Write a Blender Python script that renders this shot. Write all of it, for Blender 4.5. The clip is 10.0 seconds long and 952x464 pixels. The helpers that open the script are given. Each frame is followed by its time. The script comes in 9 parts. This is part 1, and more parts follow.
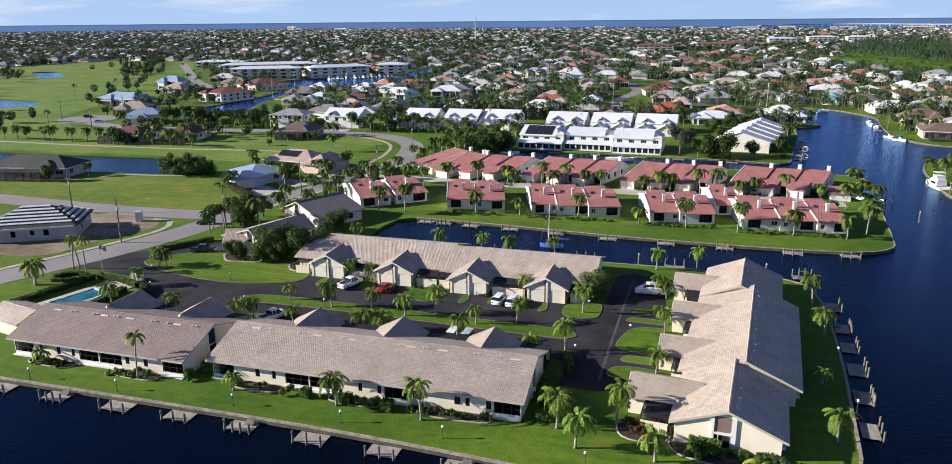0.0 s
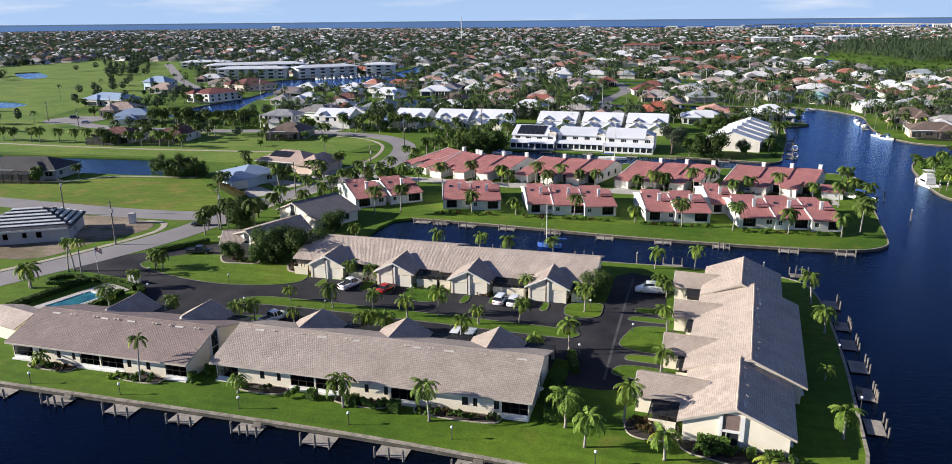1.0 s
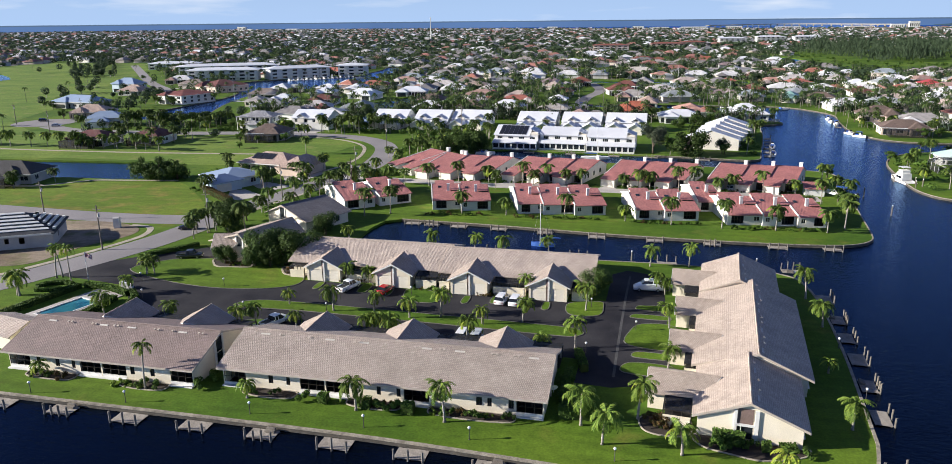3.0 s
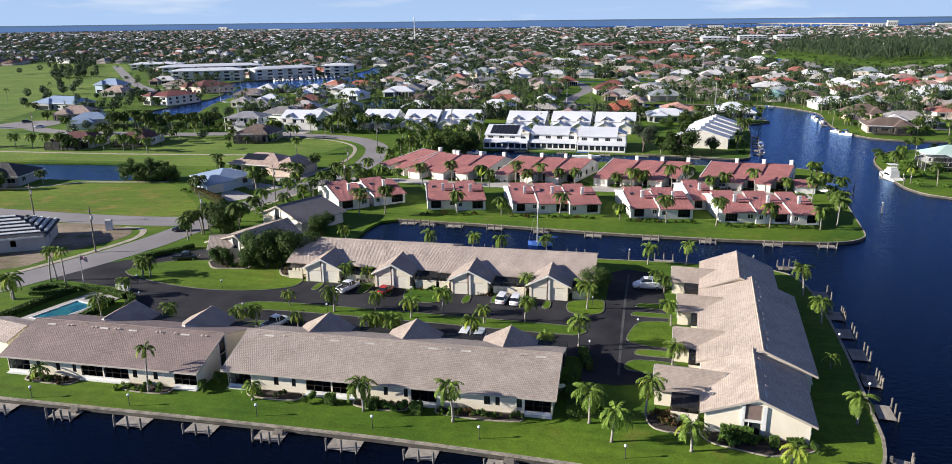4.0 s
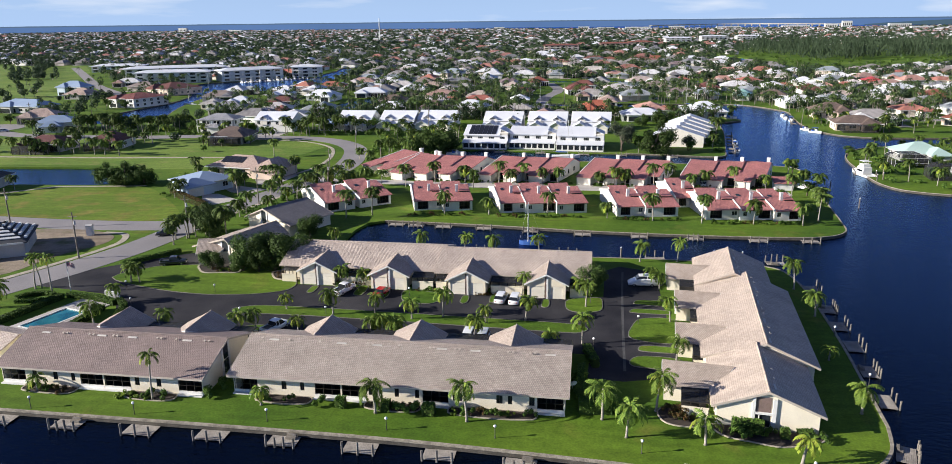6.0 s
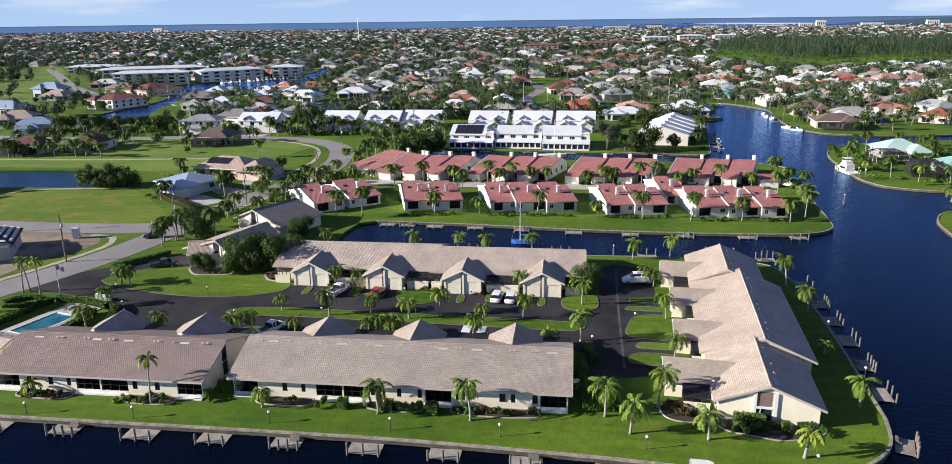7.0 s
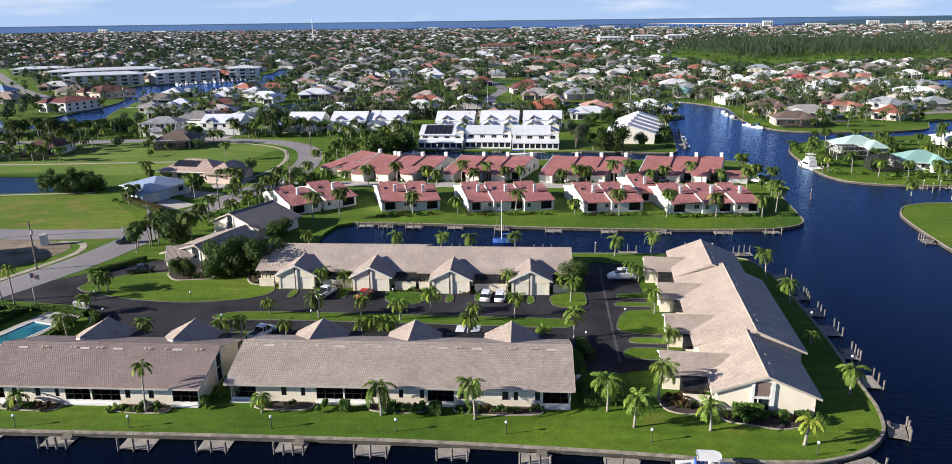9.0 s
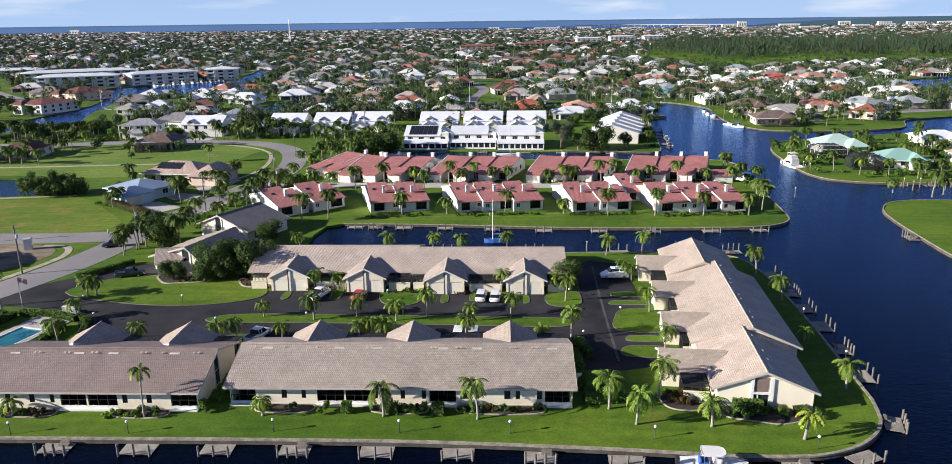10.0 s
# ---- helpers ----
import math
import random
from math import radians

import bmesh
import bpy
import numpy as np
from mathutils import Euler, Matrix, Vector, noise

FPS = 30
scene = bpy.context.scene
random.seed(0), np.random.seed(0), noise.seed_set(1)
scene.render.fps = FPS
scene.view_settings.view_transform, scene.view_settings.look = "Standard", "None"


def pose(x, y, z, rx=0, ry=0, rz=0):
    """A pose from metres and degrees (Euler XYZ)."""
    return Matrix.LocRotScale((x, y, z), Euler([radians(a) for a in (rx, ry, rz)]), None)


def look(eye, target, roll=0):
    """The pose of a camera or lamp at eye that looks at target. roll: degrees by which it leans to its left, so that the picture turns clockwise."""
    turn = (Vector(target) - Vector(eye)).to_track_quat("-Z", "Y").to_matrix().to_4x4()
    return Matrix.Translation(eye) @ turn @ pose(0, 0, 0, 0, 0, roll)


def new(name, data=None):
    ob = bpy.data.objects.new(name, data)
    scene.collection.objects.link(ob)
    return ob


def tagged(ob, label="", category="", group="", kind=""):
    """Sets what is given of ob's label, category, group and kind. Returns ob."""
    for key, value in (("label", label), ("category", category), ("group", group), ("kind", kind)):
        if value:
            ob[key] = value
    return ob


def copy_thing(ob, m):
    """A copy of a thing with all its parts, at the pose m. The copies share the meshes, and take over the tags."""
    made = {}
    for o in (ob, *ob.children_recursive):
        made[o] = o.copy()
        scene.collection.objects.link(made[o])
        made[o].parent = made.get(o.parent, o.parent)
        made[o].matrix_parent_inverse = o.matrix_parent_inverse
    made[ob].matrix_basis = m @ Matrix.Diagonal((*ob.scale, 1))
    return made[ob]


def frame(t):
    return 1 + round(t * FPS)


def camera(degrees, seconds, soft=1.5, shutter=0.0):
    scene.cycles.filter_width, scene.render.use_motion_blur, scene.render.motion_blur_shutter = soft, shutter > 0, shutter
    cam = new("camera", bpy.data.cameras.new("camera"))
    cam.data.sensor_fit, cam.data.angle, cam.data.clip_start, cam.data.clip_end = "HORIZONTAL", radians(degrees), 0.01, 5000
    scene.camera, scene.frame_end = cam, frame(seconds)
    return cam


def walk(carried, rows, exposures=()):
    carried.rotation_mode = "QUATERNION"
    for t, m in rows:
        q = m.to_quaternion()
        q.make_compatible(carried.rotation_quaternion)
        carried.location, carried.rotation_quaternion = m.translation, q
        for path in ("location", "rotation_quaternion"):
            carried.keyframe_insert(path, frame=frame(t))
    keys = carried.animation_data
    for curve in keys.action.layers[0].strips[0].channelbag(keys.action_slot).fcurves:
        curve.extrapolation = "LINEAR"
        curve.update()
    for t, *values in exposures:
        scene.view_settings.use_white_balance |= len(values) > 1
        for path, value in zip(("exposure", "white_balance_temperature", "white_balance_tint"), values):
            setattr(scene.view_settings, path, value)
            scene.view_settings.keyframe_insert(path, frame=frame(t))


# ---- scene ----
cam = camera(65.4, 10.0, soft=0.6)
PATH = [
    (0, (16.171, -70.564, 42.511), (15.622, -68.722, 41.958), -0.5),
    (0.5, (15.046, -70.854, 42.536), (14.515, -69.007, 41.983), -0.5),
    (1, (13.948, -71.178, 42.577), (13.435, -69.325, 42.023), -0.5),
    (1.5, (12.808, -71.508, 42.588), (12.315, -69.65, 42.034), -0.5),
    (2, (11.612, -71.796, 42.593), (11.141, -69.933, 42.039), -0.5),
    (2.5, (10.487, -72.102, 42.601), (10.035, -70.234, 42.048), -0.5),
    (4, (6.846, -72.991, 42.578), (6.455, -71.109, 42.024), -0.6),
    (4.5, (5.608, -73.247, 42.585), (5.239, -71.361, 42.032), -0.6),
    (5, (4.381, -73.509, 42.572), (4.033, -71.618, 42.018), -0.6),
    (5.5, (3.165, -73.773, 42.569), (2.84, -71.879, 42.016), -0.6),
    (7, (-0.469, -74.413, 42.498), (-0.715, -72.507, 41.944), -0.7),
    (7.5, (-1.654, -74.617, 42.483), (-1.873, -72.708, 41.929), -0.7),
    (8, (-2.871, -74.771, 42.46), (-3.061, -72.858, 41.906), -0.7),
    (8.5, (-4.111, -74.94, 42.452), (-4.271, -73.025, 41.898), -0.7),
    (9, (-5.327, -75.089, 42.44), (-5.457, -73.172, 41.886), -0.7),
    (9.5, (-6.568, -75.233, 42.415), (-6.668, -73.313, 41.861), -0.7),
    (10, (-7.842, -75.282, 42.387), (-7.914, -73.361, 41.834), -0.7),
]
walk(cam, [(t, look(eye, target, roll)) for t, eye, target, roll in PATH], [(0, 0.89), (10, 0.89)])

# ---- light ----
SUN_EL, SUN_AZ = radians(19.5), math.atan2(-0.276, -0.961)
sun_dir = Vector((math.cos(SUN_AZ) * math.cos(SUN_EL), math.sin(SUN_AZ) * math.cos(SUN_EL), math.sin(SUN_EL)))
sun = new("sun", bpy.data.lights.new("sun", "SUN"))
sun.data.energy, sun.data.angle, sun.data.color = 5.7, radians(0.53), (1.0, 0.945, 0.86)
sun.matrix_world = look(tuple(sun_dir * 100), (0, 0, 0))
world = bpy.data.worlds.new("world")
scene.world = world
world.use_nodes = True
wt = world.node_tree
sky = wt.nodes.new("ShaderNodeTexSky")
sky.sky_type, sky.sun_disc = "NISHITA", False
sky.sun_elevation, sky.sun_rotation = SUN_EL, math.pi / 2 - SUN_AZ
sky.air_density, sky.dust_density, sky.ozone_density = 1.0, 0.0, 4.0
sky.altitude = 300
tint = wt.nodes.new("ShaderNodeMix")
tint.data_type, tint.blend_type, tint.inputs[0].default_value = "RGBA", "MULTIPLY", 1.0
tint.inputs[7].default_value = (0.80, 0.94, 1.45, 1)
wt.links.new(sky.outputs[0], tint.inputs[6])
# thin fair-weather clouds
w_dir = wt.nodes.new("ShaderNodeTexCoord")
w_scale = wt.nodes.new("ShaderNodeMapping")
w_scale.inputs["Scale"].default_value = (2.2, 2.2, 16.0)
wt.links.new(w_dir.outputs["Generated"], w_scale.inputs[0])
w_noise = wt.nodes.new("ShaderNodeTexNoise")
w_noise.inputs["Scale"].default_value, w_noise.inputs["Detail"].default_value = 2.4, 7
wt.links.new(w_scale.outputs[0], w_noise.inputs["Vector"])
w_range = wt.nodes.new("ShaderNodeMapRange")
w_range.inputs[1].default_value, w_range.inputs[2].default_value, w_range.inputs[4].default_value = 0.53, 0.72, 0.6
wt.links.new(w_noise.outputs[0], w_range.inputs[0])
cloud = wt.nodes.new("ShaderNodeMix")
cloud.data_type = "RGBA"
cloud.inputs[7].default_value = (12.0, 12.6, 13.6, 1)
wt.links.new(w_range.outputs[0], cloud.inputs[0])
# pale haze low over the horizon
w_sep, w_low, hz = wt.nodes.new("ShaderNodeSeparateXYZ"), wt.nodes.new("ShaderNodeMapRange"), wt.nodes.new("ShaderNodeMix")
wt.links.new(w_dir.outputs["Generated"], w_sep.inputs[0])
w_low.interpolation_type = "SMOOTHSTEP"
w_low.inputs[1].default_value, w_low.inputs[2].default_value, w_low.inputs[3].default_value, w_low.inputs[4].default_value = -0.05, 0.25, 1.0, 0.0
wt.links.new(w_sep.outputs[2], w_low.inputs[0])
hz.data_type = "RGBA"
hz.inputs[7].default_value = (5.9, 8.4, 12.8, 1)
wt.links.new(w_low.outputs[0], hz.inputs[0])
wt.links.new(tint.outputs[2], hz.inputs[6])
wt.links.new(hz.outputs[2], cloud.inputs[6])
wt.links.new(cloud.outputs[2], wt.nodes["Background"].inputs[0])
wt.nodes["Background"].inputs[1].default_value = 0.0405


# ---- materials ----
def node_mat(name):
    m = bpy.data.materials.new(name)
    m.use_nodes = True
    return m, m.node_tree.nodes, m.node_tree.links, m.node_tree.nodes["Principled BSDF"]


def ramp_mix(nt, fac, c1, c2):
    mix = nt.nodes.new("ShaderNodeMix")
    mix.data_type = "RGBA"
    nt.links.new(fac, mix.inputs[0])
    for slot, c in ((6, c1), (7, c2)):
        if isinstance(c, tuple):
            mix.inputs[slot].default_value = (*c, 1)
        else:
            nt.links.new(c, mix.inputs[slot])
    return mix.outputs[2]


def noise_fac(nt, scale, detail=4, low=0.35, high=0.65, vector=None):
    if vector is None:
        vector = nt.nodes.new("ShaderNodeNewGeometry").outputs["Position"]
    tex = nt.nodes.new("ShaderNodeTexNoise")
    tex.inputs["Scale"].default_value, tex.inputs["Detail"].default_value = scale, detail
    nt.links.new(vector, tex.inputs["Vector"])
    rng = nt.nodes.new("ShaderNodeMapRange")
    rng.inputs[1].default_value, rng.inputs[2].default_value = low, high
    nt.links.new(tex.outputs[0], rng.inputs[0])
    return rng.outputs[0]


def bump_in(nt, bsdf, height, strength, distance):
    b = nt.nodes.new("ShaderNodeBump")
    b.inputs["Strength"].default_value, b.inputs["Distance"].default_value = strength, distance
    nt.links.new(height, b.inputs["Height"])
    nt.links.new(b.outputs[0], bsdf.inputs["Normal"])


def plain(name, c1, c2=None, rough=0.7, big=0.25, fine=6.0, fine_amount=0.25, metal=0.0, bump=0.15, bump_d=0.03, spec=0.5):
    """A surface with stains at one scale and grain at another, by world position."""
    m, nodes, links, bsdf = node_mat(name)
    nt = m.node_tree
    c2 = c2 or tuple(v * 0.8 for v in c1)
    col = ramp_mix(nt, noise_fac(nt, big), c1, c2)
    fine_fac = noise_fac(nt, fine, 6)
    dark = nt.nodes.new("ShaderNodeMix")
    dark.data_type, dark.blend_type = "RGBA", "MULTIPLY"
    dark.inputs[0].default_value = 1.0
    links.new(col, dark.inputs[6])
    links.new(ramp_mix(nt, fine_fac, (1 - fine_amount,) * 3, (1.0, 1.0, 1.0)), dark.inputs[7])
    links.new(dark.outputs[2], bsdf.inputs["Base Color"])
    bsdf.inputs["Roughness"].default_value, bsdf.inputs["Metallic"].default_value = rough, metal
    bsdf.inputs["Specular IOR Level"].default_value = spec
    if bump:
        bump_in(nt, bsdf, fine_fac, bump, bump_d)
    return m


def tile_mat(name, c1, c2, mortar, turn=0.0, width=0.25, row=0.26, slope=0.32, rough=0.75, streak=0.25, joint=0.025, relief=0.5):
    """Roof tiles in courses; turn is the ridge's direction in degrees, slope the rise per metre along the course."""
    m, nodes, links, bsdf = node_mat(name)
    nt = m.node_tree
    pos = nodes.new("ShaderNodeNewGeometry").outputs["Position"]
    rot = nodes.new("ShaderNodeVectorRotate")
    rot.rotation_type = "Z_AXIS"
    rot.inputs["Angle"].default_value = -radians(turn)
    links.new(pos, rot.inputs["Vector"])
    sep, com, mul = nodes.new("ShaderNodeSeparateXYZ"), nodes.new("ShaderNodeCombineXYZ"), nodes.new("ShaderNodeMath")
    links.new(rot.outputs[0], sep.inputs[0])
    mul.operation, mul.inputs[1].default_value = "MULTIPLY", 1.0 / slope
    links.new(sep.outputs[2], mul.inputs[0])
    links.new(sep.outputs[0], com.inputs[0])
    links.new(mul.outputs[0], com.inputs[1])
    brick = nodes.new("ShaderNodeTexBrick")
    brick.inputs["Scale"].default_value = 1.0
    brick.inputs["Brick Width"].default_value, brick.inputs["Row Height"].default_value = width, row
    brick.inputs["Mortar Size"].default_value, brick.inputs["Mortar Smooth"].default_value = joint, 0.3
    brick.inputs["Color1"].default_value, brick.inputs["Color2"].default_value = (*c1, 1), (*c2, 1)
    brick.inputs["Mortar"].default_value = (*mortar, 1)
    links.new(com.outputs[0], brick.inputs["Vector"])
    stain = ramp_mix(nt, noise_fac(nt, 0.35, 6, 0.3, 0.7), (1 - streak,) * 3, (1.0, 1.0, 1.0))
    grain = ramp_mix(nt, noise_fac(nt, 2.2, 3, 0.3, 0.7), (0.82, 0.8, 0.8), (1.0, 1.0, 1.0))
    last = brick.outputs[0]
    for extra in (stain, grain):
        mix = nodes.new("ShaderNodeMix")
        mix.data_type, mix.blend_type, mix.inputs[0].default_value = "RGBA", "MULTIPLY", 1.0
        links.new(last, mix.inputs[6])
        links.new(extra, mix.inputs[7])
        last = mix.outputs[2]
    links.new(last, bsdf.inputs["Base Color"])
    bsdf.inputs["Roughness"].default_value = rough
    inv = nodes.new("ShaderNodeMath")
    inv.operation, inv.inputs[0].default_value = "SUBTRACT", 1.0
    links.new(brick.outputs["Fac"], inv.inputs[1])
    # the round back of each tile, staggered from course to course
    row_no, half, shift, wave, back, high = (nodes.new("ShaderNodeMath") for _ in range(6))
    row_no.operation, row_no.inputs[1].default_value = "DIVIDE", row
    links.new(mul.outputs[0], row_no.inputs[0])
    half.operation = "FLOOR"
    links.new(row_no.outputs[0], half.inputs[0])
    shift.operation, shift.inputs[1].default_value = "MULTIPLY_ADD", math.pi / 2
    links.new(half.outputs[0], shift.inputs[0])
    wave.operation, wave.inputs[1].default_value = "MULTIPLY", math.pi / width
    links.new(sep.outputs[0], wave.inputs[0])
    links.new(wave.outputs[0], shift.inputs[2])
    back.operation = "SINE"
    links.new(shift.outputs[0], back.inputs[0])
    high.operation, high.inputs[1].default_value = "MULTIPLY", 1.0
    square = nodes.new("ShaderNodeMath")
    square.operation = "MULTIPLY"
    links.new(back.outputs[0], square.inputs[0])
    links.new(back.outputs[0], square.inputs[1])
    links.new(square.outputs[0], high.inputs[0])
    total = nodes.new("ShaderNodeMath")
    links.new(high.outputs[0], total.inputs[0])
    links.new(inv.outputs[0], total.inputs[1])
    bump_in(nt, bsdf, total.outputs[0], relief, 0.06)
    return m


def leaf_mat(name, c1, c2, rough=0.65):
    """Foliage, varied by the object and by each leaf."""
    m, nodes, links, bsdf = node_mat(name)
    nt = m.node_tree
    isl = nodes.new("ShaderNodeNewGeometry").outputs["Random Per Island"]
    col = ramp_mix(nt, isl, c1, c2)
    rnd = nodes.new("ShaderNodeObjectInfo").outputs["Random"]
    hue = nodes.new("ShaderNodeHueSaturation")
    links.new(col, hue.inputs["Color"])
    rng = nodes.new("ShaderNodeMapRange")
    rng.inputs[3].default_value, rng.inputs[4].default_value = 0.7, 1.3
    links.new(rnd, rng.inputs[0])
    links.new(rng.outputs[0], hue.inputs["Value"])
    links.new(hue.outputs[0], bsdf.inputs["Base Color"])
    bsdf.inputs["Roughness"].default_value = rough
    bsdf.inputs["Specular IOR Level"].default_value = 0.12
    tr = nodes.new("ShaderNodeBsdfTranslucent")
    links.new(hue.outputs[0], tr.inputs["Color"])
    add = nodes.new("ShaderNodeMixShader")
    add.inputs[0].default_value = 0.22
    links.new(bsdf.outputs[0], add.inputs[1])
    links.new(tr.outputs[0], add.inputs[2])
    links.new(add.outputs[0], nodes["Material Output"].inputs["Surface"])
    return m


def random_mat(name, colours, rough=0.7, per="island", stain=0.3):
    """One of several colours for each thing or each joined piece."""
    m, nodes, links, bsdf = node_mat(name)
    nt = m.node_tree
    src = nodes.new("ShaderNodeNewGeometry").outputs["Random Per Island"] if per == "island" else nodes.new("ShaderNodeObjectInfo").outputs["Random"]
    ramp = nodes.new("ShaderNodeValToRGB")
    ramp.color_ramp.interpolation = "CONSTANT"
    n = len(colours)
    while len(ramp.color_ramp.elements) < n:
        ramp.color_ramp.elements.new(0.5)
    for i, c in enumerate(colours):
        ramp.color_ramp.elements[i].position = i / n
        ramp.color_ramp.elements[i].color = (*c, 1)
    links.new(src, ramp.inputs[0])
    mix = nodes.new("ShaderNodeMix")
    mix.data_type, mix.blend_type, mix.inputs[0].default_value = "RGBA", "MULTIPLY", 1.0
    links.new(ramp.outputs[0], mix.inputs[6])
    links.new(ramp_mix(nt, noise_fac(nt, 0.6, 5), (1 - stain,) * 3, (1.0, 1.0, 1.0)), mix.inputs[7])
    links.new(mix.outputs[2], bsdf.inputs["Base Color"])
    bsdf.inputs["Roughness"].default_value = rough
    return m


def grass_mat(name, c1, c2, dry, dry_low=0.55):
    m, nodes, links, bsdf = node_mat(name)
    nt = m.node_tree
    col = ramp_mix(nt, noise_fac(nt, 0.045, 5), c1, c2)
    col = ramp_mix(nt, noise_fac(nt, 0.16, 6, dry_low, dry_low + 0.2), col, dry)
    fine = noise_fac(nt, 3.5, 8, 0.3, 0.7)
    mid = noise_fac(nt, 0.7, 4, 0.3, 0.7)
    # mowing lanes and worn streaks
    lanes = nodes.new("ShaderNodeMapping")
    lanes.inputs["Scale"].default_value = (0.06, 0.75, 1.0)
    links.new(nodes.new("ShaderNodeNewGeometry").outputs["Position"], lanes.inputs[0])
    streak = noise_fac(nt, 1.0, 5, 0.35, 0.65, lanes.outputs[0])
    for f, amount in ((fine, 0.35), (mid, 0.25), (streak, 0.22)):
        mix = nodes.new("ShaderNodeMix")
        mix.data_type, mix.blend_type, mix.inputs[0].default_value = "RGBA", "MULTIPLY", 1.0
        links.new(col, mix.inputs[6])
        links.new(ramp_mix(nt, f, (1 - amount,) * 3, (1.0, 1.0, 1.0)), mix.inputs[7])
        col = mix.outputs[2]
    links.new(col, bsdf.inputs["Base Color"])
    bsdf.inputs["Roughness"].default_value, bsdf.inputs["Specular IOR Level"].default_value = 0.9, 0.15
    bump_in(nt, bsdf, fine, 0.2, 0.05)
    return m


GRASS = grass_mat("lawn", (0.074, 0.158, 0.013), (0.156, 0.252, 0.022), (0.215, 0.225, 0.04), 0.60)
FAIRWAY = grass_mat("fairway_turf", (0.14, 0.245, 0.036), (0.225, 0.32, 0.055), (0.31, 0.31, 0.10), 0.56)
def water_mat(name, tint, gloss):
    m, wn, wl, wb = node_mat(name)
    wnt = m.node_tree
    wn.remove(wb)
    w_pos = wn.new("ShaderNodeNewGeometry").outputs["Position"]
    w_map = wn.new("ShaderNodeMapping")
    w_map.inputs["Scale"].default_value, w_map.inputs["Rotation"].default_value = (1.0, 2.2, 1.0), (0, 0, 0.5)
    wl.new(w_pos, w_map.inputs[0])
    w_body, w_gloss, w_mix = wn.new("ShaderNodeBsdfDiffuse"), wn.new("ShaderNodeBsdfGlossy"), wn.new("ShaderNodeMixShader")
    wl.new(ramp_mix(wnt, noise_fac(wnt, 0.02, 3), (0.0002, 0.0006, 0.0024), (0.0004, 0.0013, 0.0048)), w_body.inputs["Color"])
    w_gloss.inputs["Roughness"].default_value = 0.11
    w_gloss.inputs["Color"].default_value = (*tint, 1)
    w_bump = wn.new("ShaderNodeBump")
    w_bump.inputs["Strength"].default_value, w_bump.inputs["Distance"].default_value = 0.6, 0.16
    wl.new(noise_fac(wnt, 1.1, 5, 0.2, 0.8, w_map.outputs[0]), w_bump.inputs["Height"])
    wl.new(w_bump.outputs[0], w_gloss.inputs["Normal"])
    w_fres, w_half = wn.new("ShaderNodeFresnel"), wn.new("ShaderNodeMath")
    w_fres.inputs["IOR"].default_value = 1.33
    w_pow = wn.new("ShaderNodeMath")
    w_pow.operation, w_pow.inputs[1].default_value = "POWER", 1.35
    wl.new(w_fres.outputs[0], w_pow.inputs[0])
    w_half.operation, w_half.inputs[1].default_value = "MULTIPLY", gloss
    wl.new(w_pow.outputs[0], w_half.inputs[0])
    wl.new(w_half.outputs[0], w_mix.inputs[0])
    wl.new(w_body.outputs[0], w_mix.inputs[1])
    wl.new(w_gloss.outputs[0], w_mix.inputs[2])
    wl.new(w_mix.outputs[0], wn["Material Output"].inputs["Surface"])
    return m


WATER = water_mat("canal_water", (0.40, 0.62, 1.0), 2.15)
POND = water_mat("pond_water", (0.62, 0.80, 1.0), 2.1)

ASPHALT = plain("asphalt", (0.019, 0.019, 0.025), (0.052, 0.050, 0.054), 0.9, 0.12, 9, 0.3, spec=0.15)
ROAD = plain("worn_road", (0.26, 0.24, 0.24), (0.21, 0.195, 0.20), 0.9, 0.1, 5, 0.2)
CONCRETE = plain("concrete", (0.48, 0.42, 0.33), (0.34, 0.295, 0.23), 0.85, 0.6, 7, 0.3)
SEA_CAP = plain("weathered_wall_cap", (0.41, 0.36, 0.28), (0.23, 0.20, 0.155), 0.9, 1.2, 7, 0.4)
SHEET = plain("stained_sheet_wall", (0.115, 0.10, 0.08), (0.06, 0.053, 0.043), 0.9, 0.8, 7, 0.4)
PAVING = plain("driveway_concrete", (0.50, 0.46, 0.42), (0.40, 0.37, 0.34), 0.85, 0.3, 5, 0.2)
DIRT = grass_mat("bare_dirt", (0.50, 0.41, 0.31), (0.22, 0.165, 0.115), (0.14, 0.17, 0.04), 0.5)
MULCH = plain("mulch_bed", (0.055, 0.04, 0.03), (0.03, 0.022, 0.018), 0.95, 0.8, 8, 0.4)
STUCCO = plain("cream_stucco", (0.80, 0.72, 0.57), (0.72, 0.645, 0.51), 0.85, 0.4, 12, 0.12)
WHITE = plain("white_paint", (0.74, 0.73, 0.70), (0.65, 0.64, 0.61), 0.6, 0.5, 12, 0.1)
FASCIA = plain("tan_fascia", (0.50, 0.43, 0.36), (0.42, 0.36, 0.30), 0.7, 0.5, 10, 0.15)
# near-black for dark parts, also painted inside porches and courts as their shade
DARK = plain("near_black_fill", (0.018, 0.017, 0.017), (0.03, 0.028, 0.026), 0.6, 1.0, 10, 0.3)
BRONZE = plain("bronze_frame", (0.05, 0.042, 0.036), (0.035, 0.03, 0.027), 0.45, 1.0, 10, 0.2, metal=0.3)
GLASS = plain("window_glass", (0.02, 0.025, 0.03), (0.03, 0.036, 0.04), 0.08, 0.7, 3, 0.2, bump=0)
SCREEN, sn, sl, sb = node_mat("insect_screen")
s_clear, s_mix = sn.new("ShaderNodeBsdfTransparent"), sn.new("ShaderNodeMixShader")
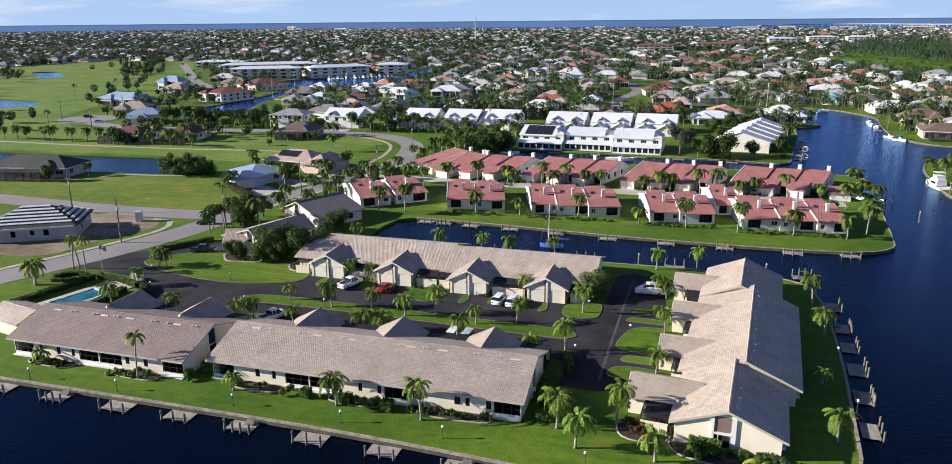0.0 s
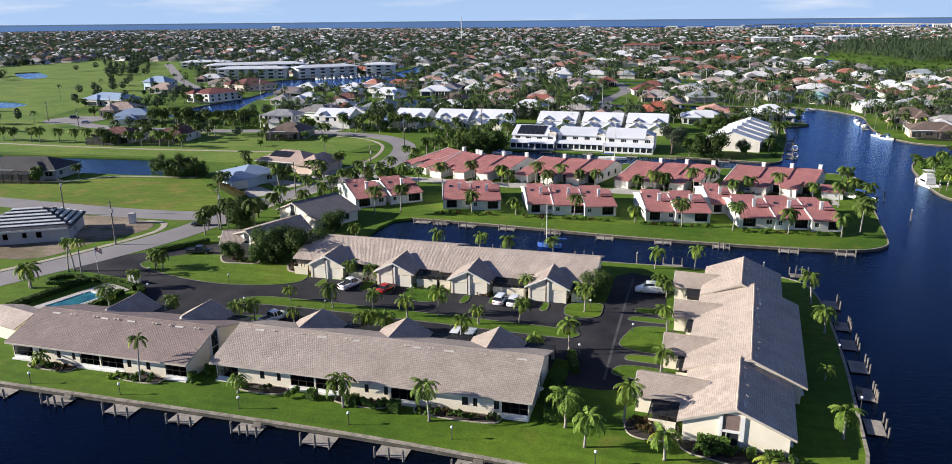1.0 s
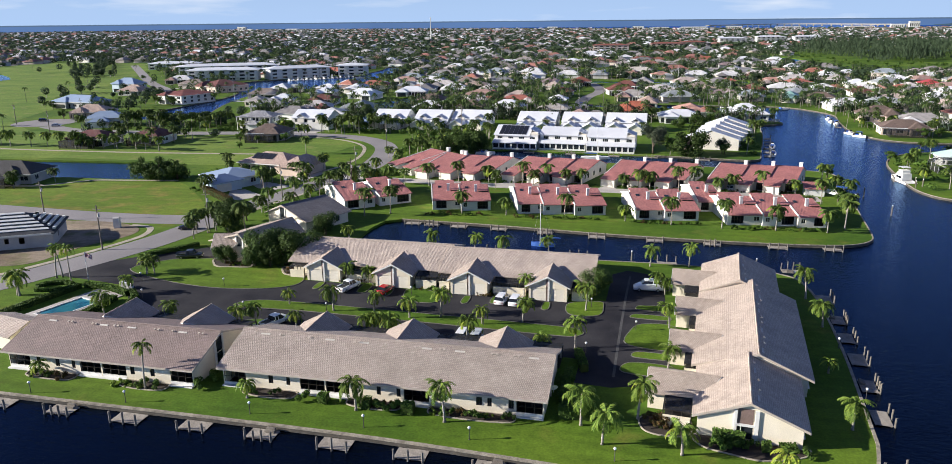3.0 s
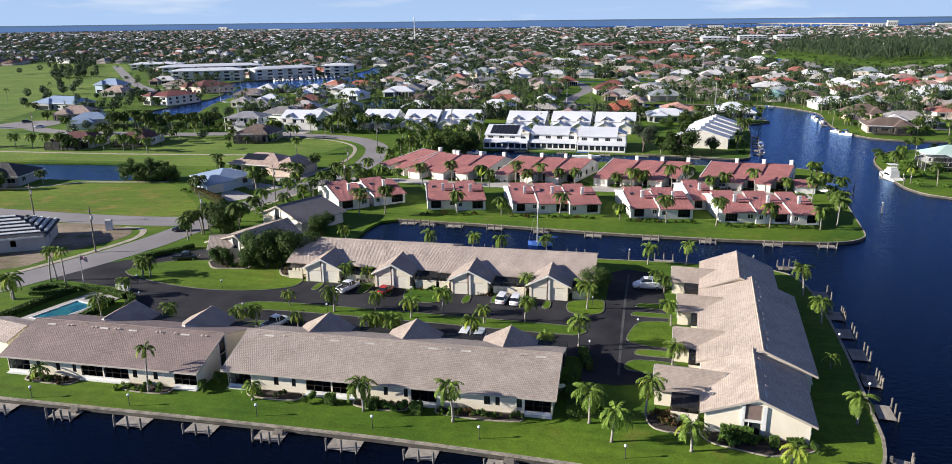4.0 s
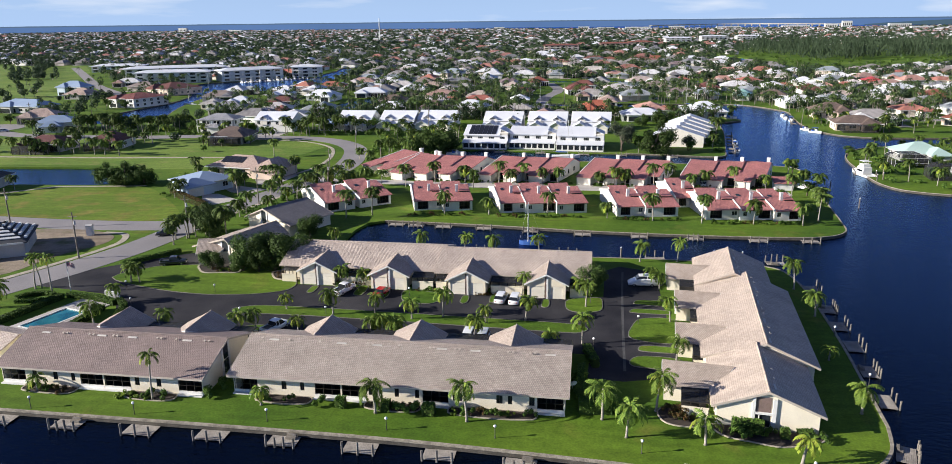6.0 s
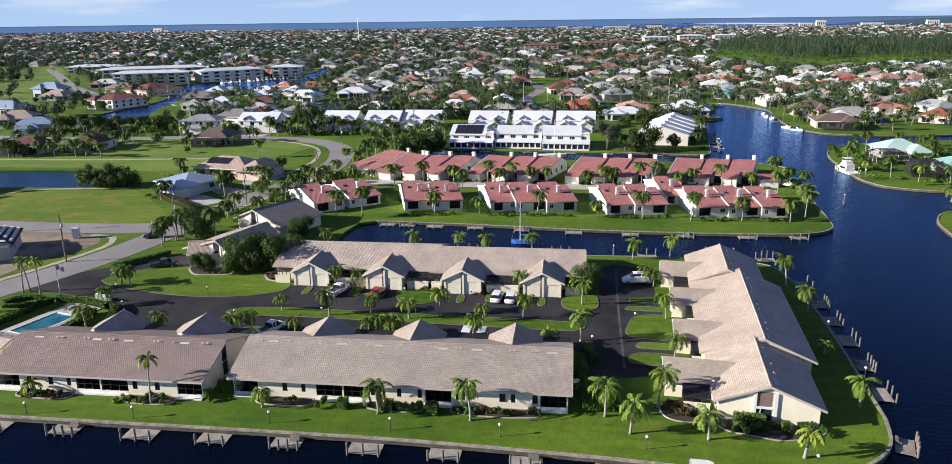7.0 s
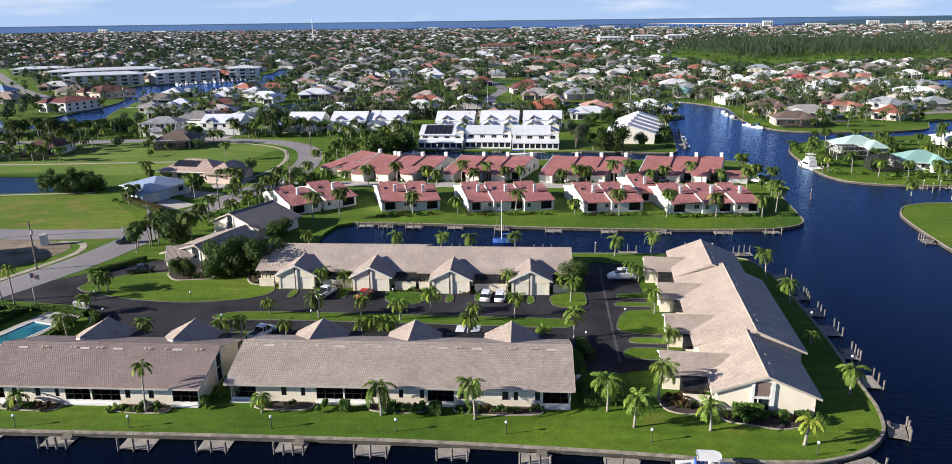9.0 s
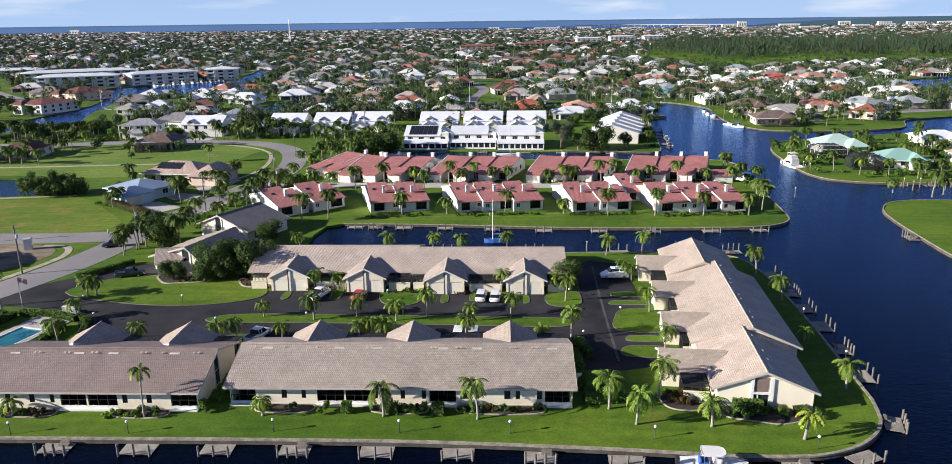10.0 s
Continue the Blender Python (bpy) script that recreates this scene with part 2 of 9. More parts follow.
sb.inputs["Base Color"].default_value, sb.inputs["Roughness"].default_value = (0.015, 0.015, 0.017, 1), 0.7
sl.new(noise_fac(SCREEN.node_tree, 0.8, 3, 0.0, 1.6), s_mix.inputs[0])
s_mix.inputs[0].default_value = 0.4
sl.new(s_clear.outputs[0], s_mix.inputs[2])
sl.new(sb.outputs[0], s_mix.inputs[1])
sl.new(s_mix.outputs[0], sn["Material Output"].inputs["Surface"])
VENT = plain("pale_vent_metal", (0.60, 0.56, 0.50), (0.50, 0.46, 0.41), 0.6, 1.0, 8, 0.15)
GARAGE = plain("garage_door_paint", (0.78, 0.73, 0.62), (0.72, 0.67, 0.57), 0.6, 0.5, 6, 0.08)
PANEL = plain("brown_panel", (0.22, 0.15, 0.13), (0.17, 0.12, 0.10), 0.6, 1.0, 8, 0.2)
WOOD = plain("weathered_dock_wood", (0.41, 0.365, 0.31), (0.27, 0.235, 0.20), 0.9, 0.8, 9, 0.4)
POST = plain("dock_post_wood", (0.24, 0.21, 0.17), (0.15, 0.13, 0.11), 0.9, 0.8, 9, 0.4)
TILE_X = tile_mat("beige_roof_tile_x", (0.63, 0.525, 0.445), (0.53, 0.435, 0.365), (0.33, 0.265, 0.225), 0, relief=0.42)
TILE_F = tile_mat("beige_pink_roof_tile", (0.51, 0.425, 0.365), (0.405, 0.335, 0.285), (0.26, 0.21, 0.175), 0, relief=0.42)
TILE_W = tile_mat("mauve_beige_roof_tile", (0.31, 0.232, 0.208), (0.25, 0.188, 0.168), (0.175, 0.13, 0.115), 0, relief=0.32)
TILE_Y = tile_mat("beige_roof_tile_y", (0.55, 0.455, 0.38), (0.46, 0.375, 0.315), (0.27, 0.215, 0.18), 90)
RED_F = tile_mat("red_roof_tile_front", (0.58, 0.235, 0.21), (0.49, 0.19, 0.17), (0.27, 0.10, 0.09), 15, 0.30, 0.40, 0.19, 0.7)
RED_R = tile_mat("red_roof_tile_rear", (0.56, 0.225, 0.20), (0.47, 0.18, 0.165), (0.26, 0.095, 0.085), -18, 0.30, 0.40, 0.15, 0.7)
WHITE_ROOF = plain("white_metal_roof", (0.69, 0.70, 0.73), (0.60, 0.61, 0.64), 0.5, 0.15, 4, 0.08)
SOLAR = plain("solar_collector", (0.012, 0.012, 0.014), (0.02, 0.02, 0.022), 0.3, 0.5, 4, 0.2)


# ---- mesh helpers ----
def finish(bm, name, mat, smooth=False):
    me = bpy.data.meshes.new(name)
    if "wall" in name or "wing" in name:
        bmesh.ops.remove_doubles(bm, verts=bm.verts, dist=0.002)
    bmesh.ops.recalc_face_normals(bm, faces=bm.faces)
    if smooth:
        for f in bm.faces:
            f.smooth = True
    bm.to_mesh(me)
    bm.free()
    for m in (mat if isinstance(mat, (list, tuple)) else [mat]):
        me.materials.append(m)
    return me


def part(name, bm, mat, parent, label="", smooth=False):
    ob = new(name, finish(bm, name, mat, smooth))
    ob.parent = parent
    if label:
        ob["label"] = label
    return ob


def thing(name, label, category, m=None, group="", kind=""):
    ob = new(name)
    ob.empty_display_size = 0.3
    if m is not None:
        ob.matrix_basis = m
    return tagged(ob, label, category, group, kind)


def structure(name, bm, mat, label, category, smooth=False):
    return tagged(new(name, finish(bm, name, mat, smooth)), label, category, "", "structure")


def box(bm, x0, x1, y0, y1, z0, z1, slot=0):
    v = [bm.verts.new((x, y, z)) for z in (z0, z1) for x, y in ((x0, y0), (x1, y0), (x1, y1), (x0, y1))]
    for q in ((3, 2, 1, 0), (4, 5, 6, 7), (0, 1, 5, 4), (1, 2, 6, 5), (2, 3, 7, 6), (3, 0, 4, 7)):
        bm.faces.new([v[i] for i in q]).material_index = slot
    return v


def prism(bm, poly, z0, z1, slot=0):
    """An upright slab over a plan outline; z0 and z1 may be functions of x and y."""
    f0 = z0 if callable(z0) else (lambda x, y: z0)
    f1 = z1 if callable(z1) else (lambda x, y: z1)
    a = [bm.verts.new((x, y, f0(x, y))) for x, y in poly]
    b = [bm.verts.new((x, y, f1(x, y))) for x, y in poly]
    n = len(poly)
    bm.faces.new(a[::-1]).material_index = slot
    bm.faces.new(b).material_index = slot
    for i in range(n):
        j = (i + 1) % n
        bm.faces.new((a[i], a[j], b[j], b[i])).material_index = slot


def tube(bm, pts, radii, sides=6, cap=True, slot=0):
    rings = []
    for i, p in enumerate(pts):
        p = Vector(p)
        d = (Vector(pts[min(i + 1, len(pts) - 1)]) - Vector(pts[max(i - 1, 0)])).normalized()
        a = d.orthogonal().normalized() if abs(d.z) < 0.95 else Vector((1, 0, 0))
        a = (a - d * a.dot(d)).normalized()
        b = d.cross(a)
        rings.append([bm.verts.new(p + radii[i] * (math.cos(t) * a + math.sin(t) * b)) for t in (2 * math.pi * k / sides for k in range(sides))])
    for r0, r1 in zip(rings, rings[1:]):
        for k in range(sides):
            bm.faces.new((r0[k], r0[(k + 1) % sides], r1[(k + 1) % sides], r1[k])).material_index = slot
    if cap:
        bm.faces.new(rings[0][::-1]).material_index = slot
        bm.faces.new(rings[-1]).material_index = slot


def sheet(bm, pts, thick=0.12, slot=0):
    """A sloped slab from its top corners, thickened downwards."""
    top = [bm.verts.new(p) for p in pts]
    low = [bm.verts.new((p[0], p[1], p[2] - thick)) for p in pts]
    bm.faces.new(top).material_index = slot
    bm.faces.new(low[::-1]).material_index = slot
    n = len(pts)
    for i in range(n):
        j = (i + 1) % n
        bm.faces.new((top[i], low[i], low[j], top[j])).material_index = slot


def smooth_line(pts, steps=6, closed=False):
    """A rounded line through plan points."""
    n, out = len(pts), []
    for i in range(n if closed else n - 1):
        p0, p1, p2, p3 = (Vector(pts[(i + k) % n] if closed else pts[min(max(i + k, 0), n - 1)]) for k in (-1, 0, 1, 2))
        seg = (p2 - p1).length
        m1, m2 = (p2 - p0) / 2, (p3 - p1) / 2
        m1, m2 = (m * min(1.0, seg / max(m.length, 1e-6)) for m in (m1, m2))
        for s in range(steps):
            t = s / steps
            out.append(tuple(p1 * (2 * t ** 3 - 3 * t * t + 1) + m1 * (t ** 3 - 2 * t * t + t) + p2 * (3 * t * t - 2 * t ** 3) + m2 * (t ** 3 - t * t)))
    if not closed:
        out.append(tuple(pts[-1]))
    return out


def ribbon(bm, line, width, z0, z1, side=0.0):
    """A strip of even width along a plan line; side shifts it to the left of the way."""
    n = len(line)
    L, R = [], []
    for i in range(n):
        d = (Vector(line[min(i + 1, n - 1)]) - Vector(line[max(i - 1, 0)])).normalized()
        nrm = Vector((-d.y, d.x))
        p = Vector(line[i]) + nrm * side
        L.append(p + nrm * width / 2)
        R.append(p - nrm * width / 2)
    a = [[bm.verts.new((p.x, p.y, z)) for p in row] for row in (L, R) for z in (z0, z1)]
    l0, l1, r0, r1 = a
    for i in range(n - 1):
        bm.faces.new((r1[i], r1[i + 1], l1[i + 1], l1[i]))
        bm.faces.new((l1[i], l1[i + 1], l0[i + 1], l0[i]))
        bm.faces.new((r0[i], r0[i + 1], r1[i + 1], r1[i]))
        bm.faces.new((l0[i], l0[i + 1], r0[i + 1], r0[i]))
    for i in (0, n - 1):
        bm.faces.new((l0[i], l1[i], r1[i], r0[i]))


def inside(poly, x, y):
    hit, n = False, len(poly)
    for i in range(n):
        (x0, y0), (x1, y1) = poly[i], poly[i - 1]
        if (y0 > y) != (y1 > y) and x < (x1 - x0) * (y - y0) / (y1 - y0) + x0:
            hit = not hit
    return hit


# ---- land and water ----
WATER_Z = -0.54
near_shore = [(-400, -7.1), (-120, -7.1), (-62, -7.1), (-35, -7.0), (-16, -7.2), (3, -8.2), (15, -9.2), (20.8, -9.3), (24.5, -8.9), (28.1, -7.5), (31.1, -5.2), (33.2, -2.1), (34.4, 2.4)]
east_shore = [(34.4, 2.4), (35.2, 11.9), (36.2, 24.7), (36.8, 39.6), (36.6, 48.0), (35.2, 54.5), (31.0, 57.4)]
north_shore = [(31.0, 57.4), (14.4, 58.2), (3.0, 58.0), (-30, 58.6), (-44.6, 59.0), (-46.4, 60.6), (-46.7, 70.4)]
pen_shore = [(-46.7, 70.5), (-45.6, 76.6), (-42.4, 78.8), (-21, 77.7), (4.4, 75.4), (28.3, 74.8), (44, 75.6), (50.3, 77.5), (54.0, 81.5), (55.2, 88), (56.4, 99), (57.2, 106), (59.0, 126), (61.5, 143), (59.5, 150), (54, 152)]
pen_north = [(54, 152), (6, 153.5), (-46, 155.5)]
white_shore = [(-46, 170.5), (-34, 172.0), (19, 168.4), (40, 165.6), (44.0, 168), (45.6, 177), (51.8, 220), (53.2, 246)]
spit = smooth_line([(53.2, 246), (59, 249), (64, 254), (63, 258.5), (57.5, 261), (57, 290), (30, 300), (-20, 304), (-20, 314), (40, 316), (66, 316)], 5)
far_bank = smooth_line([(66, 316), (77, 311.5), (85.5, 298), (89.9, 284), (87.3, 262), (85.6, 240), (86.8, 226), (93.3, 213.5), (108, 209.5), (145, 216), (163, 241), (330, 300)], 5)
island_n = [(330, 250), (151, 205), (120, 197), (93.3, 188.2), (83.5, 177.5), (79.3, 165), (77.6, 150), (76.6, 137), (77.2, 128), (80.6, 121.8), (91, 117.8), (109, 117.2), (330, 112)]
island_s = [(330, 99), (98, 98.5), (88, 98.5), (81.5, 95.5), (77.2, 88), (75.4, 78), (74.4, 66), (73.9, 56), (75, 20), (76, -400)]
channel = near_shore + east_shore[1:] + north_shore[1:] + pen_shore + pen_north[1:] + white_shore + spit[1:] + far_bank[1:] + island_n + island_s + [(-400, -400)]
golf_pond = smooth_line([(-236, 120), (-200, 125), (-171, 127.5), (-148, 128.7), (-135, 124), (-127, 114), (-129, 107), (-138, 105), (-153, 104.3), (-180, 99), (-228, 90)], 4, True)
west_canal = smooth_line([(-223, 229), (-226, 248), (-227, 274), (-226, 302), (-231, 330), (-240, 352), (-262, 376), (-272, 405), (-273, 430), (-256, 445), (-231, 474), (-214, 486), (-218, 525), (-220, 560), (-226, 595), (-204, 590), (-200, 540), (-197, 504), (-190, 465), (-187, 425), (-192, 399), (-206, 376), (-222, 364), (-222, 345), (-219, 322), (-211, 290), (-203, 267), (-197, 250), (-199, 238), (-205, 228), (-214, 222)], 3, True)
mid_canal = smooth_line([(-142, 279), (-136, 291), (-132, 308), (-126, 330), (-117, 346), (-103, 350), (-104, 338), (-112, 322), (-114, 302), (-115, 288), (-126, 273)], 4, True)
west_pond = smooth_line([(-430, 232), (-345, 228), (-323, 237), (-322, 247), (-335, 261), (-372, 268), (-430, 262)], 4, True)
golf_pond_far = smooth_line([(-548, 458), (-536, 473), (-478, 422), (-482, 405)], 4, True)
wood_creek = smooth_line([(112, 830), (142, 745), (150, 640), (186, 556), (203, 568), (168, 650), (159, 750), (132, 840)], 4, True)
far_canals = [[(x0, y0), (x1, y0 + 8), (x1, y0 + 8 + w), (x0, y0 + w)] for x0, x1, y0, w in (
    (-60, 75, 445, 15), (-70, 110, 560, 20), (-150, 60, 690, 24), (-60, 100, 900, 30), (-620, -330, 760, 30), (-300, 60, 1080, 34), (250, 600, 950, 30), (-500, 200, 1420, 40), (-900, -300, 1700, 50), (100, 700, 1850, 50))]
east_canal = [(228, 392), (231, 412), (262, 440), (420, 520), (420, 440), (246, 380)]
holes = [channel, east_canal, golf_pond, west_canal, mid_canal, west_pond, golf_pond_far, wood_creek] + far_canals


def wet(x, y):
    return any(inside(h, x, y) for h in holes)


def land_mesh(outer, inner, top, low):
    from mathutils.geometry import tessellate_polygon
    loops = [outer] + inner
    flat = [Vector((x, y, 0)) for loop in loops for x, y in loop]
    tris = tessellate_polygon([[Vector((x, y, 0)) for x, y in loop] for loop in loops])
    bm = bmesh.new()
    up = [bm.verts.new((p.x, p.y, top)) for p in flat]
    down = [bm.verts.new((p.x, p.y, low)) for p in flat]
    for t in tris:
        try:
            bm.faces.new([up[i] for i in t])
        except ValueError:
            pass
    at = 0
    for loop in loops:
        n = len(loop)
        for i in range(n):
            a, b = at + i, at + (i + 1) % n
            bm.faces.new((up[a], up[b], down[b], down[a]))
        at += n
    return bm


outer = [(-4200, -900), (3400, -900), (3700, 3300), (1900, 3350), (1300, 2950), (820, 2760), (300, 2720), (-150, 2960), (-700, 3100), (-1500, 3150), (-2600, 3100), (-4300, 2700)]
structure("ground", land_mesh(outer, holes, 0.0, -2.2), GRASS, "green lawns and open land between the canals", "ground")
fairway = [(-640, 300), (-500, 210), (-330, 160), (-240, 128), (-200, 129), (-171, 131.0), (-148, 132.2), (-128, 128), (-116, 130), (-104, 140), (-92, 158), (-90, 172), (-98, 181), (-130, 186), (-200, 181), (-236, 182), (-268, 206), (-285, 246), (-300, 312), (-345, 380), (-445, 545), (-510, 630), (-625, 640), (-640, 504)]
structure("fairway", land_mesh(fairway, [west_pond, golf_pond_far], 0.014, -0.3), FAIRWAY, "bright mown turf of a golf course", "turf")
me = bpy.data.meshes.new("water")
me.from_pydata([(-7000, -2000, WATER_Z), (7000, -2000, WATER_Z), (7000, 6000, WATER_Z), (-7000, 6000, WATER_Z)], [], [(0, 1, 2, 3)])
me.materials.append(WATER)
tagged(new("water", me), "dark navy rippled canal and harbour water", "water", "", "structure")
for poly in (golf_pond, west_pond, golf_pond_far):
    structure("pond_water", land_mesh(poly, [], WATER_Z + 0.02, WATER_Z - 0.4), POND, "light blue still water of a golf pond", "water")

# far shore of the harbour: glowing strips with haze and daylight in their colour
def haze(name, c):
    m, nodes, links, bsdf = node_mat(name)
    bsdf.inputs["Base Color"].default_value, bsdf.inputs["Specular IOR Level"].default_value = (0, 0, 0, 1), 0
    # emission carries the haze colour, the strip takes no light itself
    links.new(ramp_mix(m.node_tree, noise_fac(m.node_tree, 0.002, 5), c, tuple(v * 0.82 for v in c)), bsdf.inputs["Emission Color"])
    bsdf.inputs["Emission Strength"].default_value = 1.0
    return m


FAR_SEA = haze("far_harbour_haze_glow", (0.066, 0.122, 0.255))
FAR_COAST = haze("far_coast_haze_glow", (0.066, 0.105, 0.165))
FAR_LAND = haze("far_mainland_haze_glow", (0.048, 0.082, 0.115))
for nm, z0, z1, mat, lab, rad in (("backdrop_sea", -2.0, 28.4, FAR_SEA, "glowing backdrop strip painted as hazy blue water of the wide harbour", 3760), ("backdrop_coast", 25.6, 30.8, FAR_COAST, "glowing backdrop strip painted as a low hazy coast along the horizon", 3752), ("backdrop_mainland", -2.0, 29.6, FAR_LAND, "glowing backdrop strip painted as dark hazy mainland beyond the harbour", 3745)):
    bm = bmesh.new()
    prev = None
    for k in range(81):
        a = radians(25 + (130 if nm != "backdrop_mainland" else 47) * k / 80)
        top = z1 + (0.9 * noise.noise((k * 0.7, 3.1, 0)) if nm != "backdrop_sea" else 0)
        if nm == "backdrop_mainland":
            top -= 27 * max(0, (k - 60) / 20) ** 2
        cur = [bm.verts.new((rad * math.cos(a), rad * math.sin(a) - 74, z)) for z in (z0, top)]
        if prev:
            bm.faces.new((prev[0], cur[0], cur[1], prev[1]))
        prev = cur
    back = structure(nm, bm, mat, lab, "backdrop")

# sea walls: a concrete cap on a sheet wall
for nm, line in (("near", near_shore), ("east", east_shore), ("north", north_shore[:-2]), ("peninsula", pen_shore[2:]), ("peninsula_north", pen_north), ("white_condos", white_shore), ("spit", spit), ("basin", west_canal + west_canal[:1]), ("east_canal", east_canal[:4]), ("far_bank", far_bank), ("island", island_n), ("south_island", island_s[:-1])):
    bm = bmesh.new()
    line = smooth_line(line, 5) if nm != "basin" else line
    ribbon(bm, line, 0.36 if nm in ("near", "east") else 0.26, -0.14 if nm in ("near", "east") else -0.08, 0.06, 0.06)
    structure("sea_wall_" + nm, bm, SEA_CAP, "pale concrete sea wall with a broad cap", "sea wall")
    bm = bmesh.new()
    ribbon(bm, line, 0.14, -2.2, -0.06, -0.02)
    ribbon(bm, line, 0.16, -0.52, -0.36, -0.10)
    structure("sheet_wall_" + nm, bm, SHEET, "dark stained sheet wall above the water", "sea wall")


# ---- building helpers ----
def wall_run(bm, p0, p1, z1, openings=(), thick=0.2, z0=0.0):
    """A wall from p0 to p1, outer face on the right of the way, with openings (u0, u1, z0, z1) cut through."""
    d = Vector(p1) - Vector(p0)
    length = d.length
    d.normalize()
    n = Vector((-d.y, d.x))

    def block(u0, u1, a, b):
        if u1 - u0 < 0.005 or b - a < 0.005:
            return
        c = [Vector(p0) + d * u + n * t for u, t in ((u0, 0), (u1, 0), (u1, thick), (u0, thick))]
        prism(bm, [(q.x, q.y) for q in c], a, b)

    at = 0.0
    for u0, u1, a, b in sorted(openings):
        block(at, u0, z0, z1)
        block(u0, u1, z0, a)
        block(u0, u1, b, z1)
        at = u1
    block(at, length, z0, z1)


def facing(p0, p1, u=0.0):
    """The pose of a frame whose x runs along the wall and whose -y is outwards."""
    d = Vector(p1) - Vector(p0)
    q = Vector(p0) + d.normalized() * u
    return Matrix.Translation((q.x, q.y, 0)) @ Matrix.Rotation(math.atan2(d.y, d.x), 4, "Z")


def add_window(parent, m, w, z0, z1, frame_mat=None, bars=1, name="window"):
    """A window in an opening: a frame with a recessed pane."""
    bm = bmesh.new()
    t = 0.06
    box(bm, 0, w, 0.03, 0.10, z0, z0 + t)
    box(bm, 0, w, 0.03, 0.10, z1 - t, z1)
    box(bm, 0, t, 0.03, 0.10, z0 + t, z1 - t)
    box(bm, w - t, w, 0.03, 0.10, z0 + t, z1 - t)
    for k in range(bars):
        x = w * (k + 1) / (bars + 1)
        box(bm, x - 0.02, x + 0.02, 0.035, 0.095, z0 + t, z1 - t)
    bm.transform(m)
    fr = part(name, bm, frame_mat or WHITE, parent)
    bm = bmesh.new()
    box(bm, t, w - t, 0.085, 0.105, z0 + t, z1 - t)
    bm.transform(m)
    part("pane", bm, GLASS, fr)
    return fr


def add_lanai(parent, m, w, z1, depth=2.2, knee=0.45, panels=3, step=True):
    """A screened porch: a recess painted near-black for its shade, behind a bronze frame on a low white wall."""
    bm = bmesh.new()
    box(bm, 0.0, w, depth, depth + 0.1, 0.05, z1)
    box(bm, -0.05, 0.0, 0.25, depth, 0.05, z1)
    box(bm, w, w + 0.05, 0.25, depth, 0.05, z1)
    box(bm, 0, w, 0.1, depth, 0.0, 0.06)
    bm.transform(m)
    ln = part("lanai", bm, DARK, parent, "screened porch recess painted near-black for its shade")
    bm = bmesh.new()
    box(bm, 0, w, -0.02, 0.13, 0.0, knee)
    if step:
        box(bm, -0.1, w + 0.1, -0.5, -0.02, 0.0, 0.14)
    bm.transform(m)
    part("knee_wall", bm, WHITE, ln, "low white wall under the screen")
    bm = bmesh.new()
    for k in range(panels + 1):
        x = w * k / panels
        box(bm, max(0, x - 0.04), min(w, x + 0.04), 0.02, 0.09, knee, z1)
    box(bm, 0, w, 0.025, 0.085, z1 - 0.08, z1)
    box(bm, 0, w, 0.025, 0.085, 1.15, 1.2)
    bm.transform(m)
    part("screen_frame", bm, BRONZE, ln)
    bm = bmesh.new()
    box(bm, w * 0.12, w * 0.45, depth - 0.06, depth - 0.01, 0.1, 2.0)
    box(bm, w * 0.52, w * 0.88, depth - 0.06, depth - 0.01, 0.1, 2.0)
    bm.transform(m)
    part("sliding_door", bm, GLASS, ln)
    return ln


def gable_wall(bm, y_list, x0, x1):
    """A gable end in plan x0..x1 with a profile of (y, z) points."""
    a = [bm.verts.new((x0, y, z)) for y, z in y_list]
    b = [bm.verts.new((x1, y, z)) for y, z in y_list]
    bm.faces.new(a)
    bm.faces.new(b[::-1])
    n = len(y_list)
    for i in range(n):
        j = (i + 1) % n
        bm.faces.new((a[i], a[j], b[j], b[i]))


def add_vent(parent, m, kind):
    bm = bmesh.new()
    if kind == "skylight":
        box(bm, -0.6, 0.6, -0.12, 0.12, -0.02, 0.07)
        bm.transform(m)
        return part("roof_vent", bm, VENT, parent, "pale metal ridge vent on the tiles")
    tube(bm, [(0, 0, -0.1), (0, 0, 0.16)], [0.07, 0.07], 6)
    box(bm, -0.12, 0.12, -0.12, 0.12, 0.16, 0.21)
    bm.transform(m)
    return part("vent_pipe", bm, FASCIA, parent)


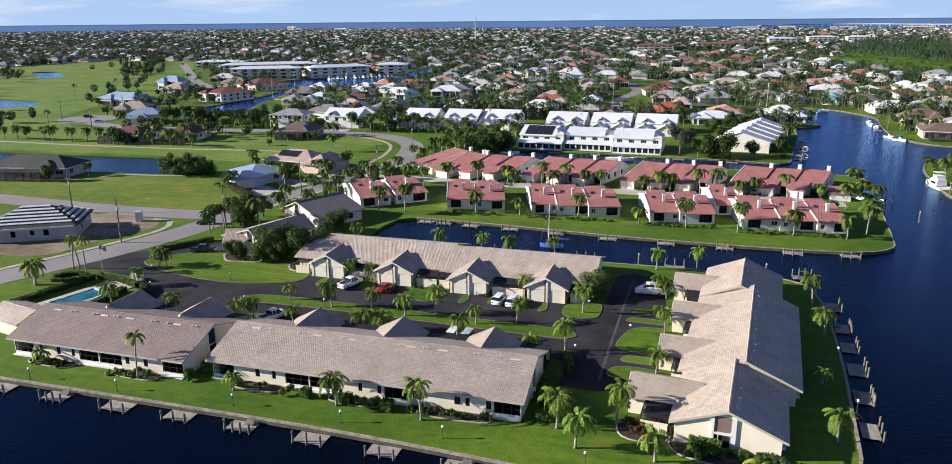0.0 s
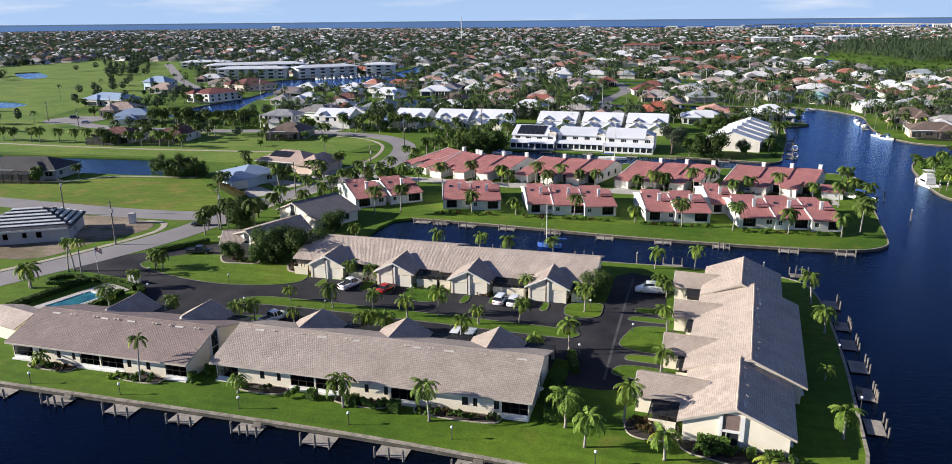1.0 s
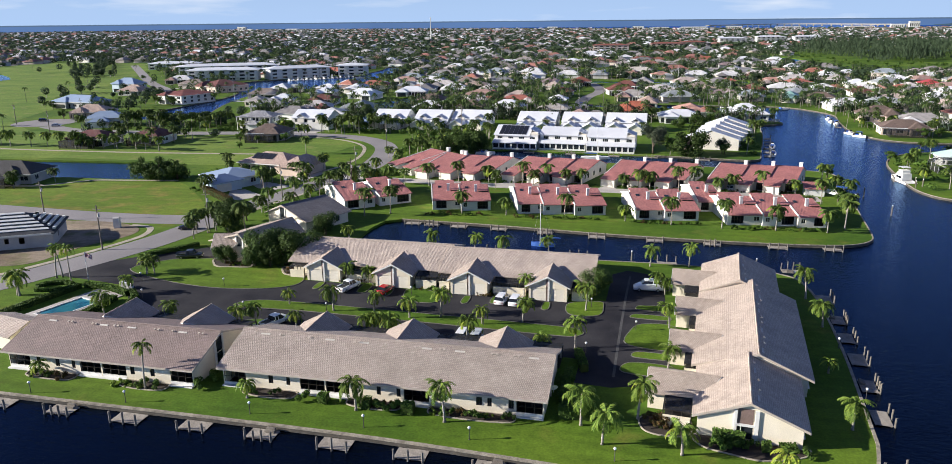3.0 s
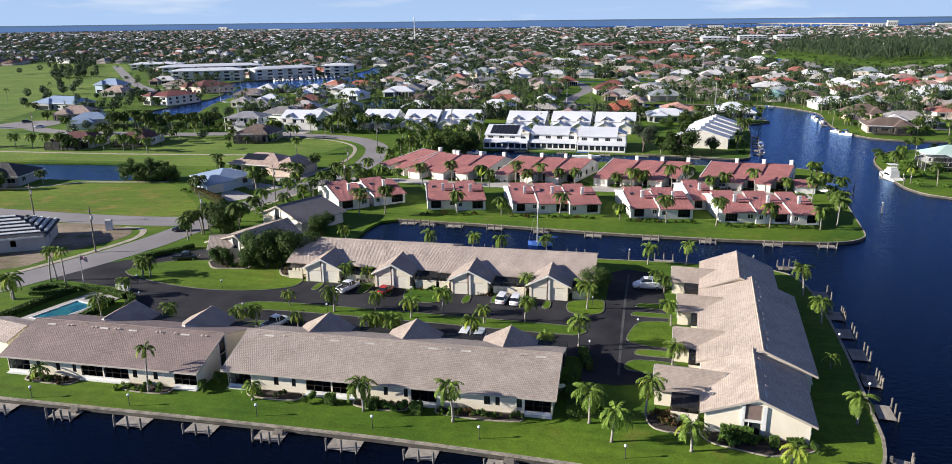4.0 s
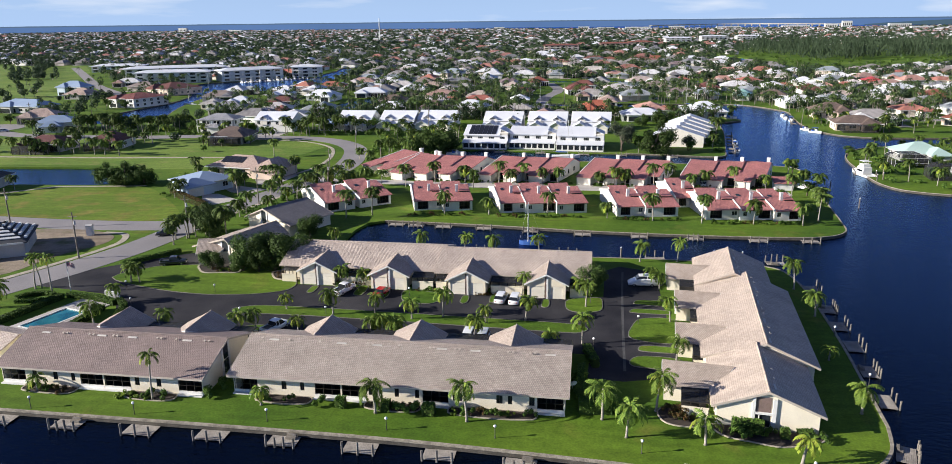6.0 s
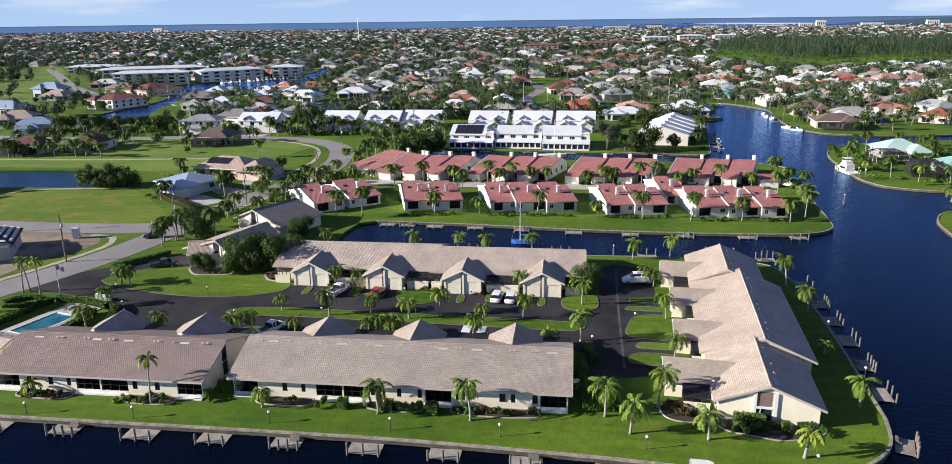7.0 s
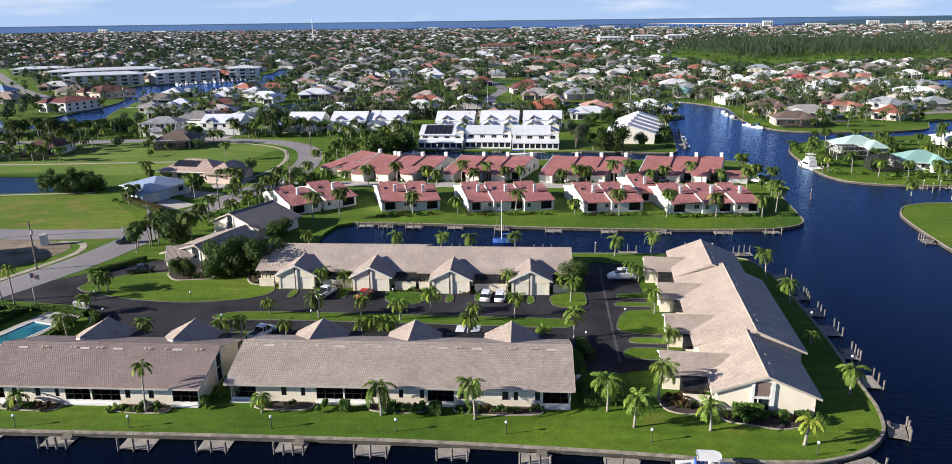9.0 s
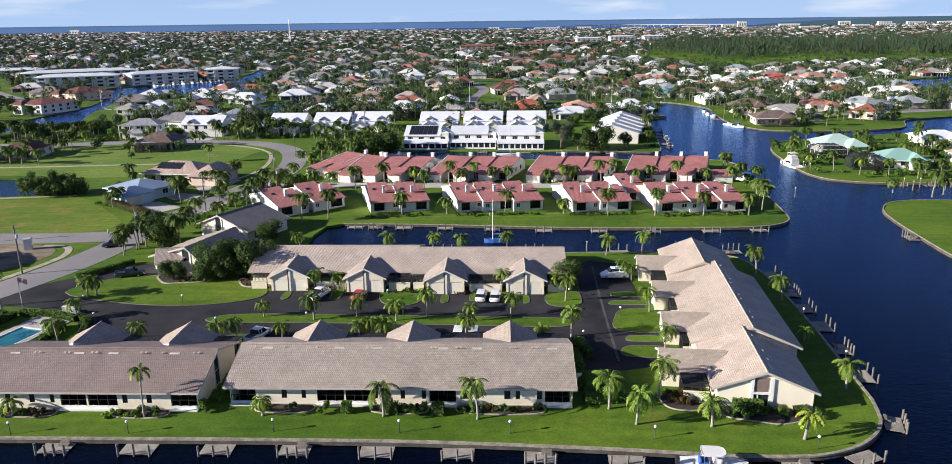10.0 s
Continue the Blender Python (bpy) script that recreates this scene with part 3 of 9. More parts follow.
def add_garage(parent, m, tile, width=6.0, eave=3.8, ridge=6.5, back=6.0, ez=2.4, rz=4.2, doors=True):
    """A garage wing: two doors, a dark post between, and a gable roof whose ridge runs on to the house."""
    h, o = width / 2, 0.55
    k = (rz - ez) / (h + o)
    bm = bmesh.new()
    gap, dw, dh = 0.55, 2.35, 2.05
    ops = [(h - gap / 2 - dw, h - gap / 2, 0, dh), (h - gap / 2, h + gap / 2, 0, 2.3), (h + gap / 2, h + gap / 2 + dw, 0, dh)] if doors else []
    wall_run(bm, (-h, 0), (h, 0), ez, ops)
    wall_run(bm, (h, 0.2), (h, back), ez)
    wall_run(bm, (-h, back), (-h, 0.2), ez)
    wall_run(bm, (h - 0.2, back), (-h + 0.2, back), ez)
    gz = rz - 0.16
    for y0, y1 in ((0.0, 0.2), (back - 0.2, back)):
        a = [bm.verts.new(p) for p in ((-h, y0, ez), (h, y0, ez), (h, y0, ez + k * o - 0.16), (0, y0, gz), (-h, y0, ez + k * o - 0.16))]
        b = [bm.verts.new((v.co.x, y1, v.co.z)) for v in a]
        bm.faces.new(a), bm.faces.new(b[::-1])
        for i in range(5):
            bm.faces.new((a[i], a[(i + 1) % 5], b[(i + 1) % 5], b[i]))
    bm.transform(m)
    g = part("garage_wing", bm, STUCCO, parent, "cream stucco garage with two doors")
    bm = bmesh.new()
    f = -0.22
    sheet(bm, [(0, f - 0.1, rz), (-h - o, f, ez), (-h - o, f + eave, ez), (0, ridge, rz)], 0.16)
    sheet(bm, [(0, f - 0.1, rz), (0, ridge, rz), (h + o, f + eave, ez), (h + o, f, ez)], 0.16)
    bm.transform(m)
    part("garage_roof", bm, tile, g, "beige concrete tile roof")
    bm = bmesh.new()
    tube(bm, [(0, f - 0.1, rz + 0.01), (0, ridge, rz + 0.01)], [0.1, 0.1], 6)
    bm.transform(m)
    part("ridge_cap", bm, tile, g)
    for s in (-1, 1):
        a0, a1 = Vector((0, f - 0.12, rz - 0.02)), Vector((s * (h + o), f - 0.02, ez - 0.02))
        b0, b1 = Vector((0, ridge + 0.02, rz - 0.0)), Vector((s * (h + o), f + eave + 0.02, ez))
        for p, q in ((a0, a1), (b0, b1)):
            bm = bmesh.new()
            v = [bm.verts.new(x) for x in (p, q, q - Vector((0, 0, 0.24)), p - Vector((0, 0, 0.24)))]
            w = [bm.verts.new(x.co + Vector((0, -0.05 if p == a0 else 0.05, 0))) for x in v]
            bm.faces.new(v), bm.faces.new(w[::-1])
            for i in range(4):
                bm.faces.new((v[i], v[(i + 1) % 4], w[(i + 1) % 4], w[i]))
            bm.transform(m)
            part("barge_board", bm, WHITE, g, "pale barge board")
    if doors:
        for u in (-gap / 2 - dw, gap / 2):
            bm = bmesh.new()
            for r in range(4):
                box(bm, u + 0.02, u + dw - 0.02, 0.07, 0.12, 0.02 + r * 0.51, 0.02 + r * 0.51 + 0.495)
            bm.transform(m)
            part("garage_door", bm, GARAGE, g, "pale sectional garage door")
        bm = bmesh.new()
        box(bm, -gap / 2, gap / 2, 0.12, 0.2, 0.0, 2.3)
        box(bm, -gap / 2 + 0.02, gap / 2 - 0.3, -0.06, 0.12, 2.3, rz - 0.6)
        bm.transform(m)
        part("recess_panel", bm, PANEL, g, "dark brown panel between the doors")
        bm = bmesh.new()
        box(bm, gap / 2 - 0.28, gap / 2, -0.14, 0.06, 0.0, rz - 0.75)
        bm.transform(m)
        part("pilaster", bm, WHITE, g)
    return g


def add_screen_court(parent, m, w, d, z_front, z_back, bars=4):
    """A dark screened court roof on bronze bars, behind a pale wall."""
    bm = bmesh.new()
    # floor and back are near-black to stand in for the shade under the screen
    box(bm, 0.06, w - 0.06, 0.2, d, 0.01, 0.08)
    box(bm, 0.06, w - 0.06, d - 0.1, d, 0.08, z_back - 0.3)
    bm.transform(m)
    c = part("screen_court", bm, DARK, parent, "bronze-framed screened courtyard")
    for k in range(bars + 1):
        x = w * k / bars
        bm = bmesh.new()
        sheet(bm, [(x - 0.05, 0, z_front), (x + 0.05, 0, z_front), (x + 0.05, d, z_back), (x - 0.05, d, z_back)], 0.1)
        bm.transform(m)
        part("rafter", bm, BRONZE, c)
        bm = bmesh.new()
        box(bm, x - 0.05, x + 0.05, 0, 0.1, 0.02, z_front - 0.1)
        bm.transform(m)
        part("post", bm, BRONZE, c)
    for k in range(4):
        y, z = d * k / 3, z_front + (z_back - z_front) * k / 3
        bm = bmesh.new()
        box(bm, 0.05, w - 0.05, max(0, y - 0.05), y + 0.05, z - 0.09, z - 0.02)
        bm.transform(m)
        part("purlin", bm, BRONZE, c)
    bm = bmesh.new()
    box(bm, 0.06, w - 0.06, -0.22, -0.02, 0.0, 1.35)
    box(bm, 0.0, w, -0.26, 0.0, 1.35, 1.42)
    bm.transform(m)
    part("court_wall", bm, STUCCO, c, "low cream courtyard wall")
    bm = bmesh.new()
    sheet(bm, [(0.02, 0.02, z_front + 0.012), (w - 0.02, 0.02, z_front + 0.012), (w - 0.02, d, z_back + 0.012), (0.02, d, z_back + 0.012)], 0.006)
    bm.transform(m)
    part("screen", bm, SCREEN, c, "dark insect screen")
    return c


def villa_row(label, m, L, D, ry, ez, rz, lanais, windows, vents, tile, over=0.7, back_ez=None, gable_bay=True):
    """A long low villa block in its own frame: front wall on y = 0, ridge along x at y = ry."""
    ob = thing("villa_block", label, "villa", m, "cream villa blocks")
    bez = back_ez or ez
    ks, kb = (rz - ez) / (ry + over), (rz - bez) / (D - ry + over)
    wz = ez + ks * over - 0.18
    bm = bmesh.new()
    ops = [(a, b, 0.0, 2.1) for a, b, _ in lanais] + [(a, b, 0.8, 2.05) for a, b in windows]
    wall_run(bm, (0, 0), (L, 0), wz, ops)
    wall_run(bm, (L - 0.2, D), (0.2, D), bez + kb * over - 0.18)
    prof = [(0.2, 0), (D - 0.2, 0), (D - 0.2, bez + kb * over - 0.14), (ry, rz - 0.16), (0.2, wz + 0.04)]
    for x0 in (0.0, L - 0.2):
        gable_wall(bm, prof, x0, x0 + 0.2)
    part("wall", bm, STUCCO, ob, "cream stucco walls")
    bm = bmesh.new()
    e = 0.45
    sheet(bm, [(-e, -over, ez), (L + e, -over, ez), (L + e, ry, rz), (-e, ry, rz)], 0.18)
    sheet(bm, [(-e, ry, rz), (L + e, ry, rz), (L + e, D + over, bez), (-e, D + over, bez)], 0.18)
    part("roof", bm, tile, ob, "beige-pink flat concrete tile roof")
    bm = bmesh.new()
    tube(bm, [(-e, ry, rz + 0.01), (L + e, ry, rz + 0.01)], [0.12, 0.12], 6)
    part("ridge_cap", bm, tile, ob)
    bm = bmesh.new()
    box(bm, -e, L + e, -over - 0.05, -over, ez - 0.24, ez - 0.02)
    part("fascia", bm, FASCIA, ob)
    for x in (-e - 0.045, L + e):
        for (y0, z0), (y1, z1) in (((-over, ez), (ry, rz)), ((ry, rz), (D + over, bez))):
            bm = bmesh.new()
            v = [bm.verts.new((x + dx, y, z + dz)) for dx in (0, 0.045) for y, z, dz in ((y0, z0, -0.24), (y1, z1, -0.24), (y1, z1, 0.02), (y0, z0, 0.02))]
            for q in ((0, 1, 2, 3), (7, 6, 5, 4), (0, 4, 5, 1), (1, 5, 6, 2), (2, 6, 7, 3), (3, 7, 4, 0)):
                bm.faces.new([v[i] for i in q])
            part("barge_board", bm, FASCIA, ob)
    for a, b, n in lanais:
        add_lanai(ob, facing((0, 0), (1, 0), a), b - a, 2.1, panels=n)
    for a, b in windows:
        add_window(ob, facing((0, 0), (1, 0), a), b - a, 0.8, 2.05, BRONZE, 1)
    if gable_bay:
        for x, side in ((L, 1), (0, -1)):
            mm = Matrix.Translation((x, ry + (-1.1 if side > 0 else 1.1), 0)) @ Matrix.Rotation(radians(90 * side), 4, "Z")
            bm = bmesh.new()
            box(bm, 0.15, 1.55, -0.05, -0.003, 0.3, 1.95)
            box(bm, 0.15, 1.55, -0.05, -0.003, 2.1, rz - 0.75)
            bm.transform(mm)
            part("gable_window", bm, GLASS, ob, "tall dark gable window")
            bm = bmesh.new()
            box(bm, -0.15, 0.13, -0.16, -0.003, 0, rz - 0.6)
            box(bm, 1.57, 1.85, -0.16, -0.003, 0, rz - 0.6)
            bm.transform(mm)
            part("pilaster", bm, WHITE, ob)
    tilt = math.atan(ks)
    for x, kind in vents:
        y = ry - 0.85
        add_vent(ob, Matrix.Translation((x, y, ez + ks * (y + over))) @ Matrix.Rotation(tilt, 4, "X"), kind)
    return ob


# ---- the cream villas ----
rnd = random.Random(5)


def vent_row(xs, L):
    out = [(x, "skylight") for x in xs]
    x = 1.5
    while x < L - 1:
        if all(abs(x - s) > 1.1 for s in xs):
            out += [(x, "pipe"), (x + 0.55, "pipe")] if rnd.random() < 0.5 else [(x, "pipe")]
        x += rnd.uniform(2.2, 4.0)
    return out


front_villa = villa_row("long cream stucco villa block with a beige tile roof", pose(-39.2, 0.45, 0), 39.2, 12.4, 6.4, 2.5, 4.75,
    [(0.1, 3.0, 3), (10.1, 13.2, 3), (13.4, 16.3, 3), (23.0, 26.0, 3), (36.1, 39.1, 3)],
    [(6.0, 6.6), (8.3, 8.8), (16.6, 17.1), (19.7, 20.2), (22.1, 22.6), (26.5, 27.6), (31.5, 32.2), (32.8, 33.3), (35.2, 35.8)],
    vent_row([3.0, 11.7, 16.2, 24.2, 28.3, 37.2], 39.2), TILE_F)
west_villa = villa_row("long cream stucco villa block beside the pool", pose(-68.9, -0.95, 0), 26.5, 12.4, 6.1, 2.5, 4.75,
    [(0.1, 3.2, 3), (10.6, 13.6, 3), (13.8, 17.2, 3), (23.4, 26.4, 3)],
    [(4.2, 4.8), (7.0, 7.6), (17.8, 18.4), (20.6, 21.2), (9.4, 9.9)],
    vent_row([2.6, 10.4, 14.6, 22.0], 26.5), TILE_W)
north_villa = villa_row("long cream stucco villa block facing the parking drive", pose(-22.6, 54.2, 0, 0, 0, 180), 27.0, 14.0, 7.0, 2.5, 4.7,
    [(2, 5, 3), (9, 12, 3), (15, 18, 3), (22, 25, 3)], [(7, 8), (13, 14), (20, 21)], [], TILE_X)
north_villa_east = villa_row("long cream stucco villa block beside the canal lawn", pose(2.2, 53.0, 0, 0, 0, 180), 24.6, 13.4, 6.6, 2.5, 4.62,
    [(2, 5, 3), (9, 12, 3), (15, 18, 3)], [(7, 8), (13, 14), (20, 21)], [], TILE_X)
for x in (-6.9, -19.6, -32.0):
    add_garage(front_villa, Matrix.Translation((39.2, -0.45, 0)) @ pose(x, 15.0, 0, 0, 0, 180), TILE_Y)
for x0, w in ((-29.0, 6.3), (-16.4, 6.3), (-3.7, 4.0)):
    add_screen_court(front_villa, Matrix.Translation((39.2, -0.45, 0)) @ pose(x0 + w, 16.0, 0, 0, 0, 180), w, 3.0, 2.1, 2.5)
for x in (-49.2, -61.3):
    add_garage(west_villa, Matrix.Translation((68.9, 0.95, 0)) @ pose(x, 14.3, 0, 0, 0, 180), TILE_Y)
add_screen_court(west_villa, Matrix.Translation((68.9, 0.95, 0)) @ pose(-52.6, 14.8, 0, 0, 0, 180), 5.0, 3.0, 2.1, 2.5)
add_screen_court(west_villa, Matrix.Translation((68.9, 0.95, 0)) @ pose(-42.6, 14.8, 0, 0, 0, 180), 3.0, 3.0, 2.1, 2.5)
inv_nw, inv_ne = pose(-22.6, 54.2, 0, 0, 0, 180).inverted(), pose(2.2, 53.0, 0, 0, 0, 180).inverted()
for x, y in ((-42.6, 37.4), (-30.1, 36.8)):
    add_garage(north_villa, inv_nw @ pose(x, y, 0), TILE_Y)
for x, y in ((-17.0, 35.9), (-4.3, 35.8)):
    add_garage(north_villa_east, inv_ne @ pose(x, y, 0), TILE_Y)
for own, inv, x0, w, y in ((north_villa, inv_nw, -38.9, 5.4, 38.4), (north_villa, inv_nw, -49.2, 2.6, 38.4), (north_villa, inv_nw, -26.4, 3.6, 37.6), (north_villa_east, inv_ne, -22.4, 1.8, 37.6), (north_villa_east, inv_ne, -13.3, 5.4, 37.0), (north_villa_east, inv_ne, -0.7, 2.8, 37.0)):
    add_screen_court(own, inv @ pose(x0, y, 0), w, 3.0, 2.0, 2.4)

# the east villa steps back from the corner of the sea wall
EAST = pose(20.6, 0.4, 0, 0, 0, -5.2)
east_villa = thing("villa_block", "stepped cream stucco villa block along the wide channel", "villa", EAST, "cream villa blocks")
TILE_E = tile_mat("beige_roof_tile_east", (0.64, 0.525, 0.43), (0.55, 0.45, 0.37), (0.38, 0.305, 0.255), 84.8)
TILE_EX = tile_mat("beige_roof_tile_east_wing", (0.53, 0.44, 0.365), (0.45, 0.37, 0.305), (0.32, 0.255, 0.21), -5.2, relief=0.4)
for v0, v1, u, rz, ue, ze, uw, zw in ((0.0, 12.2, 0.75, 4.58, 6.6, 2.22, -5.0, 2.35), (12.0, 38.2, 1.9, 4.8, 8.1, 2.2, -5.6, 2.4), (37.6, 50.6, 0.1, 4.95, 5.9, 2.6, -5.6, 2.6)):
    bm = bmesh.new()
    sheet(bm, [(u, v0 - 0.35, rz), (ue, v0 - 0.35, ze), (ue, v1 + 0.3, ze), (u, v1 + 0.3, rz)], 0.18)
    sheet(bm, [(uw, v0 - 0.35, zw), (u, v0 - 0.35, rz), (u, v1 + 0.3, rz), (uw, v1 + 0.3, zw)], 0.18)
    part("roof", bm, TILE_E, east_villa, "beige flat concrete tile roof")
    bm = bmesh.new()
    tube(bm, [(u, v0 - 0.35, rz + 0.01), (u, v1 + 0.3, rz + 0.01)], [0.12, 0.12], 6)
    part("ridge_cap", bm, TILE_E, east_villa)
    a, b = uw + 0.6, ue - 0.6
    za, zb = zw + (rz - zw) * 0.6 / (u - uw) - 0.2, ze + (rz - ze) * 0.6 / (ue - u) - 0.2
    bm = bmesh.new()
    for w0 in (v0 - 0.1, v1 - 0.3):
        prof = [(a, 0), (b, 0), (b, zb), (u, rz - 0.2), (a, za)]
        p = [bm.verts.new((x, w0, z)) for x, z in prof]
        q = [bm.verts.new((x, w0 + 0.2, z)) for x, z in prof]
        bm.faces.new(p), bm.faces.new(q[::-1])
        for i in range(5):
            bm.faces.new((p[i], p[(i + 1) % 5], q[(i + 1) % 5], q[i]))
    box(bm, a, a + 0.2, v0 + 0.1, v1 - 0.3, 0, za)
    box(bm, b - 0.2, b, v0 + 0.1, v1 - 0.3, 0, zb)
    part("wall", bm, STUCCO, east_villa, "cream stucco walls")
    bm = bmesh.new()
    for x0, z0, x1, z1 in ((uw, zw, u, rz), (u, rz, ue, ze)):
        for yy in (v0 - 0.4,):
            p = [bm.verts.new((x, yy + d, z + dz)) for d in (0, 0.05) for x, z, dz in ((x0, z0, -0.26), (x1, z1, -0.26), (x1, z1, 0.02), (x0, z0, 0.02))]
            for f in ((0, 1, 2, 3), (7, 6, 5, 4), (0, 4, 5, 1), (1, 5, 6, 2), (2, 6, 7, 3), (3, 7, 4, 0)):
                bm.faces.new([p[i] for i in f])
    box(bm, ue, ue + 0.05, v0 - 0.35, v1 + 0.3, ze - 0.24, ze)
    part("fascia", bm, FASCIA, east_villa)
    slope = (rz - ze) / (ue - u)
    n = int((v1 - v0) / 2.1)
    for i in range(n):
        vv, off = v0 + 1.5 + i * 2.1 + rnd.uniform(-0.3, 0.3), rnd.uniform(0.45, 0.9)
        kind = "skylight" if i % 3 == 0 else "pipe"
        add_vent(east_villa, Matrix.Translation((u + off, vv, rz - off * slope)) @ Matrix.Rotation(math.atan(slope), 4, "Y") @ Matrix.Rotation(radians(90), 4, "Z"), kind)
    # porches on the channel side: flat near-black panels in place of shaded recesses
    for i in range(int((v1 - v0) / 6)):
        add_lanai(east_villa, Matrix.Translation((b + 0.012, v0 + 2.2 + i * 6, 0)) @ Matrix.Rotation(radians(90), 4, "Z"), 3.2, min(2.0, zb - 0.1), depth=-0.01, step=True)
# the window bay of the south gable
bay = Matrix.Translation((0.35, -0.1, 0))
for x0, x1, z0, z1, mat, nm in ((-0.8, 0.75, 2.05, 3.75, PANEL, "upper_panel"), (-0.8, 0.75, 0.35, 1.75, GLASS, "pane"), (-0.95, 0.9, 1.78, 2.02, WHITE, "sill"), (-0.45, -0.38, 0.35, 1.75, WHITE, "mullion"), (0.9, 1.3, 0.0, 3.7, WHITE, "pilaster"), (-1.15, -0.85, 0.0, 3.62, WHITE, "pilaster")):
    bm = bmesh.new()
    d = 0.18 if mat is WHITE else 0.05
    box(bm, x0, x1, -d, -0.003, z0, z1)
    bm.transform(bay)
    part(nm, bm, mat, east_villa)
for u0, v, back in ((-9.9, 6.9, 6.2), (-8.3, 18.9, 5.0), (-8.3, 31.3, 5.0), (-9.6, 43.9, 6.0)):
    add_garage(east_villa, Matrix.Translation((u0, v, 0)) @ Matrix.Rotation(radians(-90), 4, "Z"), TILE_EX, 5.6, eave=6.0, ridge=-u0 - 2.2, back=back, ez=2.2, rz=3.6)
    add_screen_court(east_villa, Matrix.Translation((u0 + 1.9, v - 6.3, 0)), 2.9, 3.45, 2.0, 2.2, 3)


# ---- roads, drives, lawns ----
KERB = plain("weathered_kerb", (0.20, 0.19, 0.16), (0.13, 0.13, 0.10), 0.9, 0.5, 6, 0.4)
SEAM = plain("worn_asphalt_seam", (0.085, 0.083, 0.082), (0.05, 0.05, 0.052), 0.9, 0.5, 4, 0.4)
def slab(name, poly, z0, z1, mat, label, category):
    bm = bmesh.new()
    prism(bm, poly, z0, z1)
    return structure(name, bm, mat, label, category)


def strip(name, line, width, z1, mat, label, category, steps=6):
    bm = bmesh.new()
    ribbon(bm, smooth_line(line, steps), width, -0.3, z1)
    return structure(name, bm, mat, label, category)


drive = [(-90, 31), (-86.5, 39.5), (-80.5, 45.0), (-72.5, 51.5), (-66.5, 51.0), (-66.0, 44.5), (-50, 41.2), (-46.2, 37.3), (-33, 37.0), (-20, 36.2), (-1.2, 36.1), (4.6, 37.5), (5.0, 50.5), (7.5, 53.0), (13.2, 51.0), (13.6, 40), (13.9, 14), (11.2, 10.5), (6.8, 9.2), (2.4, 9.6), (2.6, 16.2), (-3.0, 16.6), (-36, 16.6), (-44, 15.4), (-66.5, 15.6), (-69.5, 22.5), (-73.5, 28.5), (-80, 29.6)]
slab("driveway", drive, -0.3, 0.03, ASPHALT, "dark asphalt parking drive", "driveway")
islands = [
    smooth_line([(-51.8, 25.2), (-49, 27.0), (-42, 27.4), (-19.4, 26.8), (0.6, 26.0), (2.3, 24.4), (0.6, 22.9), (-19, 23.6), (-40, 24.2), (-49.5, 24.0)], 4, True),
    smooth_line([(-79.5, 36.4), (-75.5, 42.6), (-70.5, 44.2), (-64, 45), (-52, 42.5), (-46.6, 38.0), (-46.8, 34.2), (-52, 31.6), (-60, 30.7), (-70, 32.3)], 4, True),
    smooth_line([(-27.0, 36.6), (-20.8, 35.6), (-20.8, 33.0), (-22.2, 31.2), (-25.8, 31.5), (-27.2, 33.5)], 4, True),
    smooth_line([(-0.8, 35.6), (3.8, 37.0), (4.4, 34.8), (4.0, 31.6), (1.0, 30.6), (-0.9, 31.8)], 4, True),
    smooth_line([(8.3, 22.0), (14.6, 21.4), (14.8, 29.2), (10.2, 29.4), (8.6, 26.6)], 4, True),
    smooth_line([(9.4, 35.0), (14.0, 34.8), (14.0, 36.8), (9.8, 36.6)], 4, True),
    smooth_line([(8.6, 31.6), (14.0, 31.4), (14.0, 32.8), (9.2, 33.0)], 4, True),
    smooth_line([(9.2, 18.2), (14.0, 18.0), (14.0, 19.6), (9.6, 19.8)], 4, True),
    smooth_line([(8.0, 13.6), (14.0, 13.2), (14.0, 16.2), (8.8, 16.4)], 4, True),
    smooth_line([(9.8, 44.4), (14.0, 44.0), (14.0, 46.8), (10.2, 47.0)], 4, True),
    smooth_line([(-46.0, 15.6), (-42.9, 15.8), (-43.0, 19.2), (-45.0, 19.9), (-47.2, 18.6)], 4, True),
]
for x, y0 in ((-42.6, 36.6), (-30.1, 36.0), (-17.0, 35.2), (-4.3, 35.1)):
    islands.append(smooth_line([(x - 0.45, y0), (x + 0.45, y0), (x + 0.55, y0 - 2.6), (x, y0 - 3.2), (x - 0.55, y0 - 2.6)], 3, True))
for x0, x1, y0, y1 in ((-35.2, -33.8, 33.6, 37.6), (-39.2, -38.2, 34.6, 37.6), (-13.0, -12.2, 33.2, 36.0), (-8.8, -7.8, 33.0, 36.4)):
    islands.append(smooth_line([(x0, y0), (x1, y0), (x1, y1), (x0, y1)], 3, True))
for poly in islands:
    slab("lawn_island", poly, -0.2, 0.10, GRASS, "kerbed green lawn island in the drive", "lawn")
    bm = bmesh.new()
    ribbon(bm, poly + [poly[0]], 0.12, -0.1, 0.112)
    structure("kerb", bm, KERB, "low concrete kerb round a lawn", "kerb")

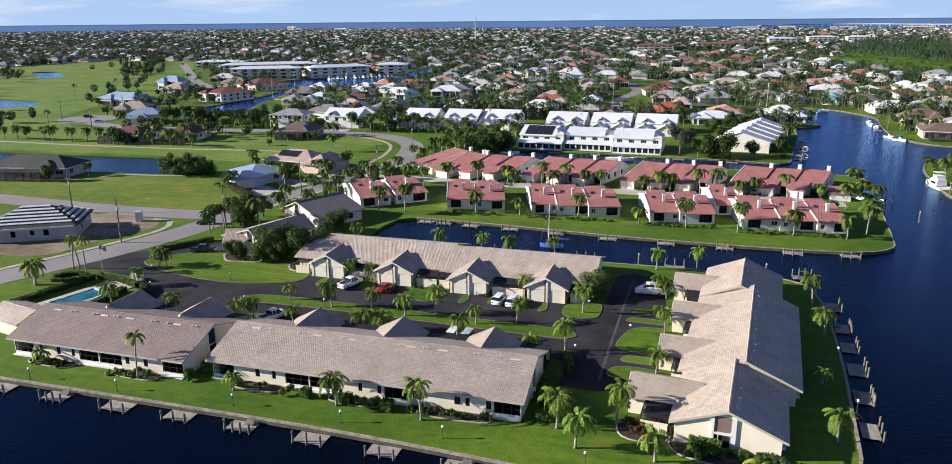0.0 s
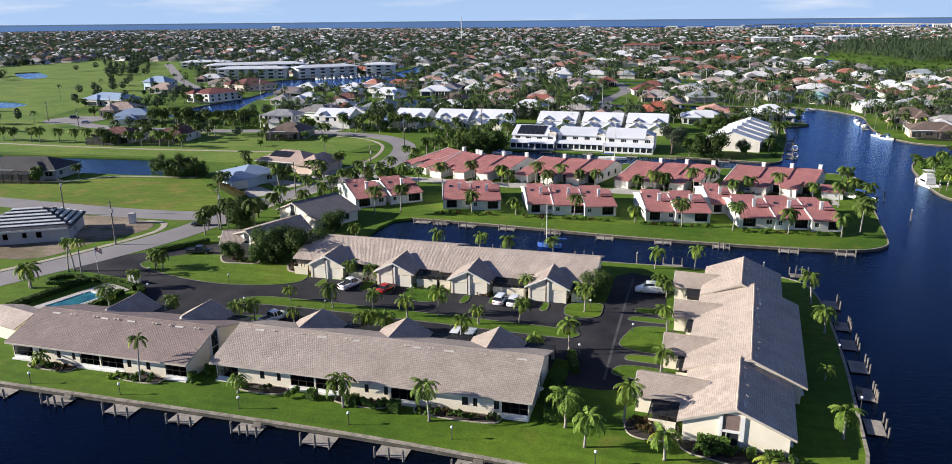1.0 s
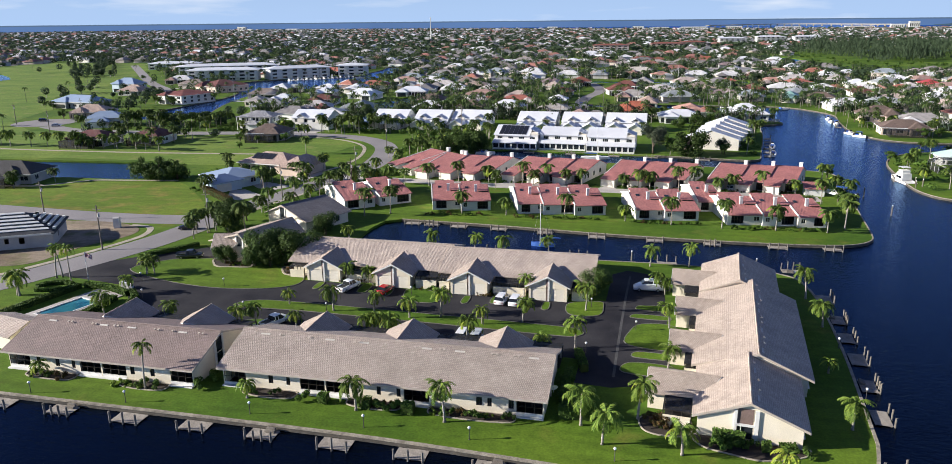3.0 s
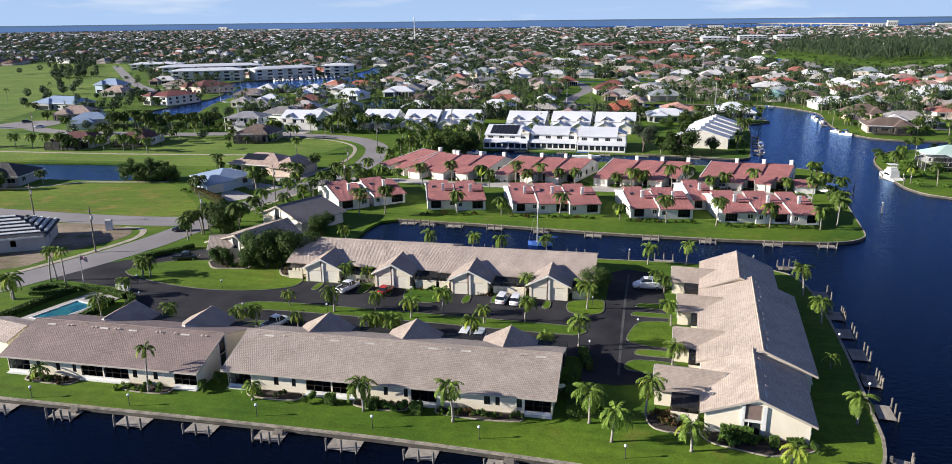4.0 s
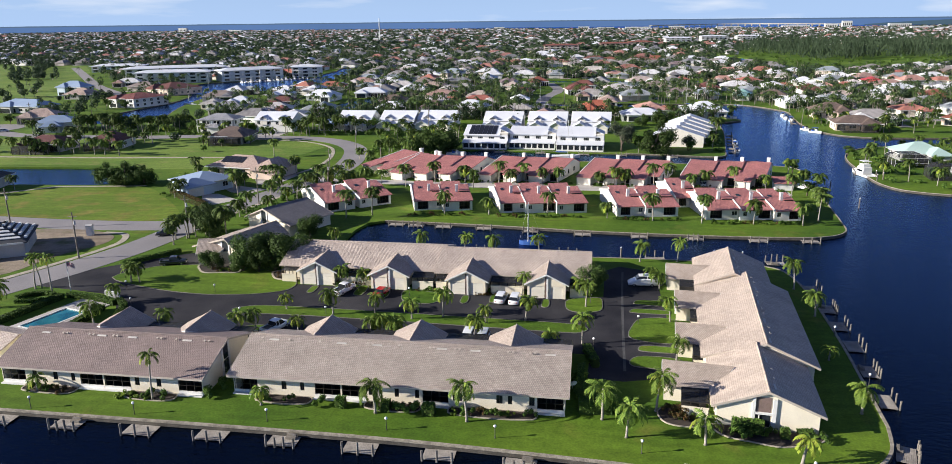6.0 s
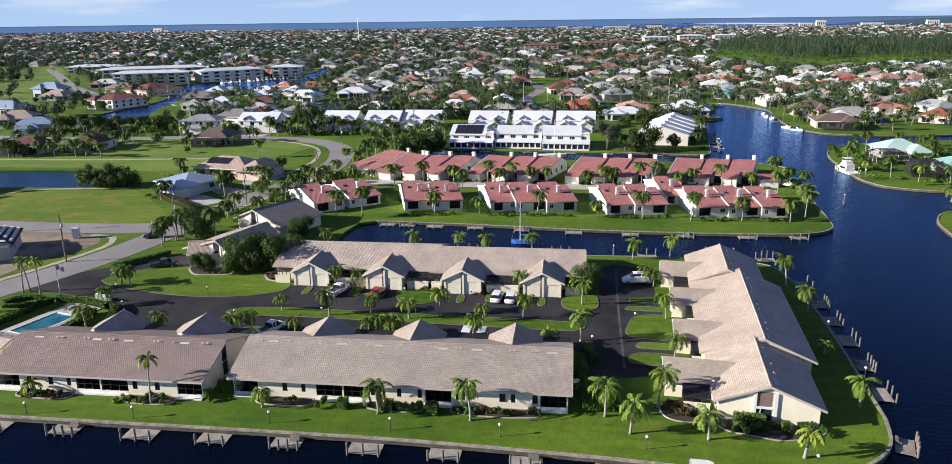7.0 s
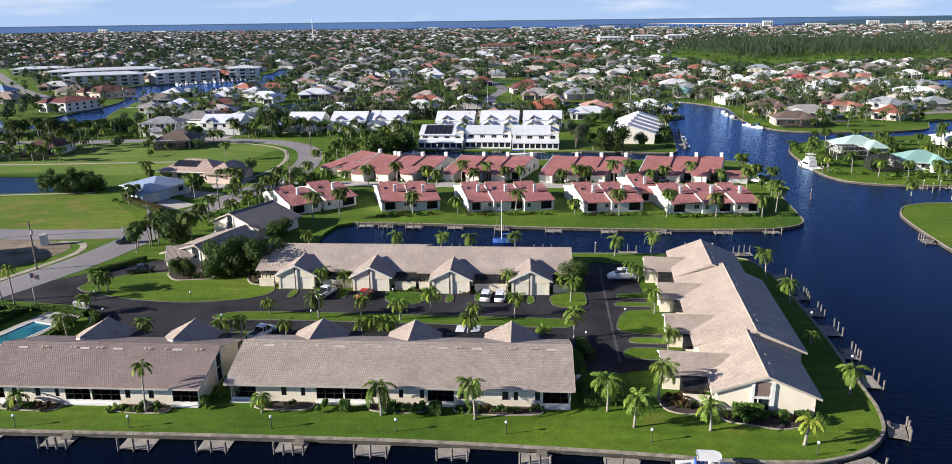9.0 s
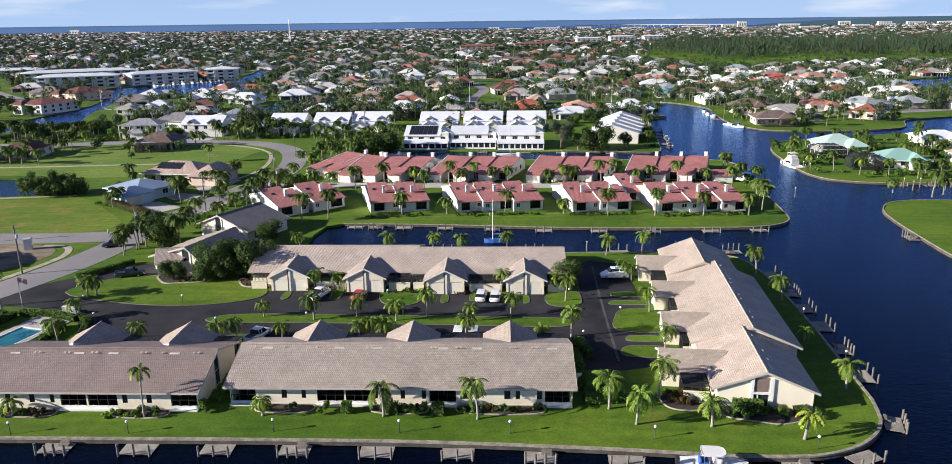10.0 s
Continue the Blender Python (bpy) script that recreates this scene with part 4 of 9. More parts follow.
main_road = [(-330, 82), (-230, 74.5), (-150, 69.6), (-118, 67.8), (-100, 67.9), (-86, 69.5)]
cross_road = [(-150, -60), (-118, -12), (-104, 10), (-97.2, 24), (-90.6, 39), (-86.2, 52), (-84.2, 64), (-83.0, 78), (-79.0, 96), (-75.0, 116), (-71.6, 134), (-73.6, 154), (-79.6, 172), (-90.4, 184.5), (-104, 190.6), (-128, 192.2), (-148, 191.2), (-165, 188.2), (-190, 186.5), (-222, 188), (-240, 196)]
strip("road_main", main_road, 7.4, 0.035, ROAD, "worn pale grey side road", "road")
strip("road_cross", cross_road, 7.8, 0.043, ROAD, "worn pale grey residential road", "road")
strip("road_far", [(-21, 290), (-24.5, 320), (-23.5, 350), (-19.5, 375), (-20, 400), (-28, 440)], 6.5, 0.04, ROAD, "worn pale grey residential road", "road")
strip("road_east", [(100, 262), (130, 259), (180, 268), (240, 292)], 6.5, 0.04, ROAD, "pale street behind a canal lawn", "road")
strip("road_golf", [(-262, 318), (-273, 336), (-340, 405), (-428, 512), (-500, 600)], 7.5, 0.04, ROAD, "wide pale road beside the golf course", "road")
strip("lane", [(-78, 118), (-60, 118.3), (-30, 116.4), (20, 115.4), (46, 115.2), (51, 115.4)], 5.0, 0.05, PAVING, "pale concrete lane between the red villas", "lane")
strip("path_golf", [(-330, 150), (-260, 144.5), (-205, 143.0), (-160, 144.5), (-122, 148.4), (-108, 149.5)], 1.6, 0.05, CONCRETE, "narrow concrete cart path", "path")
strip("path_street", [(-112, 8), (-101.8, 26), (-95.2, 41), (-91.2, 55), (-93.5, 61.5), (-99, 62.6)], 1.3, 0.05, CONCRETE, "narrow concrete pavement", "pavement")
strip("path_curve", [(-85.5, 118), (-80.4, 133), (-80.6, 150), (-85.8, 168), (-94.5, 178.5), (-106, 184.5), (-126, 186.4)], 1.2, 0.05, CONCRETE, "narrow concrete pavement", "pavement")
strip("path_corner", [(-78.3, 70), (-79, 80), (-75.5, 96), (-71.5, 110)], 1.0, 0.05, CONCRETE, "narrow concrete pavement", "pavement")
bm = bmesh.new()
prism(bm, [(p.x, p.y) for p in (Vector((-250, 205)) + 13 * Vector((math.cos(a), math.sin(a))) for a in (2 * math.pi * k / 24 for k in range(24)))], -0.3, 0.052)
structure("road_end", bm, ROAD, "round turning end of a street", "road")
LOT_TURF = grass_mat("rough_lot_turf", (0.125, 0.215, 0.020), (0.20, 0.285, 0.032), (0.29, 0.26, 0.06), 0.5)
slab("vacant_lot", smooth_line([(-190, 75.4), (-150, 73.6), (-118, 71.8), (-97, 72.0), (-91.6, 76.0), (-93.0, 81.6), (-104, 94), (-115.6, 104.6), (-127, 102.6), (-141, 100.2), (-146, 93.5), (-190, 84)], 3, True), -0.2, 0.02, LOT_TURF, "rough yellowish-green turf of a vacant lot", "turf")
strip("path_pond", [(-190, 87), (-152, 92.6), (-146, 97.6), (-140.5, 102.4), (-128.5, 104.4), (-117, 106.5)], 1.2, 0.05, CONCRETE, "narrow concrete path along the pond", "path")
slab("dirt_lot", smooth_line([(-134, 62.5), (-119, 63), (-104, 64.0), (-95.5, 60.5), (-94, 55.0), (-98, 46), (-99.5, 36.5), (-104, 33), (-116, 33.5), (-134, 34.5)], 4, True), -0.2, 0.03, DIRT, "bare brown soil of a building plot", "soil")
for poly in ([(-84.5, 100.5), (-90, 101.5), (-94.5, 106), (-91, 109), (-86, 107), (-82, 105.5)], [(-82, 112), (-87, 111), (-90.5, 117), (-86, 127), (-80.5, 124.5)], [(-88, 88), (-92, 90), (-96, 98), (-92.5, 99.5), (-84, 93.5)]):
    slab("paved_drive", poly, -0.2, 0.045, PAVING, "pale concrete house drive", "driveway")
slab("paved_drive", [(-128, 196), (-117, 196), (-117, 204.5), (-127, 204.5)], -0.2, 0.045, PAVING, "pale concrete house drive", "driveway")
for x0, y0 in ((-52.0, 125.1), (-27.4, 124.7), (-0.9, 123.8), (25.5, 123.8)):
    for i in range(3):
        x, y = x0 + 6.85 * i + 1.7, y0 - 0.3 * i - 4.2
        slab("paved_drive", [(x - 3.2, 117.6), (x + 0.8, 117.4), (x + 2.1, y - 0.4), (x - 1.5, y + 0.6)], -0.2, 0.045, PAVING, "pale concrete apron of a garage", "driveway")

# centre line of cracks on the drive
for line, w in (([(7.0, 12), (7.2, 24), (7.6, 40), (8.0, 50)], 0.35),):
    strip("seam", line, w, 0.036, SEAM, "pale worn seam along the asphalt", "road seam")

# ---- pool ----
POOL_W, pn, pl, pb = node_mat("pool_water")
pb.inputs["Roughness"].default_value = 0.05
pl.new(ramp_mix(POOL_W.node_tree, noise_fac(POOL_W.node_tree, 0.35, 4, 0.35, 0.65), (0.006, 0.085, 0.115), (0.03, 0.20, 0.235)), pb.inputs["Base Color"])
bump_in(POOL_W.node_tree, pb, noise_fac(POOL_W.node_tree, 2.5, 3), 0.2, 0.05)
pool_m = pose(-76.5, 18.7, 0, 0, 0, -16)
pool = thing("swimming_pool", "turquoise swimming pool with a pale concrete deck", "pool", pool_m)
bm = bmesh.new()
for x0, x1, y0, y1 in ((-3.3, -2.3, -6.2, 7.0), (2.3, 3.0, -6.2, 7.0), (-2.3, 2.3, -6.2, -4.8), (-2.3, 2.3, 3.2, 7.0)):
    box(bm, x0, x1, y0, y1, -0.2, 0.12)
part("deck", bm, PAVING, pool, "pale concrete pool deck")
bm = bmesh.new()
box(bm, -2.3, 2.3, -4.8, 3.2, -0.2, 0.02)
part("water_surface", bm, POOL_W, pool, "turquoise water")
bm = bmesh.new()
for x0, x1, y0, y1 in ((-2.3, -2.08, -4.8, 3.2), (2.08, 2.3, -4.8, 3.2), (-2.08, 2.08, -4.8, -4.58), (-2.08, 2.08, 2.98, 3.2)):
    box(bm, x0, x1, y0, y1, 0.0, 0.16)
part("coping", bm, WHITE, pool, "white coping")
for x in (0.2, 0.7):
    bm = bmesh.new()
    tube(bm, [(x, 3.6, 0.1), (x, 3.6, 0.7), (x, 3.3, 0.9), (x, 2.9, 0.7), (x, 2.8, 0.0)], [0.03] * 5, 5)
    part("handrail", bm, WHITE, pool)

# pool house beside the villas
ph = thing("pool_house", "small cream pool house with a beige tile roof", "pool house", pose(-75.2, 6.2, 0, 0, 0, -12))
bm = bmesh.new()
wall_run(bm, (-3.4, -2.6), (3.4, -2.6), 2.5, [(0.8, 2.2, 0.8, 2.0)])
wall_run(bm, (3.4, -2.4), (3.4, 2.4), 2.5)
wall_run(bm, (3.4, 2.6), (-3.4, 2.6), 2.5)
wall_run(bm, (-3.4, 2.4), (-3.4, -2.4), 2.5)
part("wall", bm, STUCCO, ph)
bm = bmesh.new()
sheet(bm, [(-4, -3.2, 2.35), (4, -3.2, 2.35), (4, 0, 3.5), (-4, 0, 3.5)], 0.16)
sheet(bm, [(-4, 0, 3.5), (4, 0, 3.5), (4, 3.2, 2.35), (-4, 3.2, 2.35)], 0.16)
part("roof", bm, TILE_X, ph, "beige tile roof")
bm = bmesh.new()
for x in (-3.3, 3.3):
    a = [bm.verts.new((x - 0.1, y, z)) for y, z in ((-2.6, 2.48), (2.6, 2.48), (0, 3.35))]
    b = [bm.verts.new((x + 0.1, y, z)) for y, z in ((-2.6, 2.48), (2.6, 2.48), (0, 3.35))]
    bm.faces.new(a), bm.faces.new(b[::-1])
    for i in range(3):
        bm.faces.new((a[i], a[(i + 1) % 3], b[(i + 1) % 3], b[i]))
part("gable", bm, STUCCO, ph)
add_window(ph, facing((-3.4, -2.6), (3.4, -2.6), 0.8), 1.4, 0.8, 2.0)


# ---- red-roofed villas on the peninsula ----
def red_villa(units, rot, tile, rear=False, label="white villa row with terracotta-red tile roofs"):
    """A row of stepped units (x, y of the canal-side corner, width)."""
    ob = thing("red_villa_row", label, "villa", pose(units[0][0], units[0][1], 0), "red-roofed villa rows")
    base = Vector((units[0][0], units[0][1], 0))
    for n, (x, y, w) in enumerate(units):
        m = Matrix.Translation(Vector((x, y, 0)) - base) @ Matrix.Rotation(radians(rot), 4, "Z")
        s, nn, ez, rz = (9.6, 8.5, 2.45, 4.3) if not rear else (13.0, 6.0, 2.45, 4.45)
        fy = 0.0
        tot = s + nn
        bm = bmesh.new()
        if not rear:
            wall_run(bm, (0, 0.9), (w, 0.9), 2.55, [(0.6, 1.5, 0.9, 1.9), (w * 0.56, w - 0.6, 0.0, 2.1)] if n % 3 else [(0.8, w * 0.46, 0.0, 2.1), (w * 0.75, w - 0.6, 0.9, 1.9)])
        else:
            wall_run(bm, (0, 0.9 + fy), (w, 0.9 + fy), 2.5, [(w * 0.68, w - 0.5, 0.0, 2.05)])
        wall_run(bm, (w - 0.2, tot - 0.9), (0.2, tot - 0.9), 2.55)
        k = (rz - ez) / (s - fy)
        prof = [(1.1 + fy, 0), (tot - 0.7, 0), (tot - 0.7, ez + 0.05), (s, rz - 0.15), (1.1 + fy, ez + 1.1 * k - 0.15)]
        gable_wall(bm, prof, 0.0, 0.2)
        gable_wall(bm, prof, w - 0.2, w)
        bm.transform(m)
        part("wall", bm, WHITE if n % 2 else WALL_PALE, ob, "off-white stucco wall")
        # party wall caps
        bm = bmesh.new()
        for xx in (0.0,) if n else (-0.12,):
            pts = [(0.55 + fy, ez + 0.1), (s, rz + 0.05), (tot - 0.3, ez + 0.1)]
            for (y0, z0), (y1, z1) in zip(pts, pts[1:]):
                v = [bm.verts.new((xx + dx, yy, zz + dz)) for dx in (-0.09, 0.09) for yy, zz, dz in ((y0, z0, -0.3), (y1, z1, -0.3), (y1, z1, 0.06), (y0, z0, 0.06))]
                for f in ((0, 1, 2, 3), (7, 6, 5, 4), (0, 4, 5, 1), (1, 5, 6, 2), (2, 6, 7, 3), (3, 7, 4, 0)):
                    bm.faces.new([v[i] for i in f])
        bm.transform(m)
        part("parapet", bm, WHITE, ob, "white firewall parapet")
        bm = bmesh.new()
        sheet(bm, [(0.02, 0.1 + fy, ez), (w + 0.1, 0.1 + fy, ez), (w + 0.1, s, rz), (0.02, s, rz)], 0.15)
        sheet(bm, [(0.02, s, rz), (w + 0.1, s, rz), (w + 0.1, tot, ez), (0.02, tot, ez)], 0.15)
        bm.transform(m)
        part("roof", bm, tile, ob, "terracotta-red tile roof")
        bm = bmesh.new()
        if not rear:
            cx, cy = w * 0.55, 5.6
            cz = ez + k * cy
            box(bm, cx - 0.3, cx + 0.3, cy - 0.3, cy + 0.3, cz - 0.3, cz + 1.5)
            box(bm, cx - 0.36, cx + 0.36, cy - 0.36, cy + 0.36, cz + 1.5, cz + 1.63)
        else:
            cx, cy = w * 0.9, s + 0.6
            box(bm, cx - 0.42, cx + 0.42, cy - 0.42, cy + 0.42, rz - 0.8, rz + 0.95)
            box(bm, cx - 0.48, cx + 0.48, cy - 0.48, cy + 0.48, rz + 0.95, rz + 1.08)
        bm.transform(m)
        part("chimney", bm, WHITE, ob, "white stucco chimney")
        if not rear:
            bm = bmesh.new()
            y0 = 5.0
            sheet(bm, [(w * 0.62, y0 - 0.2, ez + k * y0 + 0.38), (w * 0.98, y0 - 0.2, ez + k * y0 + 0.38), (w * 0.98, y0 + 3.6, ez + k * (y0 + 3.6) + 0.12), (w * 0.62, y0 + 3.6, ez + k * (y0 + 3.6) + 0.12)], 0.12)
            bm.transform(m)
            dm = part("dormer", bm, tile, ob)
            bm = bmesh.new()
            for xx in (w * 0.64, w * 0.95):
                v = [(xx, y0, ez + k * y0 - 0.1), (xx, y0 + 3.4, ez + k * (y0 + 3.4) - 0.1), (xx, y0 + 3.4, ez + k * (y0 + 3.4) + 0.02), (xx, y0, ez + k * y0 + 0.27)]
                a, b = [bm.verts.new(p) for p in v], [bm.verts.new((p[0] + 0.08, p[1], p[2])) for p in v]
                bm.faces.new(a), bm.faces.new(b[::-1])
                for i in range(4):
                    bm.faces.new((a[i], a[(i + 1) % 4], b[(i + 1) % 4], b[i]))
            box(bm, w * 0.64, w * 0.96, y0, y0 + 0.06, ez + k * y0 - 0.1, ez + k * y0 + 0.27)
            bm.transform(m)
            part("clerestory", bm, DARK, dm, "dark clerestory window")
            bm = bmesh.new()
            yy = 7.2
            sheet(bm, [(w * 0.2, yy, ez + k * yy + 0.1), (w * 0.32, yy, ez + k * yy + 0.1), (w * 0.32, yy + 1.0, ez + k * (yy + 1.0) + 0.1), (w * 0.2, yy + 1.0, ez + k * (yy + 1.0) + 0.1)], 0.12)
            bm.transform(m)
            part("skylight", bm, GLASS, ob, "dark roof light")
            # the garage roof towards the lane shows over the ridge
            bm = bmesh.new()
            sheet(bm, [(w * 0.1, s + 0.8, rz - 0.22), (w * 0.78, s + 0.8, rz - 0.22), (w * 0.78, s + 3.4, rz + 0.14), (w * 0.1, s + 3.4, rz + 0.14)], 0.14)
            bm.transform(m)
            part("rear_roof", bm, tile, ob, "terracotta-red roof over the garage")
            bm = bmesh.new()
            gable_wall(bm, [(s + 0.9, 0), (s + 3.3, 0), (s + 3.3, rz - 0.02), (s + 0.9, rz - 0.36)], w * 0.12, w * 0.15)
            gable_wall(bm, [(s + 0.9, 0), (s + 3.3, 0), (s + 3.3, rz - 0.02), (s + 0.9, rz - 0.36)], w * 0.73, w * 0.76)
            box(bm, w * 0.15, w * 0.73, s + 3.1, s + 3.3, 0, rz - 0.04)
            bm.transform(m)
            part("rear_wall", bm, WALL_PALE, ob)
            u0, u1, v0, v1 = (w * 0.56, w - 0.6, 0.6, 1.5) if n % 3 else (0.8, w * 0.46, w * 0.75, w - 0.6)
            add_lanai(ob, m @ facing((0, 0.9), (1, 0.9), u0), u1 - u0, 2.1, 1.8, 0.35, 4, False)
            add_window(ob, m @ facing((0, 0.9), (1, 0.9), v0), v1 - v0, 0.9, 1.9)
        else:
            add_lanai(ob, m @ facing((0, 0.9 + fy), (1, 0.9 + fy), w * 0.68), w * 0.32 - 0.5, 2.05, 1.2, 0.1, 2, False)
            bm = bmesh.new()
            sheet(bm, [(0.2, -3.9, 2.2), (w * 0.62, -3.9, 2.2), (w * 0.62, 2.4, 3.1), (0.2, 2.4, 3.1)], 0.14)
            bm.transform(m)
            part("porch_roof", bm, tile, ob, "low red roof over the garage")
            bm = bmesh.new()
            wall_run(bm, (0.4, -3.5), (w * 0.58, -3.5), 2.2, [(0.4, w * 0.58 - 0.8, 0.0, 1.95)])
            wall_run(bm, (w * 0.58, -3.3), (w * 0.58, 0.9), 2.25)
            wall_run(bm, (0.4, 0.9), (0.4, -3.3), 2.25)
            bm.transform(m)
            part("garage_wall", bm, WALL_PALE, ob)
            bm = bmesh.new()
            box(bm, 0.82, w * 0.58 - 0.42, -3.42, -3.36, 0.05, 1.95)
            bm.transform(m)
            part("garage_door", bm, GARAGE, ob, "pale sectional garage door")
            if n == len(units) - 1:
                for yy, zz in ((4.5, 0.9), (8.5, 0.9), (13, 0.9)):
                    bm = bmesh.new()
                    box(bm, w + 0.003, w + 0.05, yy, yy + 0.9, zz, zz + 1.2)
                    bm.transform(m)
                    part("window", bm, GLASS, ob)
    return ob


WALL_PALE = plain("pale_stucco", (0.74, 0.70, 0.62), (0.66, 0.62, 0.55), 0.85, 0.4, 8, 0.12)
red_villa([(-37.7, 87.1, 6.9), (-31.1, 87.4, 6.9)], 17, RED_F)
red_villa([(-17.7, 87.3, 6.0), (-12.0, 87.6, 7.3), (-5.0, 88.0, 7.0)], 17, RED_F)
red_villa([(8.3, 87.0, 6.4), (14.4, 87.2, 7.4)], 13, RED_F)
red_villa([(27.3, 86.3, 7.3), (34.4, 86.8, 7.1), (41.4, 86.9, 5.9)], 11, RED_F)
red_villa([(21.8, 97.0, 5.4)], 11, RED_F)
red_villa([(-57.4, 83.0, 7.4), (-50.8, 88.4, 8.0)], 40, tile_mat("red_roof_tile_turned", (0.58, 0.235, 0.21), (0.49, 0.19, 0.17), (0.27, 0.10, 0.09), 40, 0.30, 0.40, 0.19, 0.7))
red_villa([(-62.0, 134.0, 8.0), (-56.0, 129.6, 7.0)], -36, tile_mat("red_roof_tile_corner", (0.56, 0.225, 0.20), (0.47, 0.18, 0.165), (0.26, 0.095, 0.085), -36, 0.30, 0.40, 0.15, 0.7), True)
REAR_ROWS = ((-52.0, 125.1), (-27.4, 124.7), (-0.9, 123.8), (25.5, 123.8))
for x0, y0 in REAR_ROWS:
    red_villa([(x0 + 6.85 * i, y0 - 0.3 * i, 7.2) for i in range(3)], -18, RED_R, True)
hut = thing("red_garage", "small white shed with a red tile roof", "shed", pose(50.4, 120.2, 0))
bm = bmesh.new()
box(bm, -2.2, 2.2, -1.6, 1.6, 0, 1.9)
part("wall", bm, WHITE, hut)
bm = bmesh.new()
sheet(bm, [(-2.6, -2, 1.9), (2.6, -2, 1.9), (2.6, 2, 2.9), (-2.6, 2, 2.9)], 0.12)
part("roof", bm, RED_R, hut)


# ---- white condominiums ----
BACK_ROW = ((-100.8, 218, 14), (-83.2, 219, 14), (-68, 221, 15), (-40.6, 219, 15), (-23.0, 219.5, 15), (-6.0, 219.5, 15))
def white_condo(m, w, d, h, rz, name="white_condo", solar=False, dormers=0, label="white two-storey condominium with a white metal roof", porch=True, hip=0.0, garages=0, wall=None):
    ob = thing(name, label, "condominium", m, "white condominiums")
    bm = bmesh.new()
    bays = max(2, int(w / 3.2))
    ops = []
    for i in range(bays):
        u = w * (i + 0.5) / bays
        ops.append((u - 0.9, u + 0.9, h - 1.9, h - 0.6))
    wall_run(bm, (0, 0), (w, 0), h, ops, 0.2, 2.7 if porch else 0.0)
    wall_run(bm, (w - 0.2, d), (0.2, d), h)
    prof = [(0.2, 0), (d, 0), (d, h), (d * 0.55, rz - 0.15), (0.2, h)]
    gable_wall(bm, prof, 0, 0.2)
    gable_wall(bm, prof, w - 0.2 - hip, w - hip)
    if hip:
        gable_wall(bm, [(0.2, 0), (d - 0.2, 0), (d - 0.2, h - 0.1), (0.2, h - 0.1)], w - 0.2, w)
    part("wall", bm, wall or WHITE, ob, "white stucco walls")
    for u0, u1, a, b in ops:
        add_window(ob, facing((0, 0), (1, 0), u0), u1 - u0, a, b, WHITE, 2)
    bm = bmesh.new()
    r = d * 0.55
    sheet(bm, [(-0.3, -0.5, h - 0.1), (w + 0.3 - hip, -0.5, h - 0.1), (w + 0.3 - hip, r, rz), (-0.3, r, rz)], 0.15)
    sheet(bm, [(-0.3, r, rz), (w + 0.3 - hip, r, rz), (w + 0.3 - hip, d + 0.5, h - 0.1), (-0.3, d + 0.5, h - 0.1)], 0.15)
    part("roof", bm, WHITE_ROOF, ob, "white standing-seam roof")
    if hip:
        bm = bmesh.new()
        sheet(bm, [(w + 0.3 - hip, 0.6, rz - 0.35), (w + 0.3, 0.6, rz - 1.6), (w + 0.3, r + 0.4, rz - 1.6), (w + 0.3 - hip, r + 0.4, rz - 0.35)], 0.14)
        part("side_roof", bm, WHITE_ROOF, ob, "white roof slope over a side bay")
        bm = bmesh.new()
        box(bm, w - hip + 0.25, w - 0.02, 0.7, r, h + 0.0, rz - 1.75)
        part("side_wall", bm, WALL_PALE, ob)
    if porch:
        bm = bmesh.new()
        sheet(bm, [(-0.2, -3.6, 2.3), (w + 0.2, -3.6, 2.3), (w + 0.2, 0, 3.2), (-0.2, 0, 3.2)], 0.14)
        part("porch_roof", bm, WHITE_ROOF, ob, "white lean-to roof")
        nb = max(3, int(w / 1.9))
        bm = bmesh.new()
        wall_run(bm, (0, -3.2), (w, -3.2), 2.35, [(w * i / nb + 0.22, w * (i + 1) / nb - 0.22, 0.5, 2.0) for i in range(nb)])
        wall_run(bm, (w, -3.0), (w, 0), 2.7)
        wall_run(bm, (0, 0), (0, -3.0), 2.7)
        part("porch_wall", bm, WHITE, ob)
        for i in range(nb):
            bm = bmesh.new()
            box(bm, w * i / nb + 0.22, w * (i + 1) / nb - 0.22, -3.08, -3.04, 0.5, 2.0)
            part("pane", bm, GLASS, ob)
    for i in range(garages):
        u, g = w * (0.24 + 0.52 * i), 2.7
        bm = bmesh.new()
        wall_run(bm, (u - g, -8.0), (u + g, -8.0), 2.3, [(0.5, 2 * g - 0.5, 0.0, 2.0)])
        wall_run(bm, (u + g, -7.8), (u + g, -3.4), 2.3)
        wall_run(bm, (u - g, -3.4), (u - g, -7.8), 2.3)
        a = [bm.verts.new(p) for p in ((u - g, -8.0, 2.3), (u + g, -8.0, 2.3), (u, -8.0, 3.9))]
        b = [bm.verts.new((v.co.x, -7.8, v.co.z)) for v in a]
        bm.faces.new(a), bm.faces.new(b[::-1])
        for q in range(3):
            bm.faces.new((a[q], a[(q + 1) % 3], b[(q + 1) % 3], b[q]))
        gw = part("garage_wall", bm, WALL_PALE, ob, "pale stucco garage wall")
        bm = bmesh.new()
        for sd in (-1, 1):
            sheet(bm, [(u, -8.5, 4.1), (u + sd * (g + 0.5), -8.5, 2.25), (u + sd * (g + 0.5), -3.0, 2.25), (u, -1.0, 4.1)], 0.13)
        part("garage_roof", bm, WHITE_ROOF, gw, "white gable roof")
        bm = bmesh.new()
        box(bm, u - g + 0.52, u + g - 0.52, -7.92, -7.86, 0.03, 2.0)
